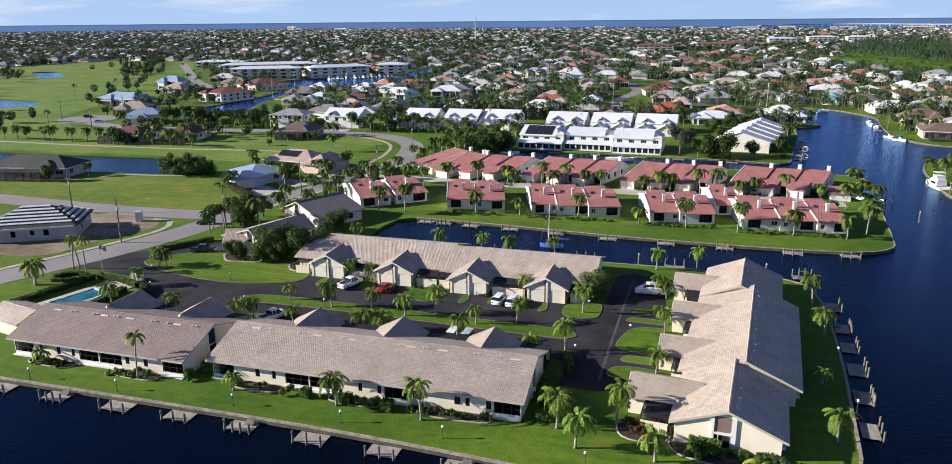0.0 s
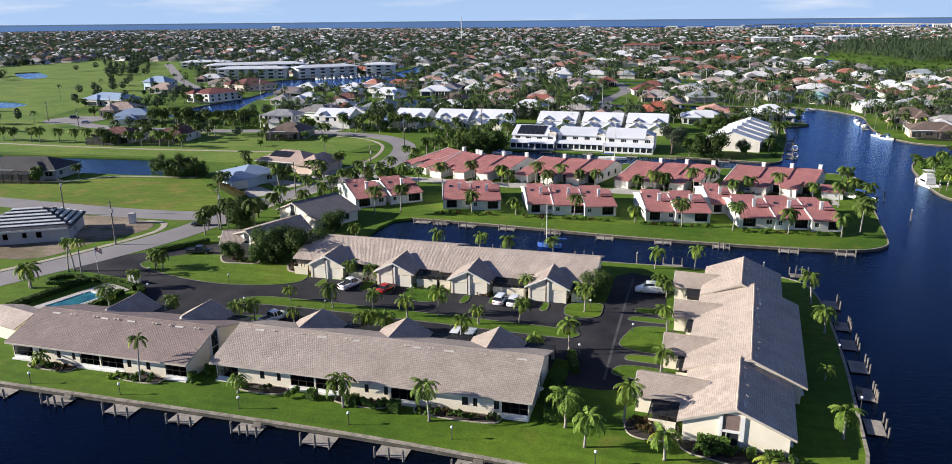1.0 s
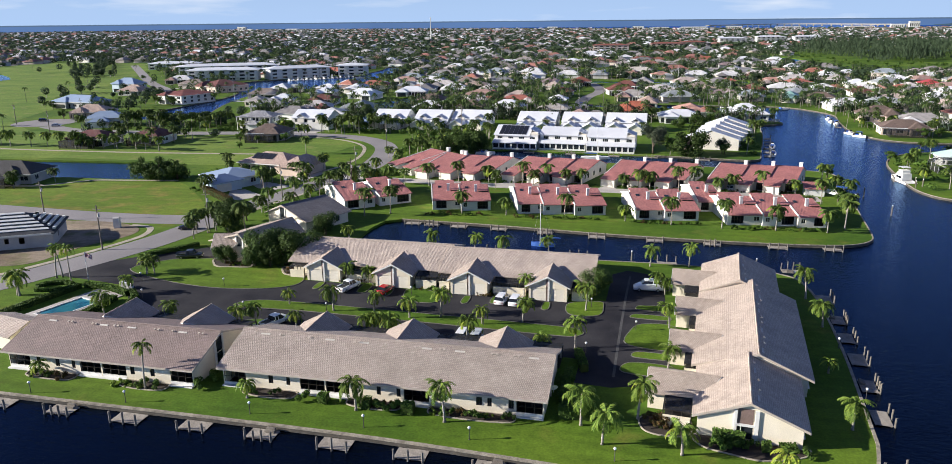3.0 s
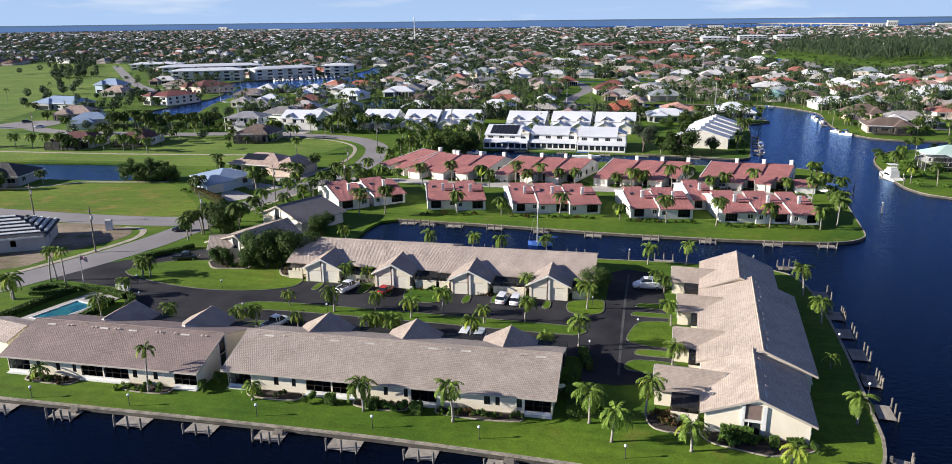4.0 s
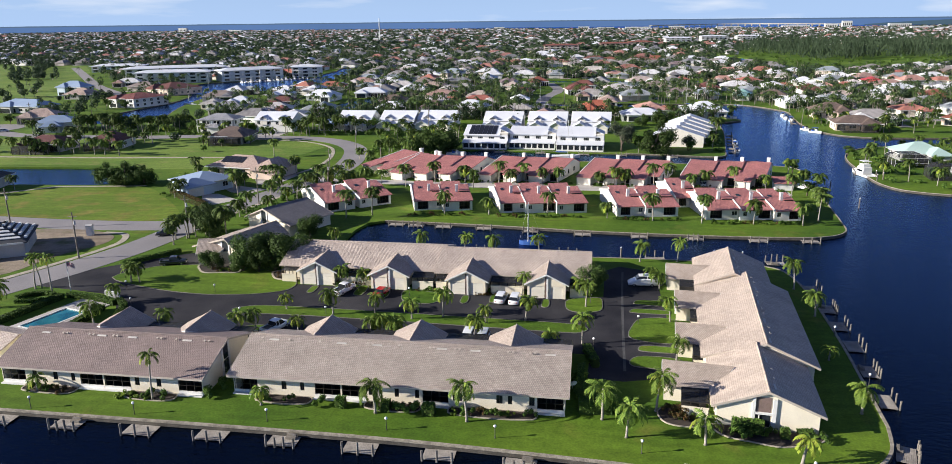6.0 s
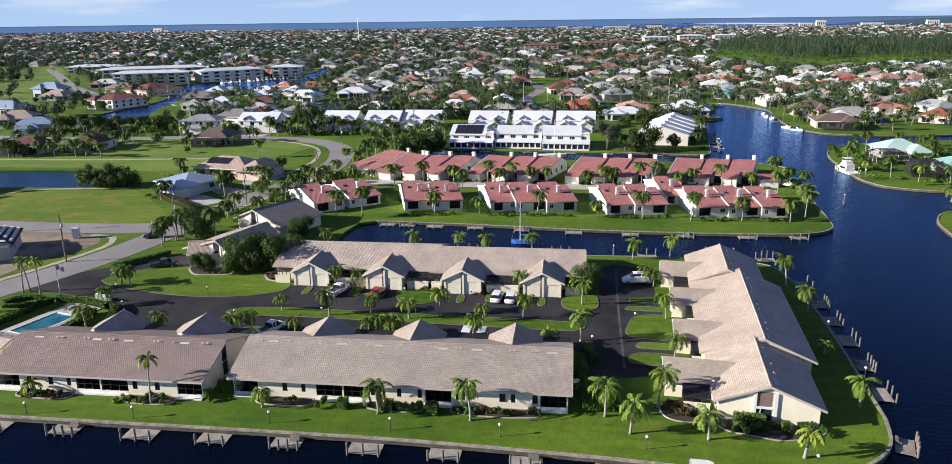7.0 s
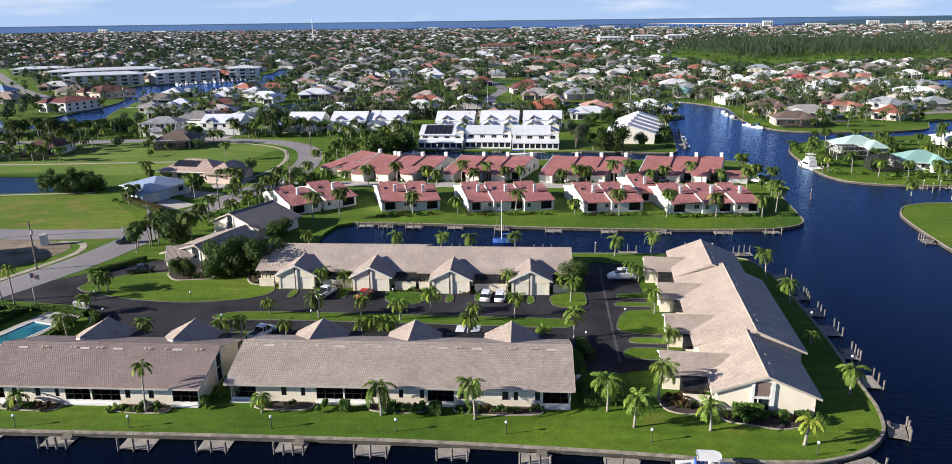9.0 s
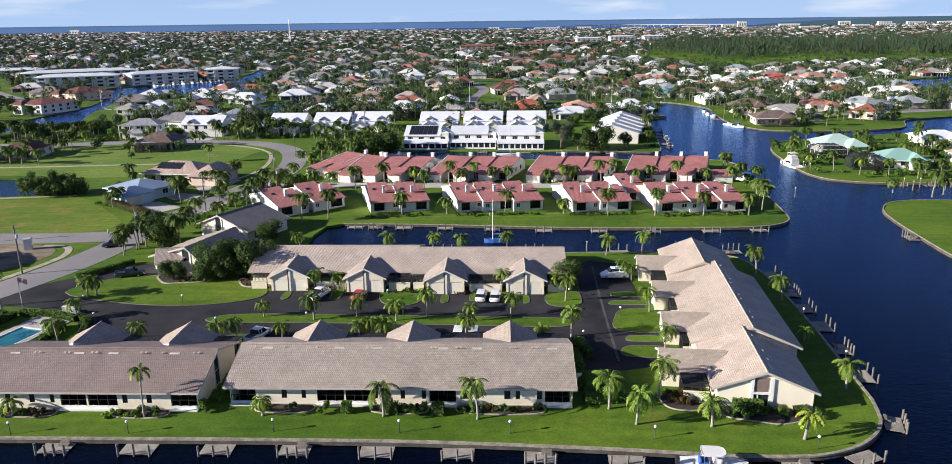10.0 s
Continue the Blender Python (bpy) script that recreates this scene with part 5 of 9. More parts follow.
        part("garage_door", bm, GARAGE, gw, "pale garage door")
    k = (rz - h + 0.1) / (r + 0.5)
    if solar:
        for i in range(6):
            bm = bmesh.new()
            x0 = w * 0.1 + i * w * 0.105
            sheet(bm, [(x0, 0.2, h - 0.1 + k * 0.7 + 0.12), (x0 + w * 0.098, 0.2, h - 0.1 + k * 0.7 + 0.12), (x0 + w * 0.098, r - 0.6, rz - k * 0.6 + 0.12), (x0, r - 0.6, rz - k * 0.6 + 0.12)], 0.08)
            part("solar_collector", bm, SOLAR, ob, "black solar collector")
    for i in range(dormers):
        u = w * (i + 0.5) / dormers
        bm = bmesh.new()
        zb = h + 0.1
        for s in (-1, 1):
            sheet(bm, [(u, -0.9, zb + 1.5), (u + s * 1.9, -0.7, zb + 0.3), (u + s * 1.9, 2.2, zb + 0.5), (u, 4.0, zb + 1.5)], 0.12)
        part("dormer_roof", bm, WHITE_ROOF, ob)
        bm = bmesh.new()
        box(bm, u - 1.4, u + 1.4, -0.35, 2.0, 2.8, zb + 0.55)
        part("dormer_wall", bm, WALL_PALE, ob)
    return ob


for x, y, w, sol in ((-41.2, 176.0, 15.0, True), (-25.6, 177.2, 15.6, False), (-9.4, 174.6, 15.4, False)):
    white_condo(pose(x, y, 0, 0, 0, -2), w, 13, 4.5 if sol else 4.8, 6.9 if x > -20 or sol else 6.5, solar=sol, hip=3.0, label="white two-storey condominium with black solar collectors" if sol else "white two-storey condominium with a white metal roof")
for x, y, w in BACK_ROW:
    white_condo(pose(x, y, 0, 0, 0, -2), w, 12, 3.7, 6.6, dormers=2, porch=True, garages=2, label="white condominium with dormers and a white metal roof")
for i in range(5):
    white_condo(pose(39.2 + i * 2.0, 182.5 + i * 7.4, 0, 0, 0, 84), 7.2, 16.5, 3.7 + 0.06 * i, 6.5 + 0.1 * i, porch=False, dormers=0, wall=WALL_PALE, label="white stepped condominium with a steep white roof")
white_condo(pose(-131, 205.2, 0, 0, 0, 0), 15.5, 12, 4.8, 7.4, dormers=2, porch=False)


# ---- houses ----
FOOT = []

def hip_roof(bm, w, d, ez, rz, o=0.7, ridge=None):
    """A hipped roof over x 0..w, y 0..d."""
    run = min(w, d) / 2 if ridge is None else ridge
    x0, x1, y0, y1 = -o, w + o, -o, d + o
    if w >= d:
        r = [(x0 + run + o, d / 2, rz), (x1 - run - o, d / 2, rz)]
    else:
        r = [(w / 2, y0 + run + o, rz), (w / 2, y1 - run - o, rz)]
    c = [bm.verts.new(p) for p in ((x0, y0, ez), (x1, y0, ez), (x1, y1, ez), (x0, y1, ez))]
    e = [bm.verts.new((v.co.x, v.co.y, ez - 0.18)) for v in c]
    t = [bm.verts.new(p) for p in r]
    if w >= d:
        faces = ((c[0], c[1], t[1], t[0]), (c[1], c[2], t[1]), (c[2], c[3], t[0], t[1]), (c[3], c[0], t[0]))
    else:
        faces = ((c[0], c[1], t[0]), (c[1], c[2], t[1], t[0]), (c[2], c[3], t[1]), (c[3], c[0], t[0], t[1]))
    for f in faces:
        bm.faces.new(f)
    for i in range(4):
        bm.faces.new((c[i], e[i], e[(i + 1) % 4], c[(i + 1) % 4]))
    bm.faces.new(e)


def pool_cage(parent, m, w, d, h, crown=0.0, mat=None, label="dark screened pool cage"):
    """A framed insect-screen cage over a pool terrace; crown raises a sloped edge all round."""
    def piece(name, own, fill, *boxes):
        bm = bmesh.new()
        for b in boxes:
            box(bm, *b)
        bm.transform(m)
        return part(name, bm, fill, own)

    frame_mat = mat or BRONZE
    c = 1.4 if crown else 0.0
    root = piece("pool_cage", parent, frame_mat, (0, w, 0.0, 0.08, h - 0.08, h))
    root["label"] = label
    n, k = max(3, int(w / 2.4)), max(2, int(d / 2.4))
    for i in range(n + 1):
        x = w * i / n
        piece("post", root, frame_mat, (x - 0.04, x + 0.04, 0.0, 0.08, 0, h - 0.08))
        piece("beam", root, frame_mat, (max(c, x - 0.04), min(w - c, x + 0.04) if c else x + 0.04, c + 0.08, d, h + crown - 0.08, h + crown)) if not c or c < x < w - c else None
    for j in range(1, k + 1):
        y = d * j / k - 0.04
        for x in (0.0, w):
            piece("post", root, frame_mat, (x - 0.04, x + 0.04, y - 0.04, y + 0.04, 0, h - 0.08))
    piece("rail", root, frame_mat, (0, w, 0.02, 0.06, 1.0, 1.06))
    bm = bmesh.new()
    base = [(0.0, 0.04, h), (w, 0.04, h), (w, d, h), (0.0, d, h)]
    top = [(c, c + 0.04, h + crown), (w - c, c + 0.04, h + crown), (w - c, d - c, h + crown), (c, d - c, h + crown)]
    foot = [(p[0], p[1], 0.05) for p in base]
    f, b_, t_ = ([bm.verts.new(p) for p in q] for q in (foot, base, top if crown else [(p[0], p[1], p[2] + 0.02) for p in base]))
    for i in range(4):
        j = (i + 1) % 4
        if i != 2:
            bm.faces.new((f[i], f[j], b_[j], b_[i]))
        bm.faces.new((b_[i], b_[j], t_[j], t_[i]))
    bm.faces.new(t_)
    bm.transform(m)
    part("screen", bm, SCREEN, root, "dark insect screen")
    if crown:
        for i in range(4):
            bm = bmesh.new()
            tube(bm, [base[i], top[i]], [0.05, 0.05], 4)
            tube(bm, [top[i], top[(i + 1) % 4]], [0.05, 0.05], 4)
            bm.transform(m)
            part("rib", bm, frame_mat, root)
    return root


def house(label, m, w, d, h, rz, roof, wall, wing=None, name="house", garage=None, cage=False, category="house", group=""):
    """A house with windows on every side and a hipped roof; wing: (x, y, w, d, rz) of a lower hipped wing."""
    ob = thing(name, label, category, m, group)
    FOOT.append((m.inverted(), w, d))
    bm = bmesh.new()
    runs = [((0, 0), (w, 0)), ((w, 0), (w, d)), ((w, d), (0, d)), ((0, d), (0, 0))]
    wins = []
    storeys = 2 if h > 4.5 else 1
    for i, (p0, p1) in enumerate(runs):
        length = (Vector(p1) - Vector(p0)).length
        n = max(1, int(length / 4))
        ops = []
        for k in range(n):
            u = length * (k + 0.5) / n
            ww = 0.8 if i % 2 else 1.2
            if i % 2 == 0 and k % 2 == 0:
                ops.append((u - 1.5, u + 1.5, 0.1, 2.2))
            else:
                ops.append((u - ww, u + ww, 0.9, 2.2))
        wins += [(p0, p1, *o_) for o_ in ops]
        q0, q1 = Vector(p0), Vector(p1)
        if storeys == 1:
            wall_run(bm, tuple(q0), tuple(q1), h, ops, 0.18)
        else:
            up = [(u0, u1, h - 2.0, h - 0.6) for u0, u1, _, _ in ops]
            wins += [(p0, p1, *o_) for o_ in up]
            wall_run(bm, tuple(q0), tuple(q1), 2.5, ops, 0.18)
            wall_run(bm, tuple(q0), tuple(q1), h, up, 0.18, 2.5)
    part("wall", bm, wall, ob)
    for p0, p1, u0, u1, a, b in wins:
        add_window(ob, facing(p0, p1, u0), u1 - u0, a, b, WHITE, 1)
    bm = bmesh.new()
    hip_roof(bm, w, d, h - 0.05, rz)
    part("roof", bm, roof, ob)
    bm = bmesh.new()
    for x0, x1, y0, y1 in ((-0.74, w + 0.74, -0.74, -0.705), (-0.74, w + 0.74, d + 0.705, d + 0.74), (-0.74, -0.705, -0.7, d + 0.7), (w + 0.705, w + 0.74, -0.7, d + 0.7)):
        box(bm, x0, x1, y0, y1, h - 0.27, h - 0.04)
    part("fascia", bm, WHITE, ob)
    if wing is None and w > 11.5:
        bx, bw = w * (0.1 if int(w * 7) % 2 else 0.55), w * 0.34
        bm = bmesh.new()
        box(bm, bx + 0.3, bx + bw - 0.3, -1.8, -0.003, 0, h - 0.1)
        by = part("bay", bm, wall, ob)
        bm = bmesh.new()
        hip_roof(bm, bw, d * 0.5 + 1.8, h - 0.03, h + (rz - h) * 0.72, 0.5)
        bm.transform(Matrix.Translation((bx, -1.8, 0)))
        part("bay_roof", bm, roof, by)
        bm = bmesh.new()
        box(bm, bx + 0.9, bx + bw - 0.9, -1.86, -1.804, 0.2, 2.1)
        part("pane", bm, GLASS, by)
    if wing:
        x, y, ww, dd, wz = wing
        bm = bmesh.new()
        box(bm, x, x + ww, y, y + dd, 0, min(h, 2.7) - 0.02)
        wg = part("wing", bm, wall, ob)
        bm = bmesh.new()
        hip_roof(bm, ww, dd, min(h, 2.7) - 0.06, wz)
        bm.transform(Matrix.Translation((x, y, 0)))
        part("wing_roof", bm, roof, wg)
        if garage == "east":
            bm = bmesh.new()
            for r in range(4):
                box(bm, x + ww + 0.003, x + ww + 0.06, y + 0.5, y + 4.6, 0.03 + r * 0.52, 0.53 + r * 0.52)
            part("garage_door", bm, GARAGE, wg, "white sectional garage door")
        elif garage:
            bm = bmesh.new()
            for r in range(4):
                box(bm, x + 0.6, x + ww - 0.6, y - 0.06, y - 0.003, 0.03 + r * 0.52, 0.53 + r * 0.52)
            part("garage_door", bm, GARAGE, wg, "white sectional garage door")
    if cage:
        pool_cage(ob, Matrix.Translation((w * 0.1, -6.0, 0)), w * 0.75, 5.95, 2.6)
    return ob


TERRA = tile_mat("terracotta_roof", (0.36, 0.12, 0.07), (0.28, 0.09, 0.055), (0.16, 0.05, 0.035))
ORANGE_TILE = tile_mat("orange_red_roof", (0.58, 0.17, 0.09), (0.50, 0.14, 0.075), (0.30, 0.08, 0.05))
DARKRED = tile_mat("dark_red_roof", (0.20, 0.06, 0.05), (0.15, 0.045, 0.04), (0.09, 0.03, 0.028))
TERRA2 = tile_mat("brownish_red_roof", (0.26, 0.09, 0.065), (0.20, 0.07, 0.05), (0.12, 0.04, 0.035))
MAROON = tile_mat("maroon_roof_tile", (0.30, 0.085, 0.065), (0.23, 0.065, 0.052), (0.13, 0.04, 0.034))
PALE_GREY = tile_mat("pale_grey_roof_tile", (0.42, 0.42, 0.44), (0.35, 0.35, 0.37), (0.24, 0.24, 0.25))
PEACH_TILE = tile_mat("peach_roof_tile", (0.62, 0.46, 0.38), (0.54, 0.40, 0.33), (0.36, 0.26, 0.21))
BROWN_TILE = tile_mat("brown_roof_tile", (0.24, 0.165, 0.13), (0.18, 0.125, 0.10), (0.11, 0.08, 0.065))
BLUE_ROOF = plain("pale_blue_metal_roof", (0.29, 0.365, 0.48), (0.25, 0.32, 0.43), 0.4, 0.2, 4, 0.08)
PALE_TEAL = plain("pale_sea_green_roof", (0.42, 0.55, 0.49), (0.35, 0.48, 0.43), 0.5, 0.2, 4, 0.1)
TEAL_ROOF = plain("sea_green_metal_roof", (0.25, 0.42, 0.37), (0.21, 0.36, 0.32), 0.45, 0.2, 4, 0.1)
BLUE_WALL = plain("pale_blue_stucco", (0.58, 0.68, 0.76), (0.52, 0.62, 0.70), 0.85, 0.4, 8, 0.1)
PEACH_WALL = plain("peach_stucco", (0.66, 0.52, 0.43), (0.58, 0.46, 0.38), 0.85, 0.4, 8, 0.1)
GREY_WALL = plain("grey_stucco", (0.48, 0.46, 0.44), (0.41, 0.39, 0.38), 0.85, 0.4, 8, 0.12)
DIM_TILE = tile_mat("weathered_dark_roof", (0.06, 0.055, 0.055), (0.042, 0.04, 0.04), (0.03, 0.028, 0.028))

house("pale blue house with a pale blue metal roof", pose(-107.0, 103.0, 0, 0, 0, -28), 11.5, 11, 2.9, 4.7, BLUE_ROOF, BLUE_WALL, (7.0, -3.8, 5.8, 7.6, 4.2), garage="east")
ph2 = house("peach stucco house with a pinkish tile roof", pose(-106.5, 121.5, 0, 0, 0, -8), 17, 11, 2.9, 5.4, PEACH_TILE, PEACH_WALL, (15.0, -1.5, 7.5, 12, 5.2))
for i in range(5):
    bm = bmesh.new()
    x0 = 3.2 + i * 1.45
    k = (5.4 - 2.85) / 6.2
    sheet(bm, [(x0, 1.6, 2.85 + k * 2.3 + 0.12), (x0 + 1.3, 1.6, 2.85 + k * 2.3 + 0.12), (x0 + 1.3, 4.4, 2.85 + k * 5.1 + 0.12), (x0, 4.4, 2.85 + k * 5.1 + 0.12)], 0.08)
    part("solar_collector", bm, SOLAR, ph2, "black solar collector")
house("house with a brown tile roof and a screened pool", pose(-134.4, 175, 0, 0, 0, 8), 14, 11, 2.9, 5.6, BROWN_TILE, GREY_WALL, cage=True)
house("house with a dark red tile roof", pose(-172.5, 160.5, 0, 0, 0, 10), 12, 11, 2.9, 5.4, DARKRED, WHITE, cage=True)
house("house with a dark red tile roof and dark pool screen", pose(-193, 152.6, 0, 0, 0, 3), 15, 11, 2.9, 5.2, DARKRED, GREY_WALL, cage=True)
wh = house("white two-storey house with columns and a pale grey roof", pose(-152.6, 201.5, 0, 0, 0, 4), 14, 10, 5.2, 7.1, PALE_GREY, WHITE, (4.5, -3.9, 5, 3.9, 4.0))
for z in (2.55, 5.15):
    bm = bmesh.new()
    box(bm, -0.6, 14.6, -2.2, -0.05, z, z + 0.16)
    part("veranda_floor" if z < 3 else "veranda_roof", bm, WHITE if z < 3 else PALE_GREY, wh)
for k in range(8):
    bm = bmesh.new()
    tube(bm, [(k * 2.0, -2.05, 0), (k * 2.0, -2.05, 5.14)], [0.16, 0.14], 8)
    part("column", bm, WHITE, wh, "white veranda column")
bm = bmesh.new()
for z in (2.95, 3.5):
    box(bm, -0.5, 14.5, -2.1, -2.02, z, z + 0.09)
part("balustrade", bm, WHITE, wh, "white veranda railing")
house("pale two-storey house with a bluish white roof", pose(-221, 195.5, 0, 0, 0, 24), 15, 10, 3.8, 6.2, BLUE_ROOF, WHITE, (3, -4, 7, 5, 4.6))
house("house with a brown tile roof beside a turning circle", pose(-249, 219, 0, 0, 0, 16), 17, 12, 2.9, 6.0, PEACH_TILE, PEACH_WALL)
house("grey-white house under construction with a pale roof", pose(-293, 258, 0, 0, 0, -8), 27, 13, 3.4, 6.4, BLUE_ROOF, GREY_WALL)
house("white two-storey house with a red roof by the canal", pose(-249, 284.8, 0, 0, 0, -18), 19, 22, 4.8, 7.0, MAROON, WHITE)
house("wide house with a brown tile roof by the canal", pose(-267, 348, 0, 0, 0, -25), 21, 24, 4.0, 7.4, TERRA2, PEACH_WALL)
house("pale blue two-storey house by the golf course", pose(-322, 341, 0, 0, 0, -4), 17, 11, 5.2, 8.6, BLUE_ROOF, BLUE_WALL)
house("tan house with a brown hipped roof", pose(-301, 319, 0, 0, 0, 6), 16, 12, 2.9, 6.2, PEACH_TILE, GREY_WALL)
house("dark-roofed house with a large screened pool", pose(-178, 90.5, 0, 0, 0, 10), 24, 11, 2.9, 5.6, DIM_TILE, GREY_WALL, cage=True)
teal = house("house with a sea-green metal roof by the channel", pose(94.0, 162.0, 0, 0, 0, 2), 12.5, 10.5, 2.7, 5.4, PALE_TEAL, WHITE, (6.6, -3.6, 5.4, 7.0, 4.6))
pool_cage(teal, Matrix.Translation((-5.2, -8.0, 0)), 9.0, 7.9, 2.6, 0.9, WHITE, "white-framed screened terrace")
teal = house("house with a sea-green metal roof and dark pool cage", pose(99.8, 136.4, 0, 0, 0, -6), 12.6, 10.4, 2.6, 5.2, TEAL_ROOF, WHITE)
pool_cage(teal, Matrix.Translation((-8.2, -2.6, 0)), 8.1, 7.4, 2.5, 1.5)
house("low pale-roofed house among palms", pose(131, 174, 0, 0, 0, -4), 14, 10, 2.8, 4.8, WHITE_ROOF, WALL_PALE)
house("tan house with a pale roof near the seawall", pose(124, 140, 0, 0, 0, -10), 12, 10, 2.8, 4.8, PEACH_TILE, WALL_PALE)
house("brown-roofed house with a dark screened pool", pose(94, 227.0, 0, 0, 0, -4), 16, 10, 2.9, 5.4, BROWN_TILE, PEACH_WALL, cage=True)
house("brown-roofed house among palms", pose(96, 264.5, 0, 0, 0, 0), 16, 12, 2.9, 6.2, BROWN_TILE, PEACH_WALL)
house("white house with a white hipped roof on the spit", pose(42, 257, 0, 0, 0, 4), 17, 14, 3.2, 7.0, WHITE_ROOF, WHITE, cage=False)
house("orange-roofed house with black solar collectors", pose(-4, 264, 0, 0, 0, 4), 17, 13, 3.0, 6.6, ORANGE_TILE, WALL_PALE)
house("low white-roofed house by the canal", pose(14.5, 247.5, 0, 0, 0, 2), 17, 11, 3.0, 5.2, WHITE_ROOF, WHITE)
house("brown-roofed house behind the condominiums", pose(-78, 265.5, 0, 0, 0, 2), 14, 12, 3.0, 6.0, BROWN_TILE, PEACH_WALL)
house("white house with dark screens behind the condominiums", pose(-62, 263.5, 0, 0, 0, -2), 16, 12, 3.6, 6.6, WHITE_ROOF, WHITE)
house("white house with a grey-white roof", pose(-98, 261, 0, 0, 0, 4), 15, 12, 3.0, 5.8, WHITE_ROOF, WHITE)
house("terracotta-roofed house by the water", pose(139, 246, 0, 0, 0, -40), 11, 11, 3.0, 6.2, TERRA, PEACH_WALL)

# villas beside the oaks
villa_row("cream villa block with a dark grey tile roof beside tall oaks", pose(-58.4, 64.2, 0, 0, 0, 64), 11.4, 13.0, 7.4, 2.5, 5.0, [(2, 5, 3)], [(8, 9)], [], tile_mat("grey_beige_roof_tile", (0.26, 0.24, 0.245), (0.19, 0.175, 0.18), (0.11, 0.10, 0.10), 64))
nw2 = villa_row("cream villa block with a beige roof among oaks", pose(-60.5, 45.2, 0, 0, 0, 72), 13.0, 10.0, 2.4, 2.5, 4.9, [(2, 5, 3)], [(8, 9)], [], TILE_Y)
add_garage(nw2, pose(-60.5, 45.2, 0, 0, 0, 72).inverted() @ pose(-68.4, 47.0, 0, 0, 0, -74), TILE_Y, 5.6)

# house under construction, its roof only papered and battened
site = thing("unfinished_house", "grey block house under construction with a battened dark roof", "house", pose(-118.5, 37.3, 0, 0, 0, 30))
bm = bmesh.new()
wall_run(bm, (0, 0), (17, 0), 2.9, [(2, 3.0, 1.0, 2.2), (5, 5.9, 1.0, 2.2), (8.5, 9.3, 1.2, 2.2), (11, 12, 1.0, 2.2)])
wall_run(bm, (17, 0.2), (17, 12), 2.9, [(4, 5, 0.9, 2.2)])
wall_run(bm, (17, 12.2), (0, 12.2), 2.9)
wall_run(bm, (0, 12), (0, 0.2), 2.9)
part("wall", bm, GREY_WALL, site, "pale grey block walls")
PAPER = plain("roof_paper", (0.03, 0.034, 0.045), (0.05, 0.055, 0.065), 0.8, 0.5, 6, 0.3)
bm = bmesh.new()
hip_roof(bm, 17, 12.2, 2.9, 6.0, 0.6)
part("roof", bm, PAPER, site, "black papered roof")
k = (6.0 - 2.9) / 6.7
for r in range(6):
    y = 0.5 + r * 1.0
    z = 2.9 + k * (y + 0.6)
    bm = bmesh.new()
    sheet(bm, [(y, y, z + 0.16), (17 - y, y, z + 0.16), (17 - y - 0.3, y + 0.45, z + k * 0.45 + 0.16), (y + 0.3, y + 0.45, z + k * 0.45 + 0.16)], 0.1)
    part("tile_pallet", bm, WHITE, site, "pale roof tile pallet")
    for s in range(7):
        if r < 5:
            x = 17.6 - 0.4 - r * 1.0
            yy = 1.0 + r + s * (10.2 - 2 * r) / 7
            bm = bmesh.new()
            box(bm, x - 0.25, x + 0.25, yy, yy + 0.8, z - 0.1, z + 0.3)
            part("tile_pallet", bm, WHITE, site)
bm = bmesh.new()
box(bm, 0, 17, -0.68, -0.6, 2.6, 2.95)
part("fascia", bm, WHITE, site)
toilet = thing("portable_toilet", "white portable toilet on bare soil", "portable toilet", pose(-100.6, 60.3, 0, 0, 0, 20))
bm = bmesh.new()
box(bm, -0.6, 0.6, -0.6, 0.6, 0.1, 2.1)
part("cabin", bm, WHITE, toilet)
bm = bmesh.new()
sheet(bm, [(-0.68, -0.68, 2.2), (0.68, -0.68, 2.2), (0.68, 0, 2.4), (-0.68, 0, 2.4)], 0.1)
sheet(bm, [(-0.68, 0, 2.4), (0.68, 0, 2.4), (0.68, 0.68, 2.2), (-0.68, 0.68, 2.2)], 0.1)
part("roof", bm, GREY_WALL, toilet)
bm = bmesh.new()
box(bm, -0.65, 0.65, -0.65, 0.65, 0.0, 0.1)
part("skid", bm, GREY_WALL, toilet)


# ---- long white apartment blocks beyond the basin ----
def apartment_block(m, w, d, storeys, label, wall=None, roof=None):
    ob = thing("apartment_block", label, "apartment block", m, "white apartment blocks")
    h = storeys * 2.5
    bm = bmesh.new()
    box(bm, 0, w, 0, d, 0, h)
    part("wall", bm, wall or WHITE, ob)
    for s in range(storeys):
        bm = bmesh.new()
        box(bm, 0.3, w - 0.3, -1.4, -0.003, s * 2.5 + 2.3, s * 2.5 + 2.5)
        part("balcony_slab", bm, WHITE, ob)
        n = int(w / 7)
        for i in range(n):
            x = w * (i + 0.15) / n
            bm = bmesh.new()
            box(bm, x + 0.4, x + 3.9, -0.06, -0.003, s * 2.5 + 0.75, s * 2.5 + 2.0)
            part("balcony_opening", bm, GLASS, ob, "dark balcony opening")
    bm = bmesh.new()
    hip_roof(bm, w, d, h + 0.3, h + 2.0, 1.6)
    part("roof", bm, roof or WHITE_ROOF, ob, "red hipped roof" if roof else "white hipped metal roof")
    return ob


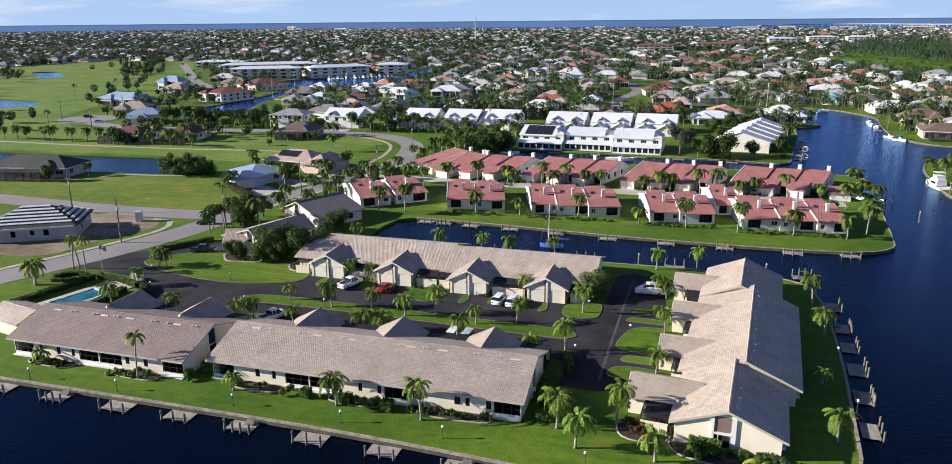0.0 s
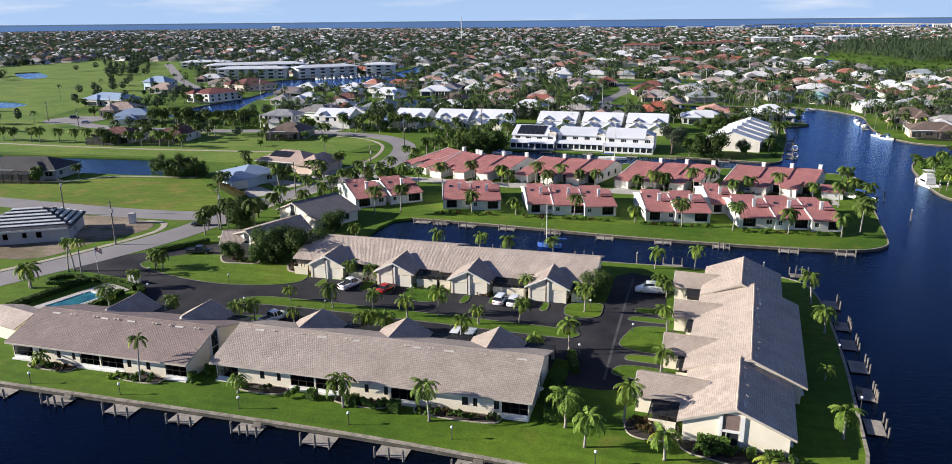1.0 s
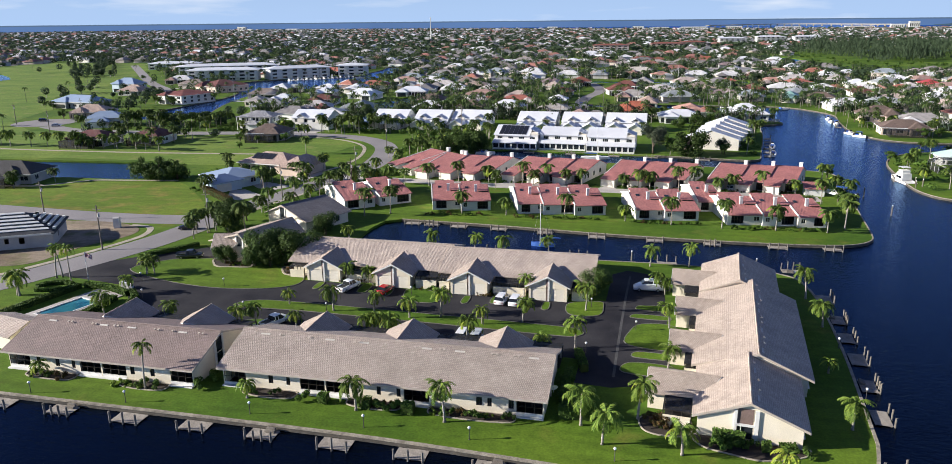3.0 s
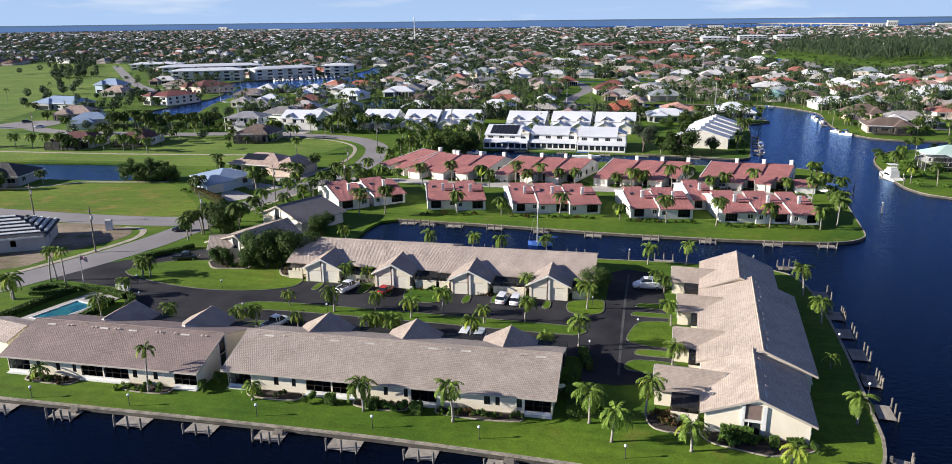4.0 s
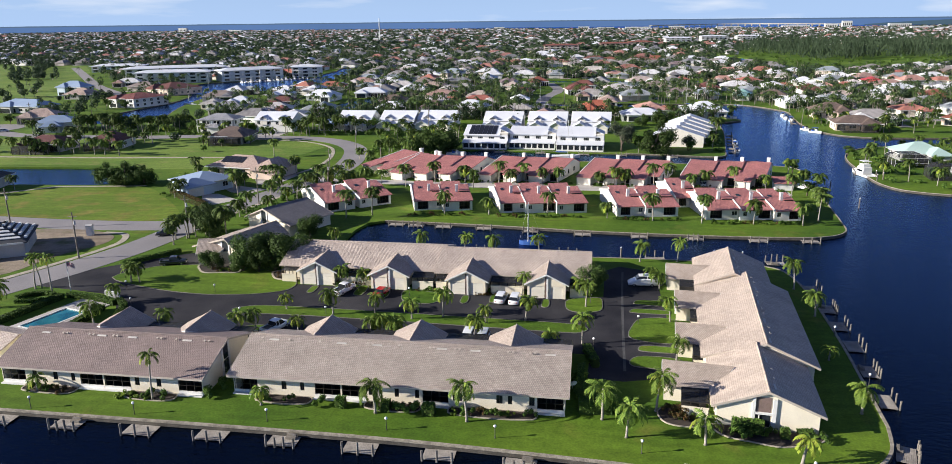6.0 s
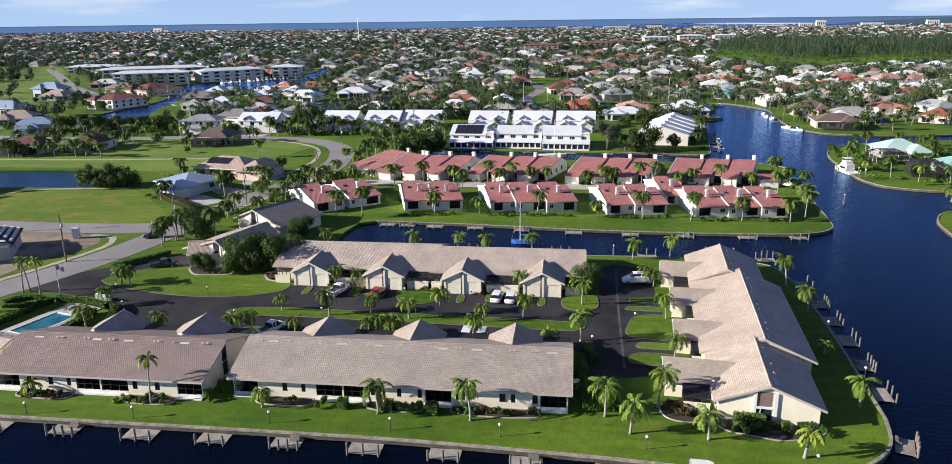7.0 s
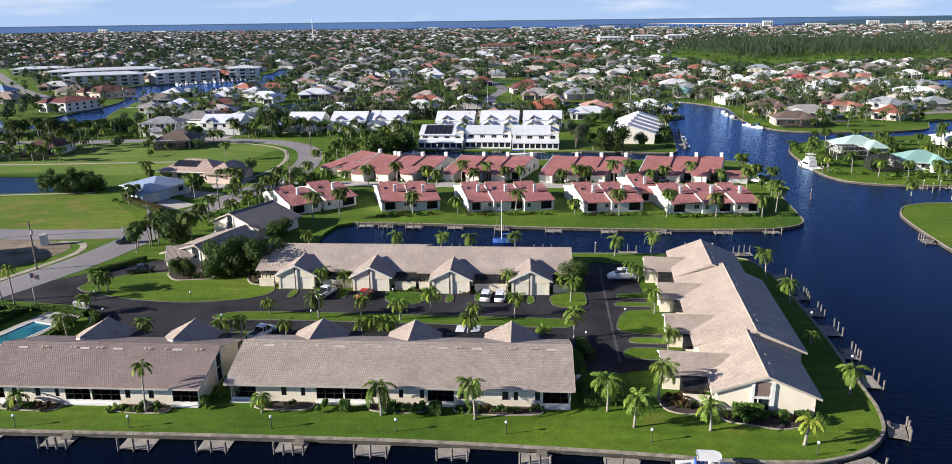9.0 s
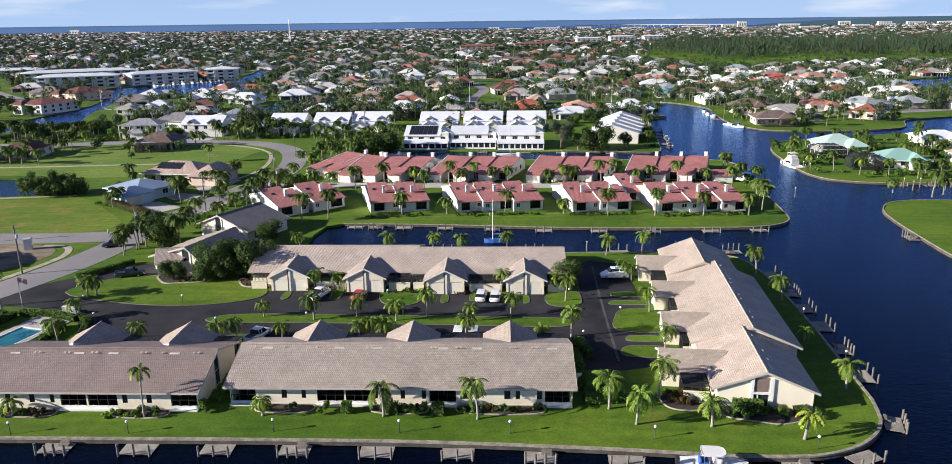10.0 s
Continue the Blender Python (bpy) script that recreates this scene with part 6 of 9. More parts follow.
apartment_block(pose(-321, 421, 0, 0, 0, 21), 50, 16, 3, "long white three-storey apartment block with a white roof")
apartment_block(pose(-266, 443, 0, 0, 0, 46), 47, 15, 3, "long white three-storey apartment block beside the boat basin")
apartment_block(pose(-232, 490, 0, 0, 0, 14), 22, 18, 3, "white three-storey apartment block with a stepped roof")
apartment_block(pose(-356, 462, 0, 0, 0, 30), 74, 16, 3, "long white two-storey block behind the basin")
apartment_block(pose(-440, 540, 0, 0, 0, 20), 44, 15, 2, "low grey-white block behind trees")
house("small pale blue-roofed house by the road bend", pose(-106, 209.5, 0, 0, 0, 8), 8, 8, 2.7, 4.6, BLUE_ROOF, BLUE_WALL)
for x, y, w, d, st, lab in ((112, 1160, 40, 18, 4, "pale four-storey apartment block far beyond the canals"), (178, 1250, 44, 18, 4, "pale four-storey apartment block far beyond the canals"), (236, 1252, 40, 18, 4, "pink-white apartment block far beyond the canals")):
    apartment_block(pose(x, y, 0, 0, 0, 4), w, d, st, lab)
for x, y, w in ((10, 1000, 44), (-64, 935, 46), (52, 1060, 34)):
    apartment_block(pose(x, y, 0, 0, 0, 4), w, 18, 3, "peach apartment block with a red roof beyond the canals", PEACH_WALL, TERRA)
mast = thing("radio_mast", "tall thin white radio mast far off", "mast", pose(-420, 1400, 0))
bm = bmesh.new()
tube(bm, [(0, 0, 0), (0, 0, 46)], [1.2, 0.7], 6)
part("pole", bm, WHITE, mast)

# long causeway bridge over the harbour and white waterfront buildings
bridge = thing("causeway_bridge", "long low pale concrete causeway bridge over the harbour", "bridge", pose(227, 3155, 0))
bm = bmesh.new()
deck = [(0, 0), (140, 240), (300, 420), (470, 380), (639, 133), (760, 40)]
ribbon(bm, smooth_line(deck, 6), 14, 6.0, 9.0)
part("deck", bm, CONCRETE, bridge)
for p in smooth_line(deck, 6)[1:-1]:
    bm = bmesh.new()
    box(bm, p[0] - 2, p[0] + 2, p[1] - 4, p[1] + 4, -1.2, 6.0)
    part("pier", bm, CONCRETE, bridge)
for x, y, w, h in ((-60, 2860, 40, 9), (10, 2800, 60, 7), (110, 2740, 90, 8), (260, 2690, 50, 10), (-400, 3000, 40, 8), (-1640, 2770, 36, 18), (-1600, 2772, 22, 10), (-1440, 2800, 50, 9), (420, 2700, 80, 7), (640, 2710, 90, 8), (1300, 2650, 60, 9), (1150, 2500, 50, 9), (900, 2300, 60, 8), (760, 2640, 40, 14), (820, 2660, 30, 22), (980, 2700, 70, 12), (1420, 2900, 50, 14), (1560, 2960, 70, 12), (1240, 2820, 40, 18), (1700, 3000, 60, 12)):
    ob = thing("waterfront_building", "white flat-roofed building along the far harbour front", "building", pose(x, y, 0), "waterfront buildings")
    bm = bmesh.new()
    box(bm, 0, w, 0, 14, 0, h)
    part("wall", bm, WHITE, ob)
    bm = bmesh.new()
    box(bm, -0.5, w + 0.5, -0.5, 14.5, h, h + 0.7)
    part("roof", bm, WHITE_ROOF, ob)
    for k in range(int(w / 6)):
        bm = bmesh.new()
        box(bm, k * 6 + 1.5, k * 6 + 4.5, -0.06, -0.004, h * 0.35, h * 0.75)
        part("window", bm, GLASS, ob)


# ---- plants ----
PALM_LEAF = leaf_mat("palm_frond", (0.042, 0.088, 0.014), (0.175, 0.24, 0.04))
MID_PALM = leaf_mat("dark_palm_frond", (0.032, 0.068, 0.014), (0.12, 0.165, 0.034))
PALM_DRY = leaf_mat("yellowing_frond", (0.19, 0.27, 0.03), (0.27, 0.29, 0.045))
OAK_LEAF = leaf_mat("oak_leaf", (0.03, 0.058, 0.014), (0.065, 0.10, 0.024))
GREY_LEAF = leaf_mat("grey_green_leaf", (0.05, 0.068, 0.04), (0.10, 0.118, 0.075))
SHRUB_LEAF = leaf_mat("shrub_leaf", (0.04, 0.085, 0.015), (0.10, 0.165, 0.03))
LIME_LEAF = leaf_mat("lime_leaf", (0.13, 0.21, 0.03), (0.19, 0.25, 0.04))
RUST_LEAF = leaf_mat("reddish_leaf", (0.11, 0.05, 0.025), (0.07, 0.075, 0.02))
TRUNK = plain("palm_trunk", (0.36, 0.32, 0.28), (0.27, 0.24, 0.20), 0.9, 1.5, 10, 0.3)
BARK = plain("bark", (0.16, 0.12, 0.09), (0.11, 0.085, 0.065), 0.95, 1.5, 10, 0.4)


class Cards:
    """Vertices and faces gathered for one leafy mesh."""

    def __init__(self):
        self.v, self.f = [], []

    def quad(self, a, b, c, d):
        n = len(self.v)
        self.v += [tuple(a), tuple(b), tuple(c), tuple(d)]
        self.f.append((n, n + 1, n + 2, n + 3))

    def tri(self, a, b, c):
        n = len(self.v)
        self.v += [tuple(a), tuple(b), tuple(c)]
        self.f.append((n, n + 1, n + 2))

    def mesh(self, name, mats):
        me = bpy.data.meshes.new(name)
        me.from_pydata(self.v, [], self.f)
        for m in mats if isinstance(mats, (list, tuple)) else [mats]:
            me.materials.append(m)
        return me


def frond(cards, root, az, el, length, droop, stations, leaf, rng):
    """One feather frond: a rib that arches over, with close leaflets folded down on both sides."""
    out, up = Vector((math.cos(az), math.sin(az), 0)), Vector((0, 0, 1))
    side = Vector((-math.sin(az), math.cos(az), 0))
    twist = rng.uniform(-0.5, 0.5)
    lift = (side + up * twist).normalized()

    def at(t):
        bend = el - droop * t * 1.5
        return root + (out * math.cos(bend) + up * math.sin(bend)) * length * t * (1 - 0.12 * t) + out * 0.04

    n = stations
    for i in range(n):
        t0, t1 = 0.1 + 0.9 * i / n, 0.1 + 0.9 * (i + 1) / n
        p, q = at(t0), at(t1)
        way = q - p
        fwd = way.normalized()
        w = 0.035 * (1.1 - t0)
        cards.quad(p + side * w, p - side * w, q - side * w * 0.8, q + side * w * 0.8)
        size = leaf * (0.3 + 0.9 * math.sin(math.pi * min(1, 0.16 + t0 * 0.8)))
        for s in (-1, 1):
            hang = up * size * rng.uniform(0.25, 0.75)
            tip = p + fwd * size * rng.uniform(0.4, 0.7) + lift * s * size * rng.uniform(0.6, 0.85) - hang
            cards.quad(p, q, tip + way * 0.55, tip - way * 0.2)


def make_palm(h, spread, fronds, stations, seed, lean=0.3, dry=0.12, r0=0.13, leaf=None, size=0.2):
    rng = random.Random(seed)
    ob = thing("palm_tree", "feathery green palm with a slim grey trunk", "palm", None, "palms")
    bm = bmesh.new()
    a = rng.uniform(0, 6.28)
    pts = [(lean * math.cos(a) * t * t, lean * math.sin(a) * t * t, h * t) for t in (0, 0.08, 0.35, 0.7, 0.92, 1.0)]
    tube(bm, pts, [r0 * 1.6, r0 * 1.15, r0, r0 * 0.85, r0 * 0.8, r0 * 0.55], 7)
    part("trunk", bm, TRUNK, ob, "", True)
    top = Vector(pts[-1])
    cards, old = Cards(), Cards()
    for i in range(fronds):
        az = i * 2.39996 + rng.uniform(-0.3, 0.3)
        tier = i / fronds
        el = radians(82 - 92 * tier + rng.uniform(-9, 9))
        L = spread * rng.uniform(0.9, 1.15) * (0.85 + 0.25 * math.sin(math.pi * tier))
        frond(old if rng.random() < dry * tier * 2 else cards, top, az, el, L, rng.uniform(0.62, 1.0), stations, spread * size, rng)
    cr = new("crown", cards.mesh("crown", leaf or PALM_LEAF))
    cr.parent = ob
    if old.v:
        o2 = new("old_fronds", old.mesh("old_fronds", PALM_DRY))
        o2.parent = ob
        o2["label"] = "yellowing older fronds"
    return ob


def make_tree(h, radius, leaves, size, seed, mat, name="tree", label="dense dark green broadleaf tree", category="tree", squash=0.75, trunk=True, group="broadleaf trees"):
    rng = random.Random(seed)
    ob = thing(name, label, category, None, group)
    cz = h - radius * squash
    clumps = []
    for i in range(max(5, int(radius * 4))):
        u = Vector((rng.gauss(0, 1), rng.gauss(0, 1), rng.gauss(0, 0.8))).normalized()
        f = rng.uniform(0.45, 0.95)
        clumps.append((Vector((u.x * radius * f, u.y * radius * f, cz + u.z * radius * squash * f)), radius * rng.uniform(0.28, 0.45)))
    if trunk:
        bm = bmesh.new()
        tube(bm, [(0, 0, 0), (0.05, 0.02, h * 0.2), (0, 0.1, cz)], [radius * 0.09, radius * 0.07, radius * 0.04], 7)
        for c, _ in clumps[: min(7, len(clumps))]:
            mid = Vector((c.x * 0.4, c.y * 0.4, cz * 0.55 + c.z * 0.25))
            tube(bm, [(0, 0, h * 0.18), mid, c], [radius * 0.05, radius * 0.035, radius * 0.015], 5)
        part("trunk", bm, BARK, ob, "", True)
    cards = Cards()
    for i in range(leaves):
        c, r = rng.choice(clumps)
        u = Vector((rng.gauss(0, 1), rng.gauss(0, 1), rng.gauss(0, 1))).normalized()
        p = c + u * r * rng.uniform(0.55, 1.05)
        nrm = (u + Vector((rng.uniform(-0.7, 0.7), rng.uniform(-0.7, 0.7), rng.uniform(-0.2, 0.9)))).normalized()
        a = nrm.orthogonal().normalized()
        a.rotate(Matrix.Rotation(rng.uniform(0, 6.28), 3, nrm))
        b = nrm.cross(a)
        s = size * rng.uniform(0.6, 1.25)
        cards.quad(p - a * s, p - b * s * 0.7, p + a * s, p + b * s * 0.7)
    cr = new("crown", cards.mesh("crown", mat))
    cr.parent = ob
    return ob


def at_ground(ob, x, y, rng, s0=0.9, s1=1.1, z=0.0):
    s = rng.uniform(s0, s1)
    if ob.name.startswith("shrub"):
        z -= 0.06
    for inv, w, d in FOOT:
        q = inv @ Vector((x, y, 0))
        if -1.2 < q.x < w + 1.2 and -1.2 < q.y < d + 1.2:
            return None
    return copy_thing(ob, Matrix.Translation((x, y, z)) @ Matrix.Rotation(rng.uniform(0, 6.28), 4, "Z") @ Matrix.Diagonal((s, s, s * rng.uniform(0.94, 1.06), 1)))


prng = random.Random(11)
near_palms = [make_palm(3.5, 2.15, 17, 22, 21), make_palm(4.2, 2.1, 16, 22, 22, 0.5), make_palm(2.9, 2.0, 15, 22, 23, 0.2), make_palm(5.2, 1.35, 12, 14, 24, 0.6, 0.4, 0.1)]
small_palm = make_palm(1.6, 1.3, 13, 12, 25, 0.1, 0.3, 0.11)
lime_palm = make_palm(2.3, 1.5, 14, 14, 26, 0.5, 0.9, 0.13)
mid_palms = [make_palm(4.6, 2.45, 18, 9, 31, leaf=MID_PALM, size=0.24), make_palm(5.9, 2.4, 17, 9, 32, 0.7, leaf=MID_PALM, size=0.24), make_palm(3.7, 2.4, 17, 9, 33, leaf=MID_PALM, size=0.24)]
protos = near_palms + [small_palm, lime_palm] + mid_palms
front_palms = [(-47.9, -2.7, 3), (-21.1, -2.1, 0), (-10.6, -2.5, 1), (4.1, -0.1, 0), (6.6, -3.4, 0), (10.1, 2.6, 1), (14.6, -3.7, 2), (32.5, 5.0, 0), (35.2, 33.6, 0), (35.0, 44.9, 1), (32.9, 18.6, 4)]
for x, y, k in front_palms:
    at_ground((near_palms + [small_palm])[k], x, y, prng, 0.98, 1.08)
for x, y in ((-63.1, -2.4), (-34.7, -2.1)):
    at_ground(small_palm, x, y, prng, 1.0, 1.15)
at_ground(lime_palm, 23.5, -6.1, prng, 1.15, 1.2)
for x, y in ((-43.4, 26.3), (-35.6, 25.2), (-29.5, 26.4), (-23.4, 24.9), (-19.0, 26.4), (-12.4, 24.8), (-6.7, 26.4), (-2.5, 17.2), (1.6, 19.5), (-38.2, 18.0), (-46.9, 16.9), (-44.5, 17.8), (-57.5, 16.5), (-69.1, 16.7), (-75.4, 35.7), (-73.2, 34.6), (-74.6, 34.4), (-12.9, 17.4), (-25.5, 17.6), (-23.6, 17.4), (-27.4, 17.9), (-26.6, 18.6), (-24.4, 18.8), (14.0, 28.6), (13.6, 15.6), (13.6, 42.2), (12.6, 43.6), (-8.2, 36.8), (0.9, 37.2), (1.9, 33.0), (-34.8, 38.0), (-38.6, 38.2), (-71.4, 25.6)):
    at_ground(near_palms[prng.choice((0, 1, 2, 2))], x, y, prng, 0.76, 0.98)
for x, y in ((11.3, 56.2), (18.0, 57.2), (-15.5, 57.5), (-21.0, 57.4), (-29.5, 57.6), (-7.0, 57.6), (-46, 57.4)):
    at_ground(near_palms[prng.choice((0, 1))], x, y, prng, 0.85, 0.95)
for x, y in ((-88.9, 29.6), (-88.3, 30.3), (-84.4, 27.8), (-89.0, 21.3), (-88.4, 21.0)):
    at_ground(near_palms[3] if y > 25 else near_palms[2], x, y, prng, 1.1, 1.25)
for x, y in ((-81, 59.5), (-79.0, 60.4), (-78, 62), (-76.5, 63.5), (-80, 64.5)):
    at_ground(mid_palms[1], x, y, prng, 0.75, 0.9)
for x, y in ((-51.7, 79.9), (-46.6, 83.0), (-30.5, 86.0), (-20.4, 86.6), (-7.3, 86.6), (5.9, 86.4), (15.6, 85.2), (25.8, 84.4), (36.5, 84.8), (46.4, 84.9), (50.6, 88.9), (52.6, 97), (54.6, 105), (55.7, 110.9), (55.7, 121.2), (55.8, 137.9), (50.2, 110.4)):
    at_ground(prng.choice(mid_palms), x, y, prng, 0.8, 1.0)
for x, y in ((-46.2, 112.9), (-39.6, 119.0), (-31.4, 119.6), (-28.2, 113.2), (-22.3, 120.2), (-19.0, 118.4), (-14.9, 119.6), (-10.6, 119.4), (-6.4, 118.8), (8.1, 118.7), (11.0, 119.2), (22.0, 119.8), (18.2, 118.0), (27.4, 118.4), (38.4, 118.2), (46.0, 119.0), (4.2, 118.9), (31.6, 119.2), (-57, 112), (-62, 116), (-66, 110), (-60, 106), (-64, 102), (-55, 104), (-52, 110), (-70, 114.5), (-68, 121.8), (-66.5, 128), (-63, 136), (-55, 150), (-66, 146), (-70.5, 150), (-60, 158), (-64, 165), (-58, 170), (-68, 175), (-54, 178), (-62, 184), (-74, 186), (-70, 192), (-56, 196), (-84, 202), (-78, 208), (-50, 204)):
    at_ground(prng.choice(mid_palms), x, y, prng, 0.8, 1.05)
for i in range(15):
    at_ground(mid_palms[0], -237 + i * 6.1 + prng.uniform(-1.2, 1.2), 149.4 + prng.uniform(-1.6, 1.6), prng, 0.9, 1.1)
for x, y in ((-162, 159), (-173, 152), (-146, 206), (-150, 199), (-139, 196.5), (-133, 200), (-131, 199), (-134, 202), (-115, 199), (-112, 198), (-110, 201), (-118, 186), (-114, 183), (-136, 175), (-107, 208), (-103, 206), (-98, 208), (-94, 205), (-92, 210), (-163, 194), (-193, 209), (-205, 204), (-202, 206.5), (-200, 203), (-190, 212), (-184, 205), (-181, 211), (-178, 204), (-174, 209), (-166, 206), (-240, 281), (-234, 286), (-229, 291), (-246, 278), (-222, 296), (-100, 152), (-84, 130), (-90, 104), (-86.5, 98.5), (-78, 104), (-80, 111), (-69, 100), (-71, 93), (-73, 88), (-68, 92), (-75, 79), (-72, 84)):
    at_ground(prng.choice(mid_palms), x, y, prng, 0.8, 1.05)
for x, y in ((80.5, 150), (81.5, 141), (83, 160), (85, 133), (90, 128), (96, 124.5), (103, 123), (110, 125), (88, 171), (94, 176), (105, 181), (112, 178), (118, 186), (108, 133.5), (113, 150), (122, 160), (129, 172), (121, 128), (130, 145), (96, 245), (104, 250), (116, 240), (124, 246), (132, 240), (100, 274), (110, 284), (92, 246), (120, 222), (88, 106), (99, 104), (95, 101.5), (52, 228), (61, 255)):
    at_ground(prng.choice(mid_palms), x, y, prng, 0.75, 1.0)

oak = make_tree(7.4, 4.6, 6800, 0.2, 41, OAK_LEAF, label="broad dark green oak with a dense crown")
pond_tree = make_tree(7.0, 4.8, 4200, 0.27, 42, OAK_LEAF, label="dark spreading tree beside the pond")
round_tree = make_tree(5.0, 2.6, 2000, 0.175, 43, SHRUB_LEAF, label="rounded green tree on a lawn")
grey_tree = make_tree(10.5, 4.3, 5200, 0.2, 44, GREY_LEAF, label="tall grey-green tree beside the condominiums", squash=1.1)
protos += [oak, pond_tree, round_tree, grey_tree]
at_ground(grey_tree, 11.8, 172.6, prng, 1.0, 1.0)
at_ground(grey_tree, 33.5, 176.5, prng, 0.5, 0.5)
for x, y, s in ((-57.2, 43.9, 0.84), (-53.0, 44.2, 0.98), (-49.9, 46.4, 0.82), (-58.2, 42.4, 0.5), (-55.2, 42.4, 0.48), (-51.4, 43.8, 0.42), (-64.0, 42.3, 0.5), (2.8, 40.2, 0.6), (-53.9, 63.6, 0.66), (-73.6, 60.0, 0.8), (-76.2, 64.5, 0.85)):
    at_ground(oak, x, y, prng, s, s)
for x, y, s in ((-128.2, 107.5, 0.8), (-123.4, 107, 0.9), (-118.6, 108.5, 0.72), (-48.5, 167.5, 1.25), (-53.0, 164.0, 1.0), (-46.0, 172.2, 0.8), (22.5, 171.2, 1.25), (16.5, 248, 0.7), (30, 243, 0.8), (22, 236, 0.6), (-50, 178, 0.6), (-60, 172, 0.45)):
    at_ground(pond_tree, x, y, prng, s, s)
for x, y, s in ((-128, 158.5, 0.5), (-76, 71, 0.9), (-187, 222, 0.8), (-183, 217, 0.95), (-178, 220, 0.9), (-174, 214, 1.0), (-169, 217, 0.9), (-163, 212, 1.0), (-198, 210, 0.8), (-178, 228, 0.8), (-170, 224, 0.8), (-161, 219, 0.8), (-103, 117.5, 0.7), (46, 105, 0.7), (54.5, 113, 0.8), (58, 142, 0.8), (81.5, 171, 0.7), (98, 197, 0.5)):
    at_ground(round_tree, x, y, prng, s, s)

# shrubs and hedges
shrub = make_tree(1.1, 0.8, 700, 0.085, 51, SHRUB_LEAF, "shrub", "clipped green shrub in a bed", "shrub", 0.6, False, "shrubs")
rust_shrub = make_tree(1.0, 0.8, 650, 0.085, 52, RUST_LEAF, "shrub", "reddish-green garden shrub in a bed", "shrub", 0.6, False, "shrubs")
lime_shrub = make_tree(0.9, 0.75, 650, 0.085, 53, LIME_LEAF, "shrub", "lime-green garden shrub in a bed", "shrub", 0.6, False, "shrubs")
protos += [shrub, rust_shrub, lime_shrub]
beds = []
for x0, x1, y in ((-35.8, -29.6, -0.9), (-22.6, -16.6, -0.9), (-12.8, -3.4, -0.9)):
    beds.append((smooth_line([(x0, y + 1.2), (x0, y - 0.2), ((x0 + x1) / 2, y - 0.7), (x1, y - 0.3), (x1, y + 1.2)], 4, True), x0, x1, y))
for x0, x1, y in ((-65.2, -58.8, -2.3), (-51.6, -45.8, -2.3)):
    beds.append((smooth_line([(x0, y + 1.2), (x0, y - 0.2), ((x0 + x1) / 2, y - 0.6), (x1, y - 0.3), (x1, y + 1.2)], 4, True), x0, x1, y))
beds.append((smooth_line([(16.0, 0.6), (16.6, -1.6), (19.5, -2.6), (22.5, -3.2), (26.4, -1.8), (27.4, -0.4), (26.4, 0.1), (21, 0.5)], 4, True), 17.0, 26.6, -1.0))
beds.append((smooth_line([(10.6, 3.2), (10.6, 0.6), (12.4, -0.4), (15.4, 0.2), (15.4, 3.6)], 4, True), 11.2, 15.2, 1.6))
beds.append((smooth_line([(-67.4, 44.4), (-66.4, 42.2), (-64.6, 40.6), (-61.8, 40.9), (-58.6, 41.6), (-60.5, 45.0), (-64, 46)], 4, True), -63.4, -59.4, 41.8))
beds.append((smooth_line([(-52.6, 42.6), (-51.0, 39.4), (-48.8, 38.8), (-46.8, 39.4), (-46.6, 41.0), (-49.4, 43.0)], 4, True), -50.8, -46.8, 40.2))
for poly, x0, x1, y in beds:
    up = 0.11 if y > 30 else 0.0
    slab("garden_bed", poly, -0.1, 0.035 + up, MULCH, "dark mulched garden bed", "bed")
    bm = bmesh.new()
    ribbon(bm, poly + [poly[0]], 0.32 if up else 0.16, -0.1, 0.1 + up)
    structure("bed_edge", bm, CONCRETE, "pale curved concrete bed edging", "edging")
    x = x0 + 0.5
    while x < x1 - 0.3:
        if prng.random() < 0.8:
            at_ground(prng.choice((shrub, shrub, shrub, rust_shrub, lime_shrub)), x, y + prng.uniform(-0.2, 0.5), prng, 0.6, 1.05)
        x += prng.uniform(0.7, 1.3)
for x, y, s, k in ((-18.4, -1.2, 1.3, 0), (-17.2, -1.1, 1.3, 0), (-28.2, -1.0, 1.2, 0), (2.6, 2.2, 1.5, 0), (3.6, 2.0, 1.5, 0), (4.8, 1.9, 1.4, 0), (18.6, -1.2, 1.4, 0), (19.9, -1.1, 1.3, 0), (27.0, -1.4, 1.0, 0), (12.4, 1.4, 1.3, 1), (13.4, 1.9, 1.3, 1), (11.6, 2.6, 1.1, 1), (-41.6, -0.8, 1.3, 0), (-40.9, 1.5, 1.3, 0), (-40.6, 3.5, 1.2, 0), (1.6, 5.0, 1.2, 0), (1.5, 7.0, 1.2, 0), (1.5, 9.2, 1.2, 0), (-52.0, -2.4, 1.0, 2), (-50.6, -2.5, 1.0, 2), (-49.2, -2.5, 1.0, 2)):
    at_ground((shrub, rust_shrub, lime_shrub)[k], x, y, prng, s, s)
for x in range(13):
    for row in ((-20.6, 36.9), (-34.0, 38.3), (-9.6, 36.4)):
        if x < 6:
            at_ground(prng.choice((shrub, rust_shrub)), row[0] - 5.6 + x * 0.95 + prng.uniform(-0.2, 0.2), row[1] - 0.2 + prng.uniform(-0.2, 0.2), prng, 0.5, 0.85)


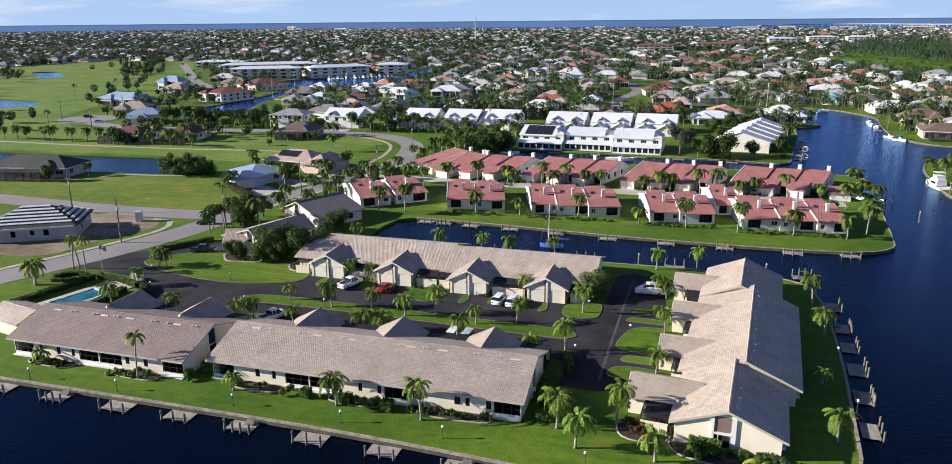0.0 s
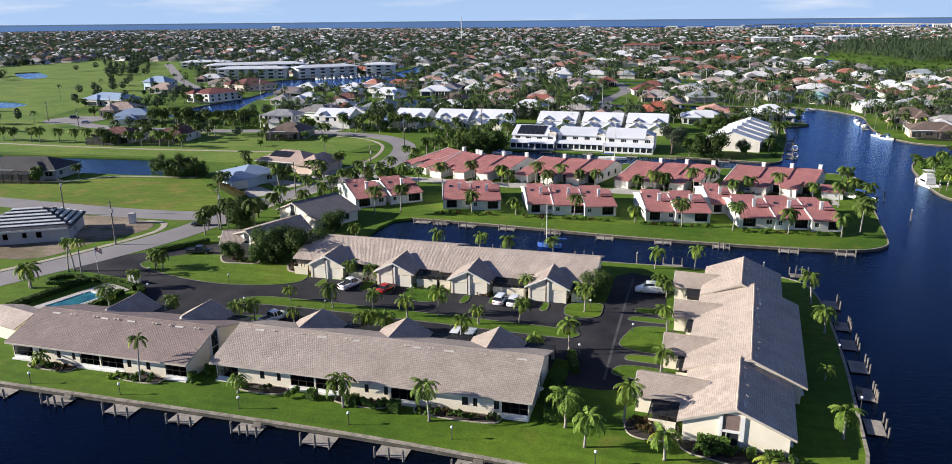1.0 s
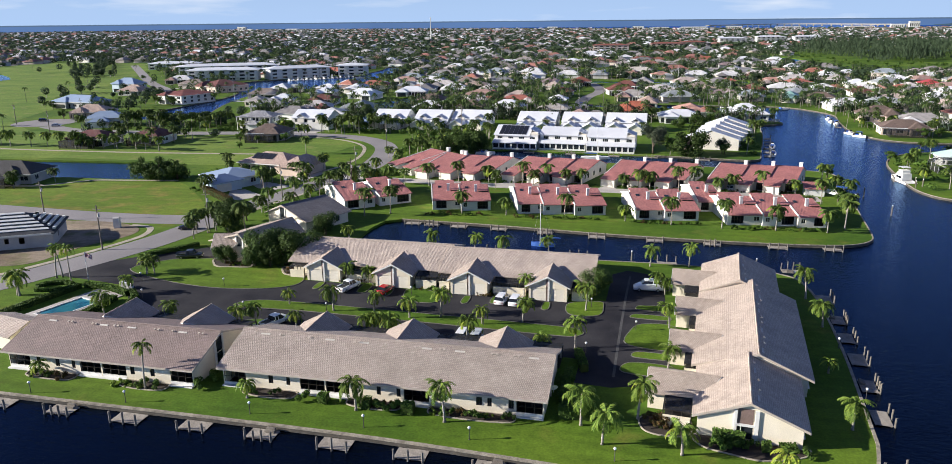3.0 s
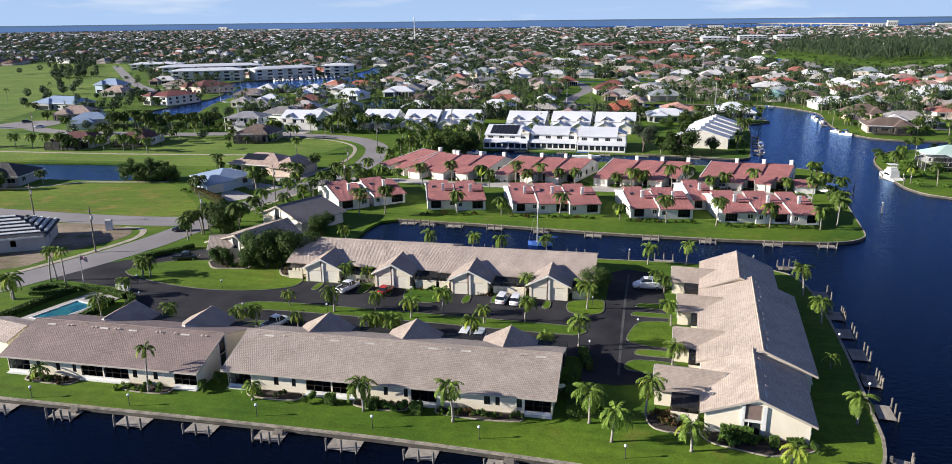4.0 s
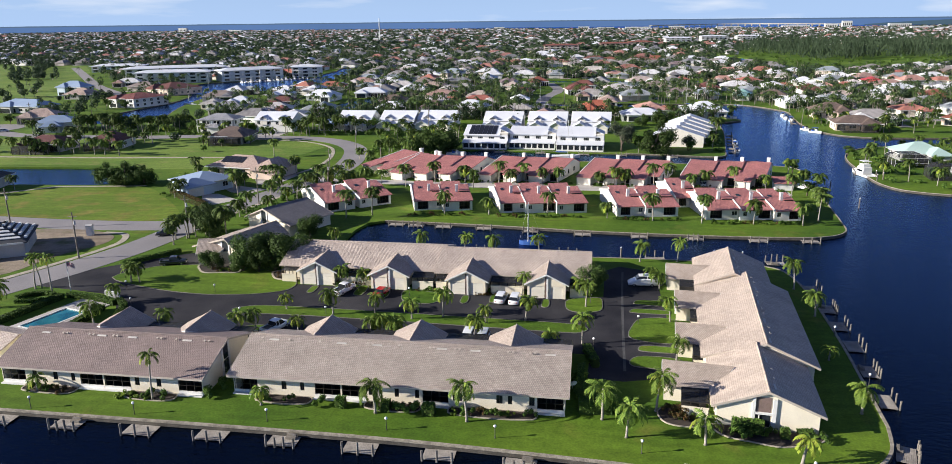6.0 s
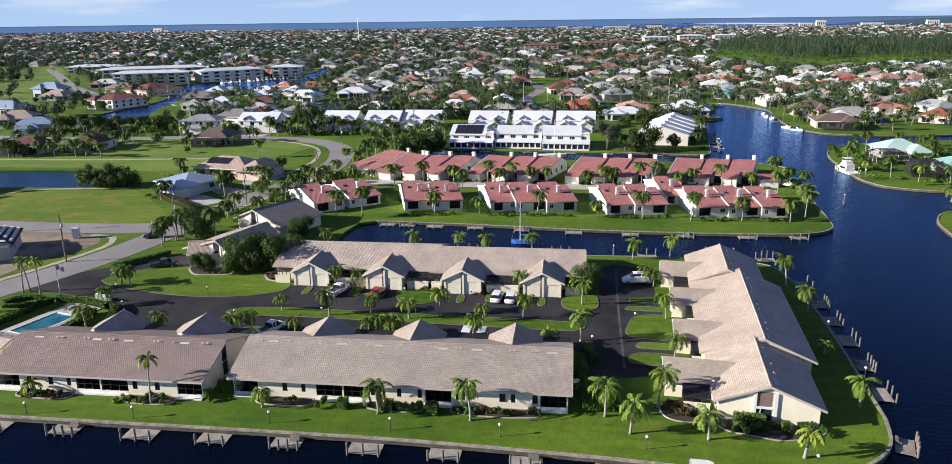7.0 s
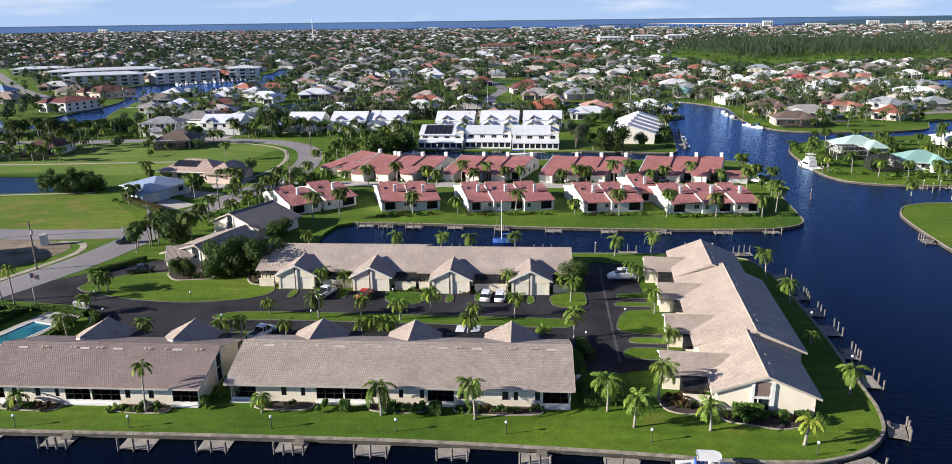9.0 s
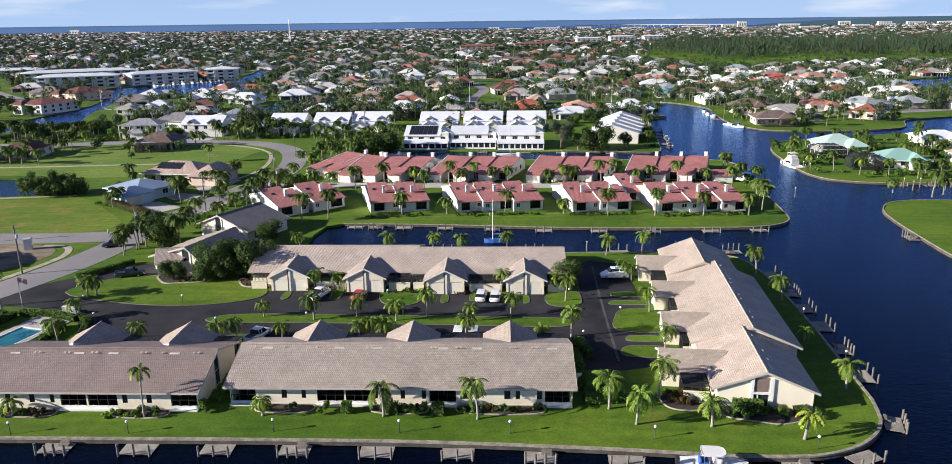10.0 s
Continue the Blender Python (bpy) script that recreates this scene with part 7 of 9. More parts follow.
def hedge(line, width, h, label="clipped dark green hedge on a lawn", mat=None):
    rng = random.Random(int(line[0][0] * 7) + 3)
    ob = thing("hedge", label, "hedge", pose(line[0][0], line[0][1], 0))
    bm = bmesh.new()
    rel = [(x - line[0][0], y - line[0][1]) for x, y in line]
    ribbon(bm, rel, width * 0.85, 0.0, h * 0.92)
    part("core", bm, OAK_LEAF, ob)
    cards = Cards()
    for (x0, y0), (x1, y1) in zip(rel, rel[1:]):
        d = Vector((x1 - x0, y1 - y0))
        n = int(d.length * 110)
        nn = Vector((-d.y, d.x)).normalized()
        for i in range(n):
            t, s, z = rng.random(), rng.uniform(-0.5, 0.5), rng.uniform(0.1, h)
            if rng.random() < 0.5:
                s = math.copysign(0.5, s)
            else:
                z = h
            p = Vector((x0 + d.x * t + nn.x * s * width, y0 + d.y * t + nn.y * s * width, z))
            a = Vector((rng.gauss(0, 1), rng.gauss(0, 1), rng.gauss(0, 0.5))).normalized() * 0.11
            b = a.orthogonal().normalized() * 0.09
            cards.quad(p - a, p - b, p + a, p + b)
    cr = new("leaves", cards.mesh("leaves", mat or SHRUB_LEAF))
    cr.parent = ob
    return ob


hedge([(-84.3, 12.0), (-82.8, 20.0), (-81.4, 26.2)], 1.2, 0.9)
hedge([(-80.8, 26.9), (-75.4, 26.2), (-71.0, 24.6)], 1.0, 0.9)
hedge([(-71.8, 22.6), (-71.6, 18.0), (-72.2, 13.0)], 1.1, 0.9)
hedge([(-88.4, 24.6), (-87.6, 26.6), (-85.4, 27.4), (-83.2, 26.8)], 0.9, 0.6)
hedge([(-87.6, 23.4), (-85.2, 23.8), (-83.6, 25.2)], 0.8, 0.5)
hedge([(-81.4, 43.0), (-78.8, 46.6), (-75.4, 51.6)], 1.0, 0.8)
hedge([(-70.8, 25.4), (-68.4, 23.2), (-66.6, 18.0)], 0.9, 1.0)
hedge([(-105, 99.5), (-98, 92.5), (-88, 84.6)], 1.6, 1.5, "brownish-red flowering hedge beside grass", RUST_LEAF)
hedge([(1.6, 4.2), (1.6, 11.5)], 0.9, 1.2)
hedge([(1.5, 1.3), (3.2, 1.5), (5.1, 1.7)], 1.5, 1.7, "clipped green hedge between palms")
hedge([(-15.8, -1.5), (-14.4, -1.5)], 1.2, 1.3, "clipped green hedge in a bed")
hedge([(-20.6, -1.3), (-19.6, -1.3)], 1.2, 1.2, "clipped green hedge in a bed")
hedge([(-26.0, -1.2), (-24.9, -1.2)], 1.1, 1.2, "clipped green hedge in a bed")
hedge([(17.7, -0.4), (19.2, -0.5), (20.9, -0.7)], 1.1, 1.4, "clipped green hedge under a gable")
hedge([(2.2, 17.0), (3.4, 12.5)], 1.0, 1.2)
hedge([(22.5, -1.2), (23.4, -1.2)], 1.0, 1.0, "clipped green hedge under a gable")
hedge([(24.3, -1.0), (25.9, -0.7)], 0.9, 0.8, "clipped green hedge under a gable")
# planting round the houses: palms past the first few hundred are joined
grove = {"crown": Cards(), "trunk": Cards()}


def grove_palm(ob, x, y, rng, s0, s1):
    """Adds a copy of a palm to the joined groves."""
    s = rng.uniform(s0, s1)
    for inv, w, d in FOOT:
        q = inv @ Vector((x, y, 0))
        if -1.2 < q.x < w + 1.2 and -1.2 < q.y < d + 1.2:
            return
    m = Matrix.Translation((x, y, 0)) @ Matrix.Rotation(rng.uniform(0, 6.28), 4, "Z") @ Matrix.Diagonal((s, s, s, 1))
    for c in ob.children:
        g = grove["trunk" if c.name.startswith("trunk") else "crown"]
        n = len(g.v)
        g.v += [tuple(m @ v.co) for v in c.data.vertices]
        g.f += [tuple(n + k for k in p.vertices) for p in c.data.polygons]


grng = random.Random(15)
roads = [smooth_line(l, 4) for l in (main_road, cross_road)]


def on_road(x, y):
    return any((Vector(p) - Vector((x, y))).length < 5.4 for l in roads for p in l)


for o in [o for o in scene.objects if o.parent is None and o.get("category") in ("house", "condominium") and -340 < o.location.x < 190 and 80 < o.location.y < 300]:
    big = max((c.dimensions.x for c in o.children), default=15)
    for k in range(7 if o.get("category") == "house" else 2):
        a = grng.uniform(0, 6.28)
        ctr = o.matrix_basis @ Vector((big * 0.45, 5.5, 0))
        x, y = ctr.x + (big * 0.62 + 2) * math.cos(a), ctr.y + 11.5 * math.sin(a)
        if wet(x, y) or wet(x + 3, y) or wet(x - 3, y) or on_road(x, y):
            continue
        r = grng.random()
        if r < 0.62:
            grove_palm(grng.choice(mid_palms), x, y, grng, 0.6, 0.95)
        else:
            at_ground(round_tree if r < 0.9 else shrub, x, y, grng, 0.6, 0.95)
for x0, x1, y0, y1, n in ((-72, -44, 146, 214, 14), (-84, -68, 84, 130, 10), (-112, -76, 200, 212, 9), (-58, -30, 156, 170, 6), (40, 54, 172, 240, 6), (-14, 34, 158, 172, 8), (-86, -70, 56, 84, 10), (-112, -92, 196, 206, 4), (-206, -160, 197, 211, 30), (-214, -198, 176, 200, 8), (-184, -154, 164, 176, 8), (-136, -104, 186, 198, 8)):
    for k in range(n):
        x, y = grng.uniform(x0, x1), grng.uniform(y0, y1)
        if wet(x, y) or wet(x + 2, y - 2) or on_road(x, y):
            continue
        grove_palm(mid_palms[1] if y > 140 else grng.choice(mid_palms), x, y, grng, 0.75, 1.1)
for gx, gy, n in ((-38, 83.8, 8), (-18, 85.0, 12), (8, 85.0, 9), (28, 84.2, 12), (-44, 118.6, 12), (-21, 119.0, 12), (4, 119.0, 12), (27, 119.0, 12)):
    for k in range(n):
        at_ground(grng.choice((shrub, shrub, rust_shrub)), gx + k * 1.65 + grng.uniform(-0.5, 0.5), gy + k * 0.12 + grng.uniform(-0.4, 0.6), grng, 0.5, 1.0)
palm_grove = thing("palm_grove", "groves of green palms round the canal houses", "palms", None, "", "stuff")
for nm, mt in (("crown", MID_PALM), ("trunk", TRUNK)):
    o_ = new("grove_" + nm, grove[nm].mesh("grove_" + nm, mt))
    o_.parent = palm_grove
    o_["kind"] = "stuff"
for o in protos:
    for c in list(o.children_recursive) + [o]:
        bpy.data.objects.remove(c)


# ---- docks ----
def make_dock(w, d, posts, seed, label="weathered timber dock on posts by the sea wall", boxes=True, lift=0.75, plain_deck=False):
    """A small timber dock: planked deck on beams, mooring posts on the outer edge, a step at the wall. Wall on y = 0, water towards -y."""
    rng = random.Random(seed)
    ob = thing("dock", label, "dock", None, "docks")
    n = int(d / 0.155)
    for i in range(0 if plain_deck else n):
        bm = bmesh.new()
        y = -0.1 - i * 0.155
        box(bm, 0, w, y - 0.142, y, -0.42 + rng.uniform(0, 0.008), -0.38 + rng.uniform(0, 0.01))
        part("plank", bm, WOOD, ob)
    if plain_deck:
        bm = bmesh.new()
        box(bm, 0, w, -0.1 - n * 0.155, -0.1, -0.42, -0.375)
        part("deck", bm, WOOD, ob)
    for y in (-0.25, -d + 0.2):
        bm = bmesh.new()
        box(bm, 0.05, w - 0.05, y - 0.06, y + 0.06, -0.62, -0.43)
        part("beam", bm, POST, ob)
    for i in range(posts):
        x = 0.1 + (w - 0.2) * i / (posts - 1)
        bm = bmesh.new()
        a, b = rng.uniform(-0.05, 0.05), rng.uniform(-0.05, 0.05)
        tube(bm, [(x, -d - 0.12, -2.6), (x + a, -d - 0.12 + b, lift + rng.uniform(-0.1, 0.25))], [0.13, 0.12], 8)
        part("post", bm, POST, ob, "grey timber mooring post")
    if boxes:
        bm = bmesh.new()
        x = w * rng.uniform(0.35, 0.55)
        box(bm, x, x + 1.1, -0.75, -0.15, -0.375, -0.12)
        box(bm, x + 0.05, x + 1.05, -0.42, -0.15, -0.12, 0.05)
        part("step", bm, POST, ob, "dark timber step")
    return ob


docks = [make_dock(3.3, 2.0, 3, 1, boxes=False), make_dock(3.2, 2.0, 4, 2), make_dock(3.5, 2.1, 3, 3, boxes=False)]
far_docks = [make_dock(3.3, 2.0, 3, 4, boxes=False, plain_deck=True), make_dock(3.2, 2.0, 4, 5, plain_deck=True), make_dock(3.5, 2.1, 3, 6, boxes=False, plain_deck=True)]
drng = random.Random(3)
for i, x in enumerate((-65.6, -57.1, -48.4, -40.0, -31.8, -23.4, -14.9, -6.4, 2.0, 10.0, 19.0)):
    y = float(np.interp(x + 2, [p[0] for p in near_shore], [p[1] for p in near_shore])) - 0.28
    rz = -3.0 if x > -8 and x < 18 else 0
    copy_thing(docks[i % 3], pose(x + 0.8, y, 0, 0, 0, rz))
copy_thing(docks[0], pose(26.4, -8.6, 0, 0, 0, 24))
copy_thing(docks[1], pose(33.0, -3.4, 0, 0, 0, 71))
for i, y in enumerate((7.4, 15.2, 22.6, 29.6, 36.2, 44.6)):
    x = float(np.interp(y + 2, [p[1] for p in east_shore], [p[0] for p in east_shore])) + 0.3
    copy_thing(docks[i % 3], pose(x, y, 0, 0, 0, 87))
for i, x in enumerate((-41.0, -36.5, -30.6, -21.6, -11.6, -1.0, 10.5, 21.5, 33.5, 43.6)):
    y = float(np.interp(x + 2, [p[0] for p in pen_shore[:7]], [p[1] for p in pen_shore[:7]])) - 0.25
    copy_thing(far_docks[i % 3], pose(x, y, 0, 0, 0, 0))
for x in (-20, -4, 12, 24, 33):
    copy_thing(far_docks[drng.randrange(3)], pose(x + 4, 58.5, 0, 0, 0, 180))
for x in (-30, -16, -2, 10, 26):
    y = float(np.interp(x, [-46, -34, 19, 40], [170.5, 172, 168.4, 165.6])) - 0.3
    copy_thing(far_docks[drng.randrange(3)], pose(x, y, 0, 0, 0, -4))
for x, y, r in ((46.1, 175, 82), (46.9, 182, 82), (47.9, 189.5, 82), (49.0, 197, 82), (50.0, 204, 82), (51.1, 211.5, 82), (85.3, 250, -94), (86.9, 266, -94), (85.9, 232, -86), (77.6, 146, -98), (93, 117.4, 2), (101, 117.0, 2), (74.2, 70, -92)):
    copy_thing(far_docks[drng.randrange(3)], pose(x, y, 0, 0, 0, r))
for o in docks + far_docks:
    for c in list(o.children_recursive) + [o]:
        bpy.data.objects.remove(c)


# ---- lamps, poles and flag ----
GLOBE = plain("white_globe", (0.85, 0.85, 0.84), (0.8, 0.8, 0.79), 0.3, 1, 4, 0.04, bump=0)
POLE_D = plain("dark_pole", (0.07, 0.065, 0.06), (0.05, 0.045, 0.04), 0.6, 1, 6, 0.2)
lamp0 = thing("garden_lamp", "white globe lamp on a short dark post", "lamp", None, "globe lamps on the lawns")
bm = bmesh.new()
tube(bm, [(0, 0, 0), (0, 0, 0.05), (0, 0, 0.06), (0, 0, 1.25)], [0.09, 0.09, 0.045, 0.04], 8)
part("post", bm, POLE_D, lamp0)
bm = bmesh.new()
tube(bm, [(0, 0, 1.22), (0, 0, 1.28)], [0.08, 0.08], 8)
part("collar", bm, POLE_D, lamp0)
bm = bmesh.new()
bmesh.ops.create_icosphere(bm, subdivisions=2, radius=0.17, matrix=Matrix.Translation((0, 0, 1.43)))
part("globe", bm, GLOBE, lamp0, "white glass globe", True)
for x, y in ((-60.8, -6.4), (-48.1, -6.0), (-32.5, -5.4), (-18.9, -5.4), (-7.1, -5.4), (8.0, -6.2), (24.1, -7.9), (-26.0, 34.0), (-57.9, 31.6), (-68.0, 24.2), (-49.2, 22.6), (-12.1, 24.5), (-36.5, 24.6), (9.4, 26.9), (3.1, 18.3), (35.6, 12.2), (35.8, 26.5), (34.8, 53.6), (2.6, 34.6), (-73.5, 31.4)):
    copy_thing(lamp0, pose(x, y, 0.0))
for c in list(lamp0.children_recursive) + [lamp0]:
    bpy.data.objects.remove(c)


def utility_pole(x, y, h=9.5, arm=True):
    ob = thing("utility_pole", "tall weathered timber utility pole", "utility pole", pose(x, y, 0), "utility poles")
    bm = bmesh.new()
    tube(bm, [(0, 0, 0), (0, 0, h)], [0.16, 0.11], 8)
    part("pole", bm, POST, ob)
    if arm:
        bm = bmesh.new()
        box(bm, -0.9, 0.9, -0.05, 0.05, h - 0.9, h - 0.78)
        part("cross_arm", bm, POST, ob)
        bm = bmesh.new()
        tube(bm, [(0.25, 0, h - 2.4), (0.25, 0, h - 1.6)], [0.2, 0.2], 8)
        part("transformer", bm, GREY_WALL, ob)
    return ob


for x, y in ((-121, 62.6), (-92.5, 45.5), (-78.8, 60.8), (-77.0, 90.0), (-69.0, 118.5), (-63.0, 100.5), (-75.4, 162.0), (-223, 178), (-259, 199), (-230, 205), (-60, 205), (-40, 240), (52, 280), (-12, 300), (60, 330)):
    utility_pole(x, y, 9.0 if y < 200 else 11)
post = thing("marker_post", "short blue-grey post at a street corner", "post", pose(-90.4, 71.2, 0))
bm = bmesh.new()
tube(bm, [(0, 0, 0), (0, 0, 0.7), (0, 0, 0.72), (0, 0, 0.95)], [0.13, 0.13, 0.18, 0.1], 8)
part("shaft", bm, GREY_WALL, post)
flag = thing("flagpole", "pale flagpole with a small limp flag", "flagpole", pose(-81.6, 28.6, 0))
bm = bmesh.new()
tube(bm, [(0, 0, 0), (0, 0, 5.6)], [0.06, 0.04], 8)
part("pole", bm, WHITE, flag)
bm = bmesh.new()
prev = None
for k in range(7):
    t = k / 6
    cur = [bm.verts.new((0.05 + t * 1.3, 0.1 * math.sin(t * 7), z - 0.35 * t * t)) for z in (5.4, 4.6)]
    cur += [bm.verts.new(v.co + Vector((0, 0.02, 0))) for v in cur]
    if prev:
        bm.faces.new((prev[0], cur[0], cur[1], prev[1]))
        bm.faces.new((prev[2], prev[3], cur[3], cur[2]))
    prev = cur
part("flag", bm, plain("flag_cloth", (0.30, 0.07, 0.09), (0.55, 0.5, 0.5), 0.8, 2.5, 8, 0.1), flag, "reddish striped flag")
for x, y in ((-74.6, 28.0), (-73.5, 27.6), (-72.5, 27.3)):
    ob = thing("utility_box", "pale metal utility cabinet on a pad", "cabinet", pose(x, y, 0, 0, 0, 10))
    bm = bmesh.new()
    box(bm, -0.36, 0.36, -0.3, 0.3, 0.08, 1.0)
    part("cabinet", bm, WHITE, ob)
    bm = bmesh.new()
    box(bm, -0.55, 0.55, -0.45, 0.45, 0, 0.08)
    part("pad", bm, CONCRETE, ob)
for x, y, z in ((0.75, 2.4, 3.0), (30.4, 38.0, 2.5)):
    ob = thing("satellite_dish", "white satellite dish on a roof edge", "dish", pose(x, y, z, 0, 0, 200))
    bm = bmesh.new()
    rings = []
    for k in range(4):
        r = 0.12 * (k + 1)
        rings.append([bm.verts.new((r * math.cos(a), 0.5 * r * r, r * math.sin(a))) for a in (2 * math.pi * j / 12 for j in range(12))])
    bm.faces.new(rings[0])
    for r0, r1 in zip(rings, rings[1:]):
        for j in range(12):
            bm.faces.new((r0[j], r0[(j + 1) % 12], r1[(j + 1) % 12], r1[j]))
    bm.transform(Matrix.Rotation(radians(-30), 4, "X"))
    part("bowl", bm, WHITE, ob)
    bm = bmesh.new()
    tube(bm, [(0, -0.05, -0.75), (0, -0.02, 0)], [0.03, 0.03], 6)
    part("arm", bm, GREY_WALL, ob)

# ---- vehicles ----
TYRE = plain("tyre_rubber", (0.02, 0.02, 0.02), (0.03, 0.03, 0.03), 0.9, 2, 10, 0.2)
RIM = plain("alloy_rim", (0.5, 0.5, 0.52), (0.42, 0.42, 0.44), 0.3, 2, 10, 0.1, metal=0.8)
CAR_GLASS = plain("car_glass", (0.015, 0.018, 0.02), (0.02, 0.022, 0.025), 0.06, 1, 3, 0.1, bump=0)
LAMP_R = plain("tail_lamp", (0.35, 0.02, 0.02), (0.3, 0.02, 0.02), 0.2, 1, 3, 0.1, bump=0)
LAMP_W = plain("head_lamp", (0.75, 0.75, 0.72), (0.7, 0.7, 0.68), 0.15, 1, 3, 0.1, bump=0)


def car_paint(name, c):
    m = plain(name, c, tuple(v * 0.94 for v in c), 0.25, 0.8, 6, 0.03, bump=0)
    m.node_tree.nodes["Principled BSDF"].inputs["Coat Weight"].default_value = 0.6
    return m


def loft(bm, sections):
    """Skins closed cross-sections of equal point count along x."""
    rings = [[bm.verts.new(p) for p in s] for s in sections]
    n = len(rings[0])
    for r0, r1 in zip(rings, rings[1:]):
        for i in range(n):
            bm.faces.new((r0[i], r0[(i + 1) % n], r1[(i + 1) % n], r1[i]))
    bm.faces.new(rings[0][::-1])
    bm.faces.new(rings[-1])


def vehicle(kind, paint, m, label, category):
    m = m @ Matrix.Diagonal((0.84, 0.86, 0.86, 1))
    name = {"pickup": "pickup_truck", "sedan": "car", "suv": "car", "van": "van"}[kind]
    ob = thing(name, label, category, m, "parked vehicles")
    L, W, belt, top = {"pickup": (5.6, 1.95, 1.05, 1.85), "sedan": (4.7, 1.82, 0.92, 1.45), "suv": (4.7, 1.88, 1.02, 1.7), "van": (5.6, 2.05, 1.52, 2.15)}[kind]
    hw = W / 2
    prof = {
        "pickup": [(-L / 2, 0.95), (-L / 2 + 0.1, 1.05), (-0.55, 1.05), (0.6, 1.02), (1.35, 1.08), (2.5, 0.98), (L / 2, 0.78)],
        "sedan": [(-L / 2, 0.75), (-L / 2 + 0.15, 0.95), (-1.3, 0.98), (0.4, 0.93), (1.2, 0.93), (2.1, 0.78), (L / 2, 0.62)],
        "suv": [(-L / 2, 0.85), (-L / 2 + 0.12, 1.02), (-1.3, 1.04), (0.4, 1.02), (1.2, 1.02), (2.1, 0.9), (L / 2, 0.7)],
        "van": [(-L / 2, 1.4), (-L / 2 + 0.12, 1.58), (-1.3, 1.6), (0.8, 1.58), (1.55, 1.3), (2.35, 1.0), (L / 2, 0.72)],
    }[kind]
    bm = bmesh.new()
    secs = []
    for i, (x, z) in enumerate(prof):
        s = hw * (0.86 if i in (0, len(prof) - 1) else 0.97 if i in (1, len(prof) - 2) else 1.0)
        secs.append([(x, -s * 0.92, 0.28), (x, -s, 0.5), (x, -s, z - 0.18), (x, -s * 0.93, z), (x, s * 0.93, z), (x, s, z - 0.18), (x, s, 0.5), (x, s * 0.92, 0.28)])
    loft(bm, secs)
    bmesh.ops.bevel(bm, geom=[e for e in bm.edges if e.calc_length() > 0.3], offset=0.035, segments=1, affect="EDGES")
    part("body", bm, paint, ob, "", True)
    c0, c1, c2, c3 = {"pickup": (-0.75, -0.55, 0.75, 1.55), "sedan": (-1.85, -1.05, 0.45, 1.25), "suv": (-2.2, -1.95, 0.55, 1.3), "van": (-2.68, -2.35, 0.7, 1.35)}[kind]
    bm = bmesh.new()
    s0, s1 = hw * 0.93, hw * 0.76
    loft(bm, [[(c0, -s0, belt - 0.05), (c0, s0, belt - 0.05), (c0 + 0.01, s0, belt - 0.02), (c0 + 0.01, -s0, belt - 0.02)],
              [(c1, -s0, belt - 0.05), (c1, s0, belt - 0.05), (c1, s1, top - 0.06), (c1, -s1, top - 0.06)],
              [(c2, -s0, belt - 0.05), (c2, s0, belt - 0.05), (c2, s1, top - 0.06), (c2, -s1, top - 0.06)],
              [(c3, -s0, belt - 0.05), (c3, s0, belt - 0.05), (c3 - 0.01, s0, belt - 0.02), (c3 - 0.01, -s0, belt - 0.02)]])
    part("glazing", bm, CAR_GLASS, ob, "dark tinted glass")
    bm = bmesh.new()
    loft(bm, [[(c1 - 0.08, -s1 * 1.02, top - 0.09), (c1 - 0.08, s1 * 1.02, top - 0.09), (c1 - 0.05, s1 * 0.9, top - 0.02), (c1 - 0.05, -s1 * 0.9, top - 0.02)],
              [((c1 + c2) / 2, -s1 * 1.03, top - 0.07), ((c1 + c2) / 2, s1 * 1.03, top - 0.07), ((c1 + c2) / 2, s1 * 0.9, top + 0.02), ((c1 + c2) / 2, -s1 * 0.9, top + 0.02)],
              [(c2 + 0.08, -s1 * 1.02, top - 0.09), (c2 + 0.08, s1 * 1.02, top - 0.09), (c2 + 0.04, s1 * 0.9, top - 0.02), (c2 + 0.04, -s1 * 0.9, top - 0.02)]])
    for s in (-1, 1):
        for x in (c1 + 0.02, (c1 + c2) / 2):
            q = [(x - 0.06, s * (s0 + 0.01), belt - 0.04), (x + 0.06, s * (s0 + 0.01), belt - 0.04), (x + 0.06, s * (s1 + 0.012), top - 0.08), (x - 0.06, s * (s1 + 0.012), top - 0.08)]
            a = [bm.verts.new(p) for p in q]
            b = [bm.verts.new((p[0], p[1] - s * 0.04, p[2])) for p in q]
            bm.faces.new(a), bm.faces.new(b[::-1])
            for i in range(4):
                bm.faces.new((a[i], a[(i + 1) % 4], b[(i + 1) % 4], b[i]))
    part("roof", bm, paint, ob)
    if kind == "pickup":
        bm = bmesh.new()
        box(bm, -L / 2 + 0.15, -0.8, -hw * 0.8, hw * 0.8, 1.052, 1.066)
        part("cargo_bed", bm, DARK, ob, "dark open cargo bed")
        for a, b, c, d in ((-L / 2 + 0.05, -0.78, -hw * 0.96, -hw * 0.8), (-L / 2 + 0.05, -0.78, hw * 0.8, hw * 0.96), (-L / 2 + 0.02, -L / 2 + 0.14, -hw * 0.8, hw * 0.8)):
            bm = bmesh.new()
            box(bm, a, b, c, d, 1.03, 1.2)
            part("bed_side", bm, paint, ob)
    wx = (-L * 0.31, L * 0.31)
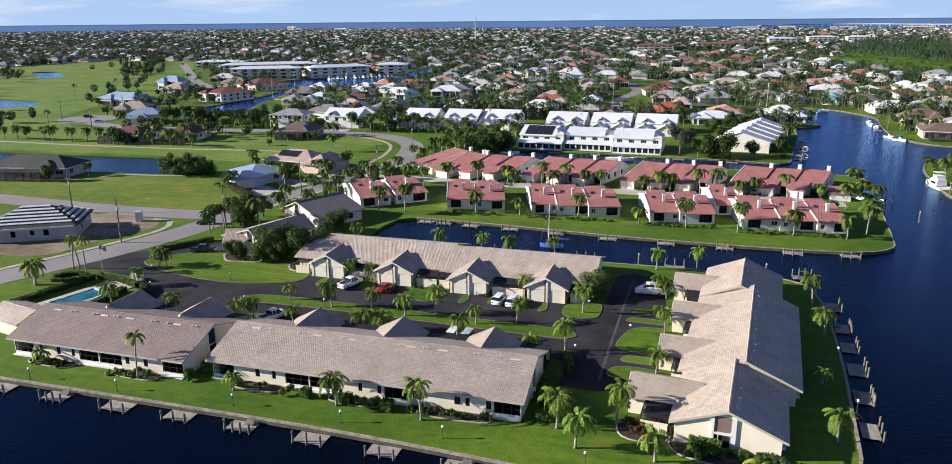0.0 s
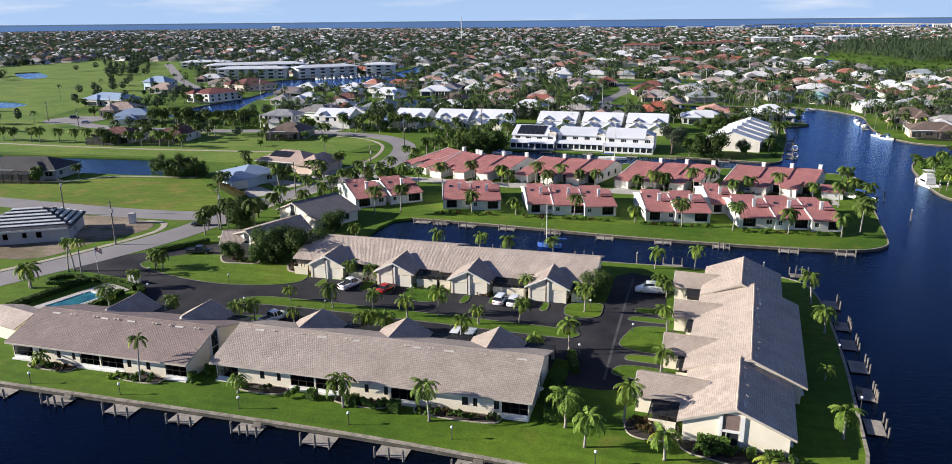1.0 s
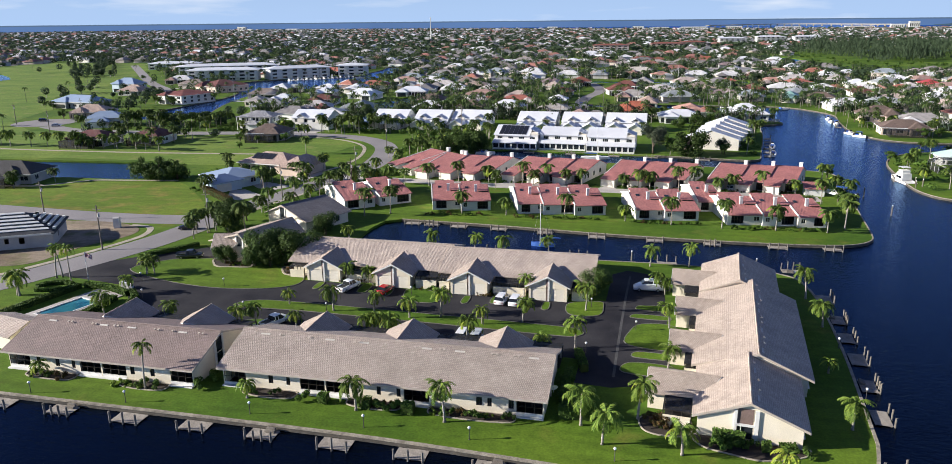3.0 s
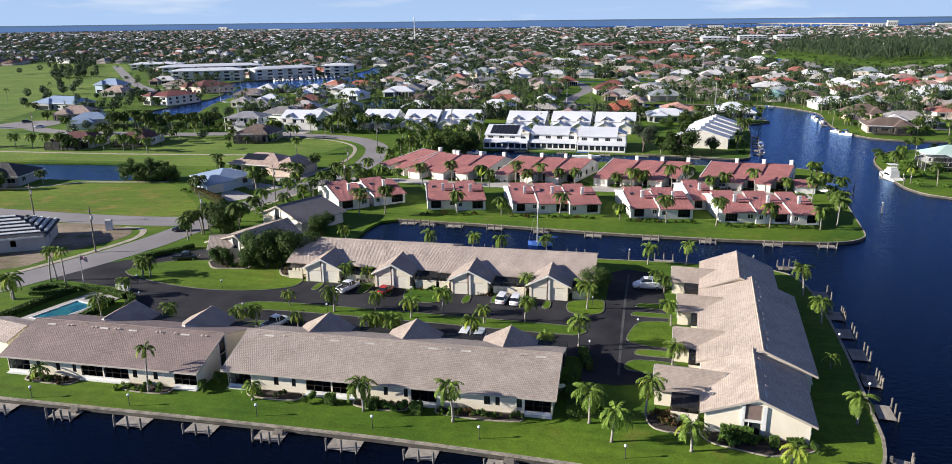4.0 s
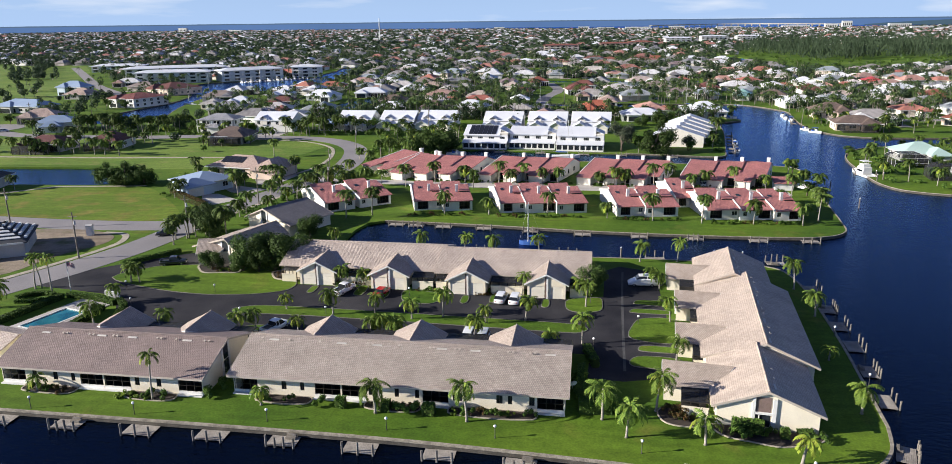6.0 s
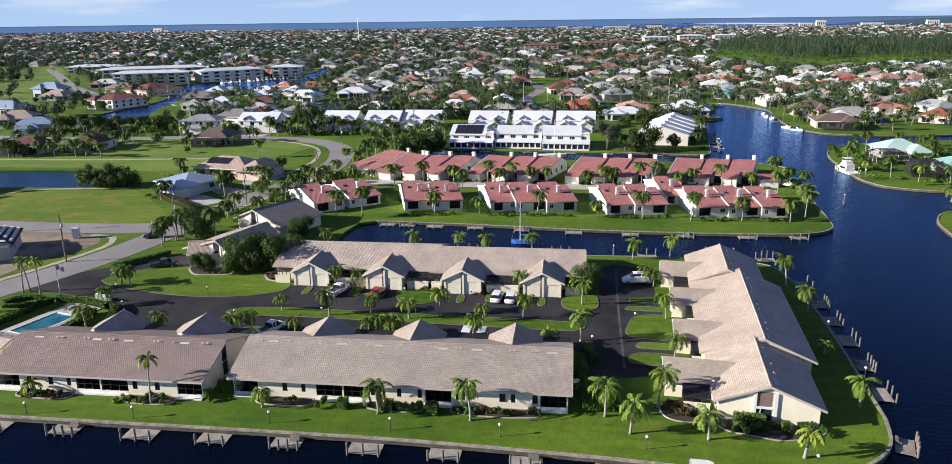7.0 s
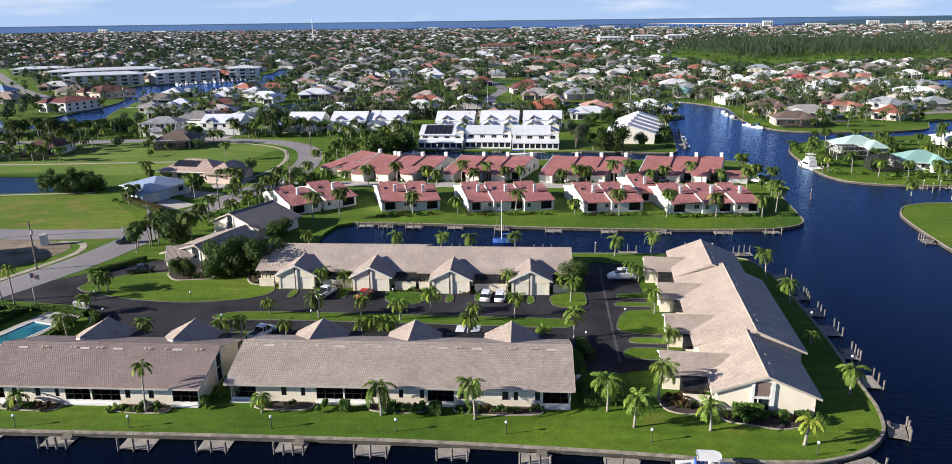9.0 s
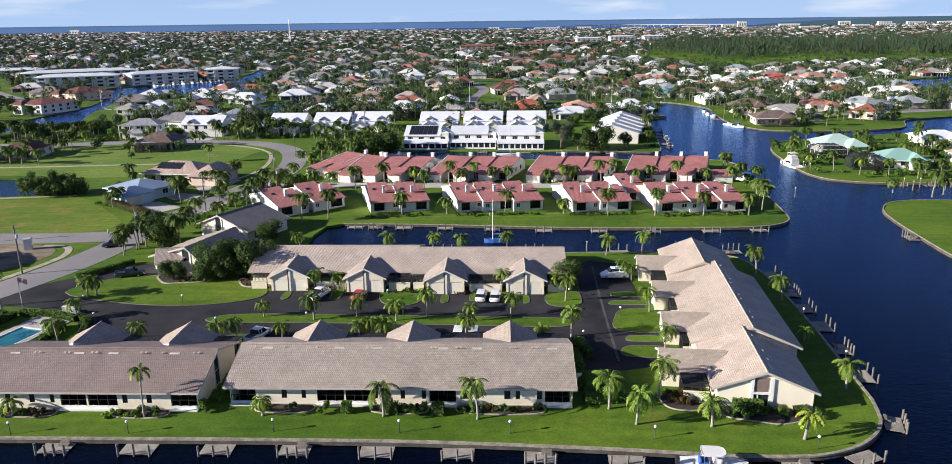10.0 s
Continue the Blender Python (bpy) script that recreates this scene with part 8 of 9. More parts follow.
    for x in wx:
        for s in (-1, 1):
            bm = bmesh.new()
            y0, y1 = s * (hw - 0.2), s * (hw + 0.01)
            tube(bm, [(x, y0, 0.34), (x, (y0 + y1) / 2, 0.34), (x, y1, 0.34)], [0.32, 0.34, 0.32], 14)
            wh = part("wheel", bm, TYRE, ob)
            bm = bmesh.new()
            tube(bm, [(x, y1 - s * 0.02, 0.34), (x, y1 + s * 0.012, 0.34)], [0.21, 0.19], 10)
            part("rim", bm, RIM, wh)
    for s in (-1, 1):
        for nm, x, mt, z in (("tail_lamp", -L / 2 - 0.005, LAMP_R, prof[0][1] - 0.14), ("head_lamp", L / 2 - 0.02, LAMP_W, prof[-1][1] - 0.14)):
            bm = bmesh.new()
            box(bm, x - 0.02, x + 0.03, s * hw * 0.68 - 0.14, s * hw * 0.68 + 0.14, z - 0.07, z + 0.07)
            part(nm, bm, mt, ob)
    return ob


P_WHITE, P_RED, P_BLACK, P_SILVER = car_paint("white_car_paint", (0.8, 0.8, 0.8)), car_paint("red_car_paint", (0.45, 0.02, 0.02)), car_paint("black_car_paint", (0.02, 0.02, 0.025)), car_paint("silver_car_paint", (0.5, 0.52, 0.54))
vehicle("pickup", P_WHITE, pose(-37.0, 34.6, 0.03, 0, 0, 72), "white pickup truck parked before a garage", "pickup truck")
vehicle("pickup", P_WHITE, pose(-41.9, 18.6, 0.03, 0, 0, 70), "white pickup truck parked behind the villas", "pickup truck")
vehicle("sedan", P_RED, pose(-30.6, 34.4, 0.03, 0, 0, 80), "red car parked before a garage door", "car")
vehicle("suv", P_WHITE, pose(-11.2, 34.0, 0.03, 0, 0, 84), "white car parked before a courtyard", "car")
vehicle("suv", P_WHITE, pose(-9.0, 33.8, 0.03, 0, 0, 86), "white car with rounded tail parked by lawn", "car")
vehicle("suv", P_WHITE, pose(-14.0, 18.4, 0.03, 0, 0, -92), "white car parked beside a garage", "car")
vehicle("suv", P_SILVER, pose(-11.9, 18.4, 0.03, 0, 0, -92), "silver car parked beside a garage", "car")
vehicle("van", P_WHITE, pose(11.0, 43.8, 0.03, 0, 0, 184), "white van parked on the drive end", "van")
vehicle("pickup", P_BLACK, pose(-72.6, 44.4, 0.03, 0, 0, 18), "black pickup truck parked beside trees", "pickup truck")
vehicle("suv", P_BLACK, pose(-84.6, 62.0, 0.045, 0, 0, 200), "black car standing at the road corner", "car")
vehicle("sedan", P_SILVER, pose(-236, 196, 0.06, 0, 0, 30), "silver car parked on the turning circle", "car")
vehicle("suv", P_BLACK, pose(-254, 209, 0.06, 0, 0, 30), "black car parked on the turning circle", "car")
vehicle("suv", P_WHITE, pose(32, 121.0, 0.06, 0, 0, 10), "white car parked on the villa lane", "car")

# ---- boats ----
BLUE_CANVAS = plain("blue_canvas", (0.03, 0.10, 0.36), (0.04, 0.13, 0.42), 0.8, 1, 6, 0.15)


def boat(m, L, B, label, cabin=False, canopy=None, console=True, mastz=0.0, group="boats", hull=None):
    ob = thing("boat", label, "boat", m, group)
    bm = bmesh.new()
    secs = []
    for t, w, keel in ((0, 0.86, -0.25), (0.3, 1.0, -0.3), (0.6, 0.95, -0.3), (0.82, 0.65, -0.22), (0.95, 0.25, -0.05), (1.0, 0.03, 0.35)):
        x, s, g = -L / 2 + L * t, B / 2 * w, 0.55 + 0.35 * t
        secs.append([(x, -s, g), (x, -s * 0.86, 0.0), (x, 0, keel), (x, s * 0.86, 0.0), (x, s, g), (x, s * 0.85, g), (x, s * 0.8, g - 0.12), (x, -s * 0.8, g - 0.12), (x, -s * 0.85, g)])
    loft(bm, secs)
    part("hull", bm, hull or WHITE, ob, "blue-covered hull" if hull else "white fibreglass hull")
    if console:
        bm = bmesh.new()
        box(bm, -0.1, 0.7, -0.45, 0.45, 0.5, 1.35)
        part("console", bm, WHITE, ob)
        bm = bmesh.new()
        sheet(bm, [(0.75, -0.42, 1.35), (0.75, 0.42, 1.35), (0.45, 0.4, 1.8), (0.45, -0.4, 1.8)], 0.03)
        part("windscreen", bm, CAR_GLASS, ob)
        bm = bmesh.new()
        box(bm, -1.3, -0.5, -0.6, 0.6, 0.5, 0.95)
        box(bm, -1.42, -1.3, -0.6, 0.6, 0.5, 1.35)
        part("seat", bm, BLUE_CANVAS, ob, "blue seat cushions")
        bm = bmesh.new()
        box(bm, -L / 2 - 0.35, -L / 2, -0.25, 0.25, 0.35, 1.15)
        part("outboard", bm, DARK, ob)
    if canopy:
        bm = bmesh.new()
        ring = [(-1.3, -0.3), (-1.15, -0.4), (0.5, -0.4), (0.95, -0.24), (1.05, 0.0), (0.95, 0.24), (0.5, 0.4), (-1.15, 0.4), (-1.3, 0.3)]
        prism(bm, [(x, y * B) for x, y in ring], 1.92, lambda x, y: 2.1 - 0.05 * (x / 1.3) ** 2 - 0.1 * (y / (0.4 * B)) ** 2)
        part("canopy", bm, canopy, ob)
        for x in (-1.1, 0.5):
            for s in (-1, 1):
                bm = bmesh.new()
                tube(bm, [(x, s * B * 0.38, 0.5), (x, s * B * 0.36, 1.95)], [0.025, 0.025], 5)
                part("canopy_leg", bm, RIM, ob)
    if cabin:
        bm = bmesh.new()
        k = L / 9
        secs = [[(x, -s, 0.7), (x, s, 0.7), (x, s * 0.85, z), (x, -s * 0.85, z)] for x, s, z in ((-2.2 * k, B * 0.36, 2.1 * k), (0.6 * k, B * 0.36, 2.1 * k), (1.8 * k, B * 0.3, 1.15), (3.2 * k, B * 0.12, 0.95))]
        loft(bm, secs)
        part("cabin", bm, WHITE, ob)
        for s in (-1, 1):
            bm = bmesh.new()
            box(bm, -1.8 * k, 0.5 * k, s * B * 0.345 - 0.03, s * B * 0.345 + 0.03, 1.15, 1.65)
            part("window", bm, CAR_GLASS, ob)
        bm = bmesh.new()
        box(bm, -1.6 * k, 0.2 * k, -B * 0.28, B * 0.28, 2.1 * k, 2.1 * k + 0.75)
        box(bm, -1.7 * k, 0.4 * k, -B * 0.3, B * 0.3, 2.1 * k + 1.5, 2.1 * k + 1.58)
        part("flybridge", bm, WHITE, ob)
        for x in (-1.6 * k, 0.3 * k):
            for s in (-1, 1):
                bm = bmesh.new()
                tube(bm, [(x, s * B * 0.27, 2.1 * k + 0.7), (x, s * B * 0.27, 2.1 * k + 1.52)], [0.03, 0.03], 5)
                part("canopy_leg", bm, RIM, ob)
    if mastz:
        bm = bmesh.new()
        tube(bm, [(0.6, 0, 0.6), (0.6, 0, mastz)], [0.09, 0.06], 8)
        part("mast", bm, WHITE, ob, "tall white mast")
        bm = bmesh.new()
        tube(bm, [(0.5, 0, 1.7), (-1.6, 0, 1.75), (-3.4, 0, 1.7)], [0.14, 0.2, 0.1], 8)
        part("sail_cover", bm, BLUE_CANVAS, ob, "blue sail cover on the boom")
        for x in (L / 2 - 0.1, -L / 2 + 0.1):
            bm = bmesh.new()
            tube(bm, [(x, 0, 0.9), (0.6, 0, mastz - 0.1)], [0.012, 0.012], 4)
            part("stay", bm, RIM, ob)
    return ob


WZ = WATER_Z + 0.12
boat(pose(12.8, -10.9, WZ, 0, 0, -4), 6.6, 2.4, "white motor boat with a white canopy at a dock", canopy=WHITE)
boat(pose(-9.24, 66.5, WZ - 0.15, 0, 0, 185), 4.7, 1.5, "small sailing boat under blue canvas", console=False, mastz=8.7, hull=BLUE_CANVAS)
boat(pose(77.0, 143.6, WZ, 0, 0, 100), 10.5, 3.6, "white cabin cruiser moored at the island", cabin=True, console=False)
boat(pose(56.0, 118.0, 0.75, 0, 0, 140), 8.0, 2.6, "white boat under blue canvas on the point", canopy=BLUE_CANVAS, console=True)
boat(pose(-6.0, 162.5, WZ, 0, 0, 0), 9.0, 2.6, "white sailing boat in the narrow canal", console=False, mastz=12.0)
boat(pose(-42, 164.5, WZ, 0, 0, 4), 6.5, 2.3, "white motor boat in the narrow canal")
for x, y, r in ((51.4, 194, 82), (49.6, 179.5, 82), (83.8, 229.4, -70), (85.8, 223.0, -50), (84.0, 262, -95), (84.8, 271, -100), (84.6, 255, -94), (61.4, 262.5, 20), (62, 300, 60), (72, 306, 20), (30, 308, 0)):
    boat(pose(x, y, WZ, 0, 0, r), 5.0 if x > 80 else 6.0, 2.0, "small white motor boat moored by a seawall", canopy=BLUE_CANVAS if x > 84 else None)
brng = random.Random(8)
for i in range(16):
    t = i / 15
    boat(pose(-249 + 33 * t, 439 + 41 * t, WZ, 0, 0, brng.uniform(-60, -40)), 6.2, 2.2, "white boat moored in the basin before the apartments", cabin=i % 2 == 0, console=i % 2 == 1, mastz=14.0 if i in (4, 9, 13) else 0)
for i, (x, y) in enumerate(((-40, 456), (28, 458), (-28, 572), (64, 574), (-100, 704), (4, 708), (-112, 322), (-228, 352), (-212, 300), (48, 306), (-24, 308), (-205, 470), (90, 576), (-140, 700))):
    boat(pose(x, y, WZ, 0, 0, 20 * i), 9.0, 2.7, "white sailing boat moored in a town canal", console=False, mastz=11.5 + 0.4 * (i % 5))
# channel markers and lift posts
for x, y in ((58.6, 112.1), (62.5, 122.6), (63.6, 104.0), (24.5, 58.9), (27.0, 59.0), (29.4, 58.6), (8.0, 58.8), (95, 114.5), (99, 114.3), (103, 114.5), (107, 114.6), (95.5, 111), (103.5, 111), (79.4, 135), (78.6, 138.0), (77.2, 133)):
    ob = thing("mooring_pile", "grey timber pile standing in the water", "pile", pose(x, y, -2.4), "mooring piles")
    bm = bmesh.new()
    tube(bm, [(0, 0, 0), (0, 0, 4.2)], [0.16, 0.14], 8)
    part("pile", bm, POST, ob)
    bm = bmesh.new()
    tube(bm, [(0, 0, 4.2), (0, 0, 4.42)], [0.18, 0.02], 8)
    part("cap", bm, WHITE, ob)


# ---- the town beyond ----
golf = [(-760, 96), (-150, 128), (-104, 150), (-110, 196), (-150, 203), (-236, 203), (-262, 250), (-275, 310), (-330, 375), (-430, 545), (-510, 640), (-625, 655), (-633, 575), (-640, 504), (-900, 480)]
woods = [(131, 640), (163, 605), (212, 560), (285, 610), (375, 622), (1400, 640), (1600, 1120), (700, 1110), (235, 1090), (172, 890), (150, 760)]
marsh = [(131, 640), (163, 605), (212, 560), (285, 610), (375, 622), (1400, 640), (1400, 720), (430, 728), (276, 745), (226, 674), (214, 700), (176, 884), (150, 760)]


def wedge(x, y, pad=20):
    """Whether a plan point can be seen at all from along the path."""
    d = y + 72
    return -1.22 * d - 30 - pad < x < 0.66 * d + 40 + pad


def built_over(x, y):
    if y < 246 and -110 < x < 66:
        return True
    if -330 < x < -105 and y < 232:
        return True
    if x > 66 and y < 200:
        return True
    return False


ROOFS = random_mat("town_roof_tile", [(0.693, 0.693, 0.714), (0.264, 0.21, 0.186), (0.48, 0.384, 0.336), (0.651, 0.651, 0.662), (0.24, 0.24, 0.252), (0.384, 0.132, 0.096), (0.324, 0.3, 0.288), (0.576, 0.528, 0.504), (0.192, 0.18, 0.18), (0.36, 0.228, 0.192), (0.609, 0.598, 0.598), (0.3, 0.324, 0.336), (0.42, 0.17, 0.12), (0.46, 0.25, 0.20)], 0.75, "object")
ROOFS_I = random_mat("far_roof_tile", [(0.735, 0.745, 0.777), (0.228, 0.204, 0.198), (0.312, 0.276, 0.264), (0.18, 0.18, 0.192), (0.264, 0.24, 0.234), (0.312, 0.144, 0.12), (0.228, 0.216, 0.216), (0.525, 0.514, 0.514), (0.156, 0.156, 0.162), (0.651, 0.651, 0.683), (0.34, 0.15, 0.12)], 0.8, "island")
WALLS = random_mat("town_wall", [(0.70, 0.66, 0.58), (0.74, 0.73, 0.70), (0.60, 0.52, 0.43), (0.66, 0.58, 0.50), (0.52, 0.50, 0.48)], 0.85, "object", 0.15)
WALLS_I = random_mat("far_wall", [(0.66, 0.62, 0.55), (0.70, 0.69, 0.66), (0.58, 0.50, 0.42), (0.62, 0.55, 0.48)], 0.85, "island", 0.15)


def town_house(seed, m=None, w=None, roof=None, label="low stucco canal house with a hipped tile roof", storey=2.8):
    """A low canal house: L-shaped walls, hipped roofs, windows, garage door and sometimes a pool cage."""
    rng = random.Random(seed)
    w, d, ez = w or rng.uniform(13, 18), rng.uniform(10, 13), storey
    rz = ez + rng.uniform(2.0, 3.0)
    roof = roof or ROOFS
    ob = thing("canal_house", label, "house", m, "canal houses of the town")
    bm = bmesh.new()
    box(bm, -w / 2, w / 2, -d / 2, d / 2, 0, ez)
    part("wall", bm, WALLS, ob)
    bm = bmesh.new()
    hip_roof(bm, w, d, ez, rz, 0.7)
    bm.transform(Matrix.Translation((-w / 2, -d / 2, 0)))
    part("roof", bm, roof, ob)
    ww, dd = rng.uniform(5.5, 7), rng.uniform(3, 6)
    sx = rng.choice((-1, 1))
    x0 = sx * (w / 2 - ww / 2 - 0.5) - ww / 2
    bm = bmesh.new()
    box(bm, x0, x0 + ww, -d / 2 - dd, -d / 2 - 0.02, 0, ez - 0.1)
    wg = part("wing", bm, WALLS, ob)
    bm = bmesh.new()
    hip_roof(bm, ww, dd + 4, ez - 0.05, rz - 0.9, 0.6)
    bm.transform(Matrix.Translation((x0, -d / 2 - dd, 0)))
    part("wing_roof", bm, roof, wg)
    for k in range(3):
        x = -w / 2 + w * (k + 0.5) / 3
        if not x0 - 1 < x < x0 + ww + 1:
            bm = bmesh.new()
            box(bm, x - 0.9, x + 0.9, -d / 2 - 0.05, -d / 2 - 0.003, 0.8, 2.2)
            part("window", bm, GLASS, ob)
    bm = bmesh.new()
    box(bm, x0 + 0.8, x0 + ww - 0.8, -d / 2 - dd - 0.06, -d / 2 - dd - 0.003, 0.05, 2.2)
    part("garage_door" if rng.random() < 0.5 else "glass_door", bm, GARAGE if rng.random() < 0.5 else GLASS, wg)
    bm = bmesh.new()
    o = 0.72
    for x0, x1, y0, y1 in ((-w / 2 - o, w / 2 + o, -d / 2 - o - 0.03, -d / 2 - o), (-w / 2 - o, w / 2 + o, d / 2 + o, d / 2 + o + 0.03), (-w / 2 - o - 0.03, -w / 2 - o, -d / 2 - o, d / 2 + o), (w / 2 + o, w / 2 + o + 0.03, -d / 2 - o, d / 2 + o)):
        box(bm, x0, x1, y0, y1, ez - 0.22, ez + 0.01)
    part("fascia", bm, WHITE, ob)
    if seed % 3:
        cw, cd, ch = w * 0.42, rng.uniform(4, 6.5), 2.7
        c0 = -sx * (w / 2 - cw / 2 - 0.3) - cw / 2
        bm = bmesh.new()
        for i in range(5):
            x = c0 + cw * i / 4
            box(bm, x - 0.06, x + 0.06, -d / 2 - cd - 0.06, -d / 2 - cd + 0.06, 0, ch)
            box(bm, x - 0.06, x + 0.06, -d / 2 - cd, -d / 2 - 0.75, ch - 0.1, ch)
        for y in (-d / 2 - cd, -d / 2 - cd / 2):
            box(bm, c0, c0 + cw, y - 0.06, y + 0.06, ch - 0.09, ch + 0.01)
        cg = part("pool_cage", bm, WHITE if seed % 2 else BRONZE, ob, "framed pool cage")
        bm = bmesh.new()
        box(bm, c0 + 0.02, c0 + cw - 0.02, -d / 2 - cd + 0.02, -d / 2 - 0.02, 0.05, ch - 0.12)
        part("screen", bm, SCREEN, cg, "dark insect screen")
    return ob


# houses that stand out round the canals: front eave corner, width, turn, roof, roof words, eave height
CREAM_ROOF = tile_mat("cream_roof_tile", (0.60, 0.56, 0.52), (0.52, 0.48, 0.44), (0.38, 0.34, 0.31))
GREY_ROOF = plain("blue_grey_roof", (0.27, 0.31, 0.34), (0.22, 0.25, 0.28), 0.7, 0.3, 4, 0.2)
MAUVE_ROOF = tile_mat("mauve_roof_tile", (0.34, 0.25, 0.25), (0.27, 0.20, 0.20), (0.18, 0.13, 0.13))
RED_METAL = plain("bright_red_roof", (0.46, 0.06, 0.06), (0.38, 0.05, 0.05), 0.5, 0.3, 4, 0.15)
NAMED = {"c": (CREAM_ROOF, "cream tile"), "w": (WHITE_ROOF, "white"), "t": (TERRA, "terracotta tile"), "b": (BROWN_TILE, "brown tile"), "g": (GREY_ROOF, "blue-grey"), "m": (MAUVE_ROOF, "mauve-brown tile"), "p": (PEACH_TILE, "peach tile"), "r": (RED_METAL, "bright red"), "d": (TERRA2, "dark red tile"), "s": (TEAL_ROOF, "sea-green")}
SPOTS = [(-193, 276, 10, 8, "c", 2.8), (-184, 284, 13, 6, "w", 2.8), (-179, 326, 13, 8, "w", 2.8), (-155, 320, 17, -4, "w", 2.8), (-163, 288, 14, 8, "d", 2.8), (-132, 338, 17, 8, "w", 2.8), (-166, 444, 18, -6, "g", 2.8), (-147, 448, 17, 6, "g", 2.8), (-107, 296, 14, 0, "b", 2.8), (-39.5, 265, 14, 0, "c", 2.8), (-103, 384, 14, 6, "p", 2.8), (-83, 374.5, 14, 6, "c", 2.6), (-58, 415, 12, 8, "m", 2.8), (-39, 418, 12, 8, "t", 2.8), (-45, 349.5, 12, -4, "t", 2.6), (-39, 305, 9, 6, "w", 2.6), (-107, 463, 14, -20, "g", 5.4), (-160, 533, 18, -14, "c", 2.8), (-98, 486, 13, 6, "c", 2.8), (-12, 360, 15, 20, "d", 2.8), (5, 301, 9, 0, "p", 2.8), (42, 353, 15, -14, "m", 2.8), (62.5, 379.5, 12, 0, "d", 2.8), (56.5, 342.5, 12, 0, "g", 2.6), (75, 338, 9, -20, "s", 2.6), (13, 383.5, 16, 0, "g", 2.8), (87, 337, 14, -24, "b", 2.8), (116.5, 368, 11, 0, "d", 2.8), (167.5, 339, 13, -24, "t", 2.8), (165, 377, 18, 12, "w", 2.8), (147, 344, 10, 0, "w", 2.8), (169.5, 426, 10, 0, "r", 2.8), (156, 487, 16, -24, "g", 5.2), (178, 314, 22, -40, "w", 4.6), (207.5, 336.5, 12, 0, "p", 2.8), (248, 455, 14, -24, "w", 2.8), (126.5, 420, 12, 0, "w", 2.8), (121.5, 456.5, 14, -24, "c", 2.8), (35, 707, 19, -24, "d", 2.8), (52, 693, 18, -24, "t", 2.8), (67.5, 608, 13, 0, "m", 2.8), (-10, 703, 22, -20, "d", 2.8), (-10, 530, 22, -30, "c", 2.8), (-12.5, 393, 15, -30, "d", 2.8), (9.6, 689, 15, 0, "t", 2.8)]
for i, (hx, hy, hw, turn, key, ez) in enumerate(SPOTS):
    turn = max(-14, min(14, turn))
    town_house(300 + i, pose(hx, hy, 0, 0, 0, turn) @ Matrix.Translation((hw / 2, 6.5, 0)), hw, NAMED[key][0], "stucco canal house with a " + NAMED[key][1] + " hipped roof", ez)


trng = random.Random(77)
houses = []
fixed = [(o.location.x - (9 if o.name.startswith("canal") else 0), o.location.y - (6 if o.name.startswith("canal") else 0)) for o in scene.objects if o.parent is None and o.get("category") in ("house", "apartment block", "condominium")]
y = 244.0
row = 0
while y < 3250:
    step = 20.5 + (y - 244) * 0.002
    x = -1.24 * (y + 72) - 40
    while x < 0.68 * (y + 72) + 60:
        px, py = x + trng.uniform(-3.5, 3.5), y + trng.uniform(-3.5, 3.5) + 0.05 * x
        x += step * trng.uniform(0.92, 1.25)
        if not wedge(px, py) or built_over(px, py) or inside(golf, px, py) or inside(woods, px, py):
            continue
        if not inside(outer, px, py):
            continue
        if any(wet(px + a, py + b) for a, b in ((-11, -9), (11, -9), (-11, 9), (11, 9), (0, 0))):
            continue
        if any(abs(px - fx - 9) < 18 and abs(py - fy - 6) < 16 for fx, fy in fixed):
            continue
        if -280 < px < -222 and py < 284:
            continue
        if abs(px + 22) < 19 and 270 < py < 445:
            continue
        if py < 520 and abs((px + 262) - (py - 318) * -0.86) < 22:
            continue
        if py > 700 and trng.random() < 0.3:
            continue
        houses.append((px, py))
    y += (34 if row % 2 else 27) * (1 + (y - 244) * 0.00012)
    row += 1

kinds = [town_house(100 + i) for i in range(6)]
houses.sort(key=lambda p: p[1] + 0.15 * abs(p[0]))
for i, (px, py) in enumerate(houses[:122]):
    r = trng.choice((0, 0, 180, 180, 90, -90)) + trng.uniform(-12, 12) + 3
    copy_thing(kinds[i % 6], pose(px, py, 0, 0, 0, r))
for o in kinds:
    for c in list(o.children_recursive) + [o]:
        bpy.data.objects.remove(c)

# pale drives and terraces beside the town's houses
yards = Cards()
for px, py in houses:
    if py < 1100:
        for k in range(2):
            a, b, w2, d2 = trng.uniform(-9, 9), (-9.5, 9.0)[k] + trng.uniform(-1.5, 1.5), trng.uniform(2.2, 4.5), trng.uniform(2.0, 4.5)
            if not any(wet(px + a + i, py + b + j) for i in (-w2, w2) for j in (-d2, d2)):
                yards.quad(*((px + a + i * w2, py + b + j * d2, 0.035) for i, j in ((-1, -1), (1, -1), (1, 1), (-1, 1))))
tagged(new("house_yards", yards.mesh("house_yards", random_mat("yard_paving", [(0.50, 0.46, 0.42), (0.42, 0.39, 0.36), (0.30, 0.28, 0.27), (0.48, 0.38, 0.33), (0.20, 0.19, 0.19)], 0.85, "island"))), "pale drives and terraces beside the town houses", "paving", "", "stuff")

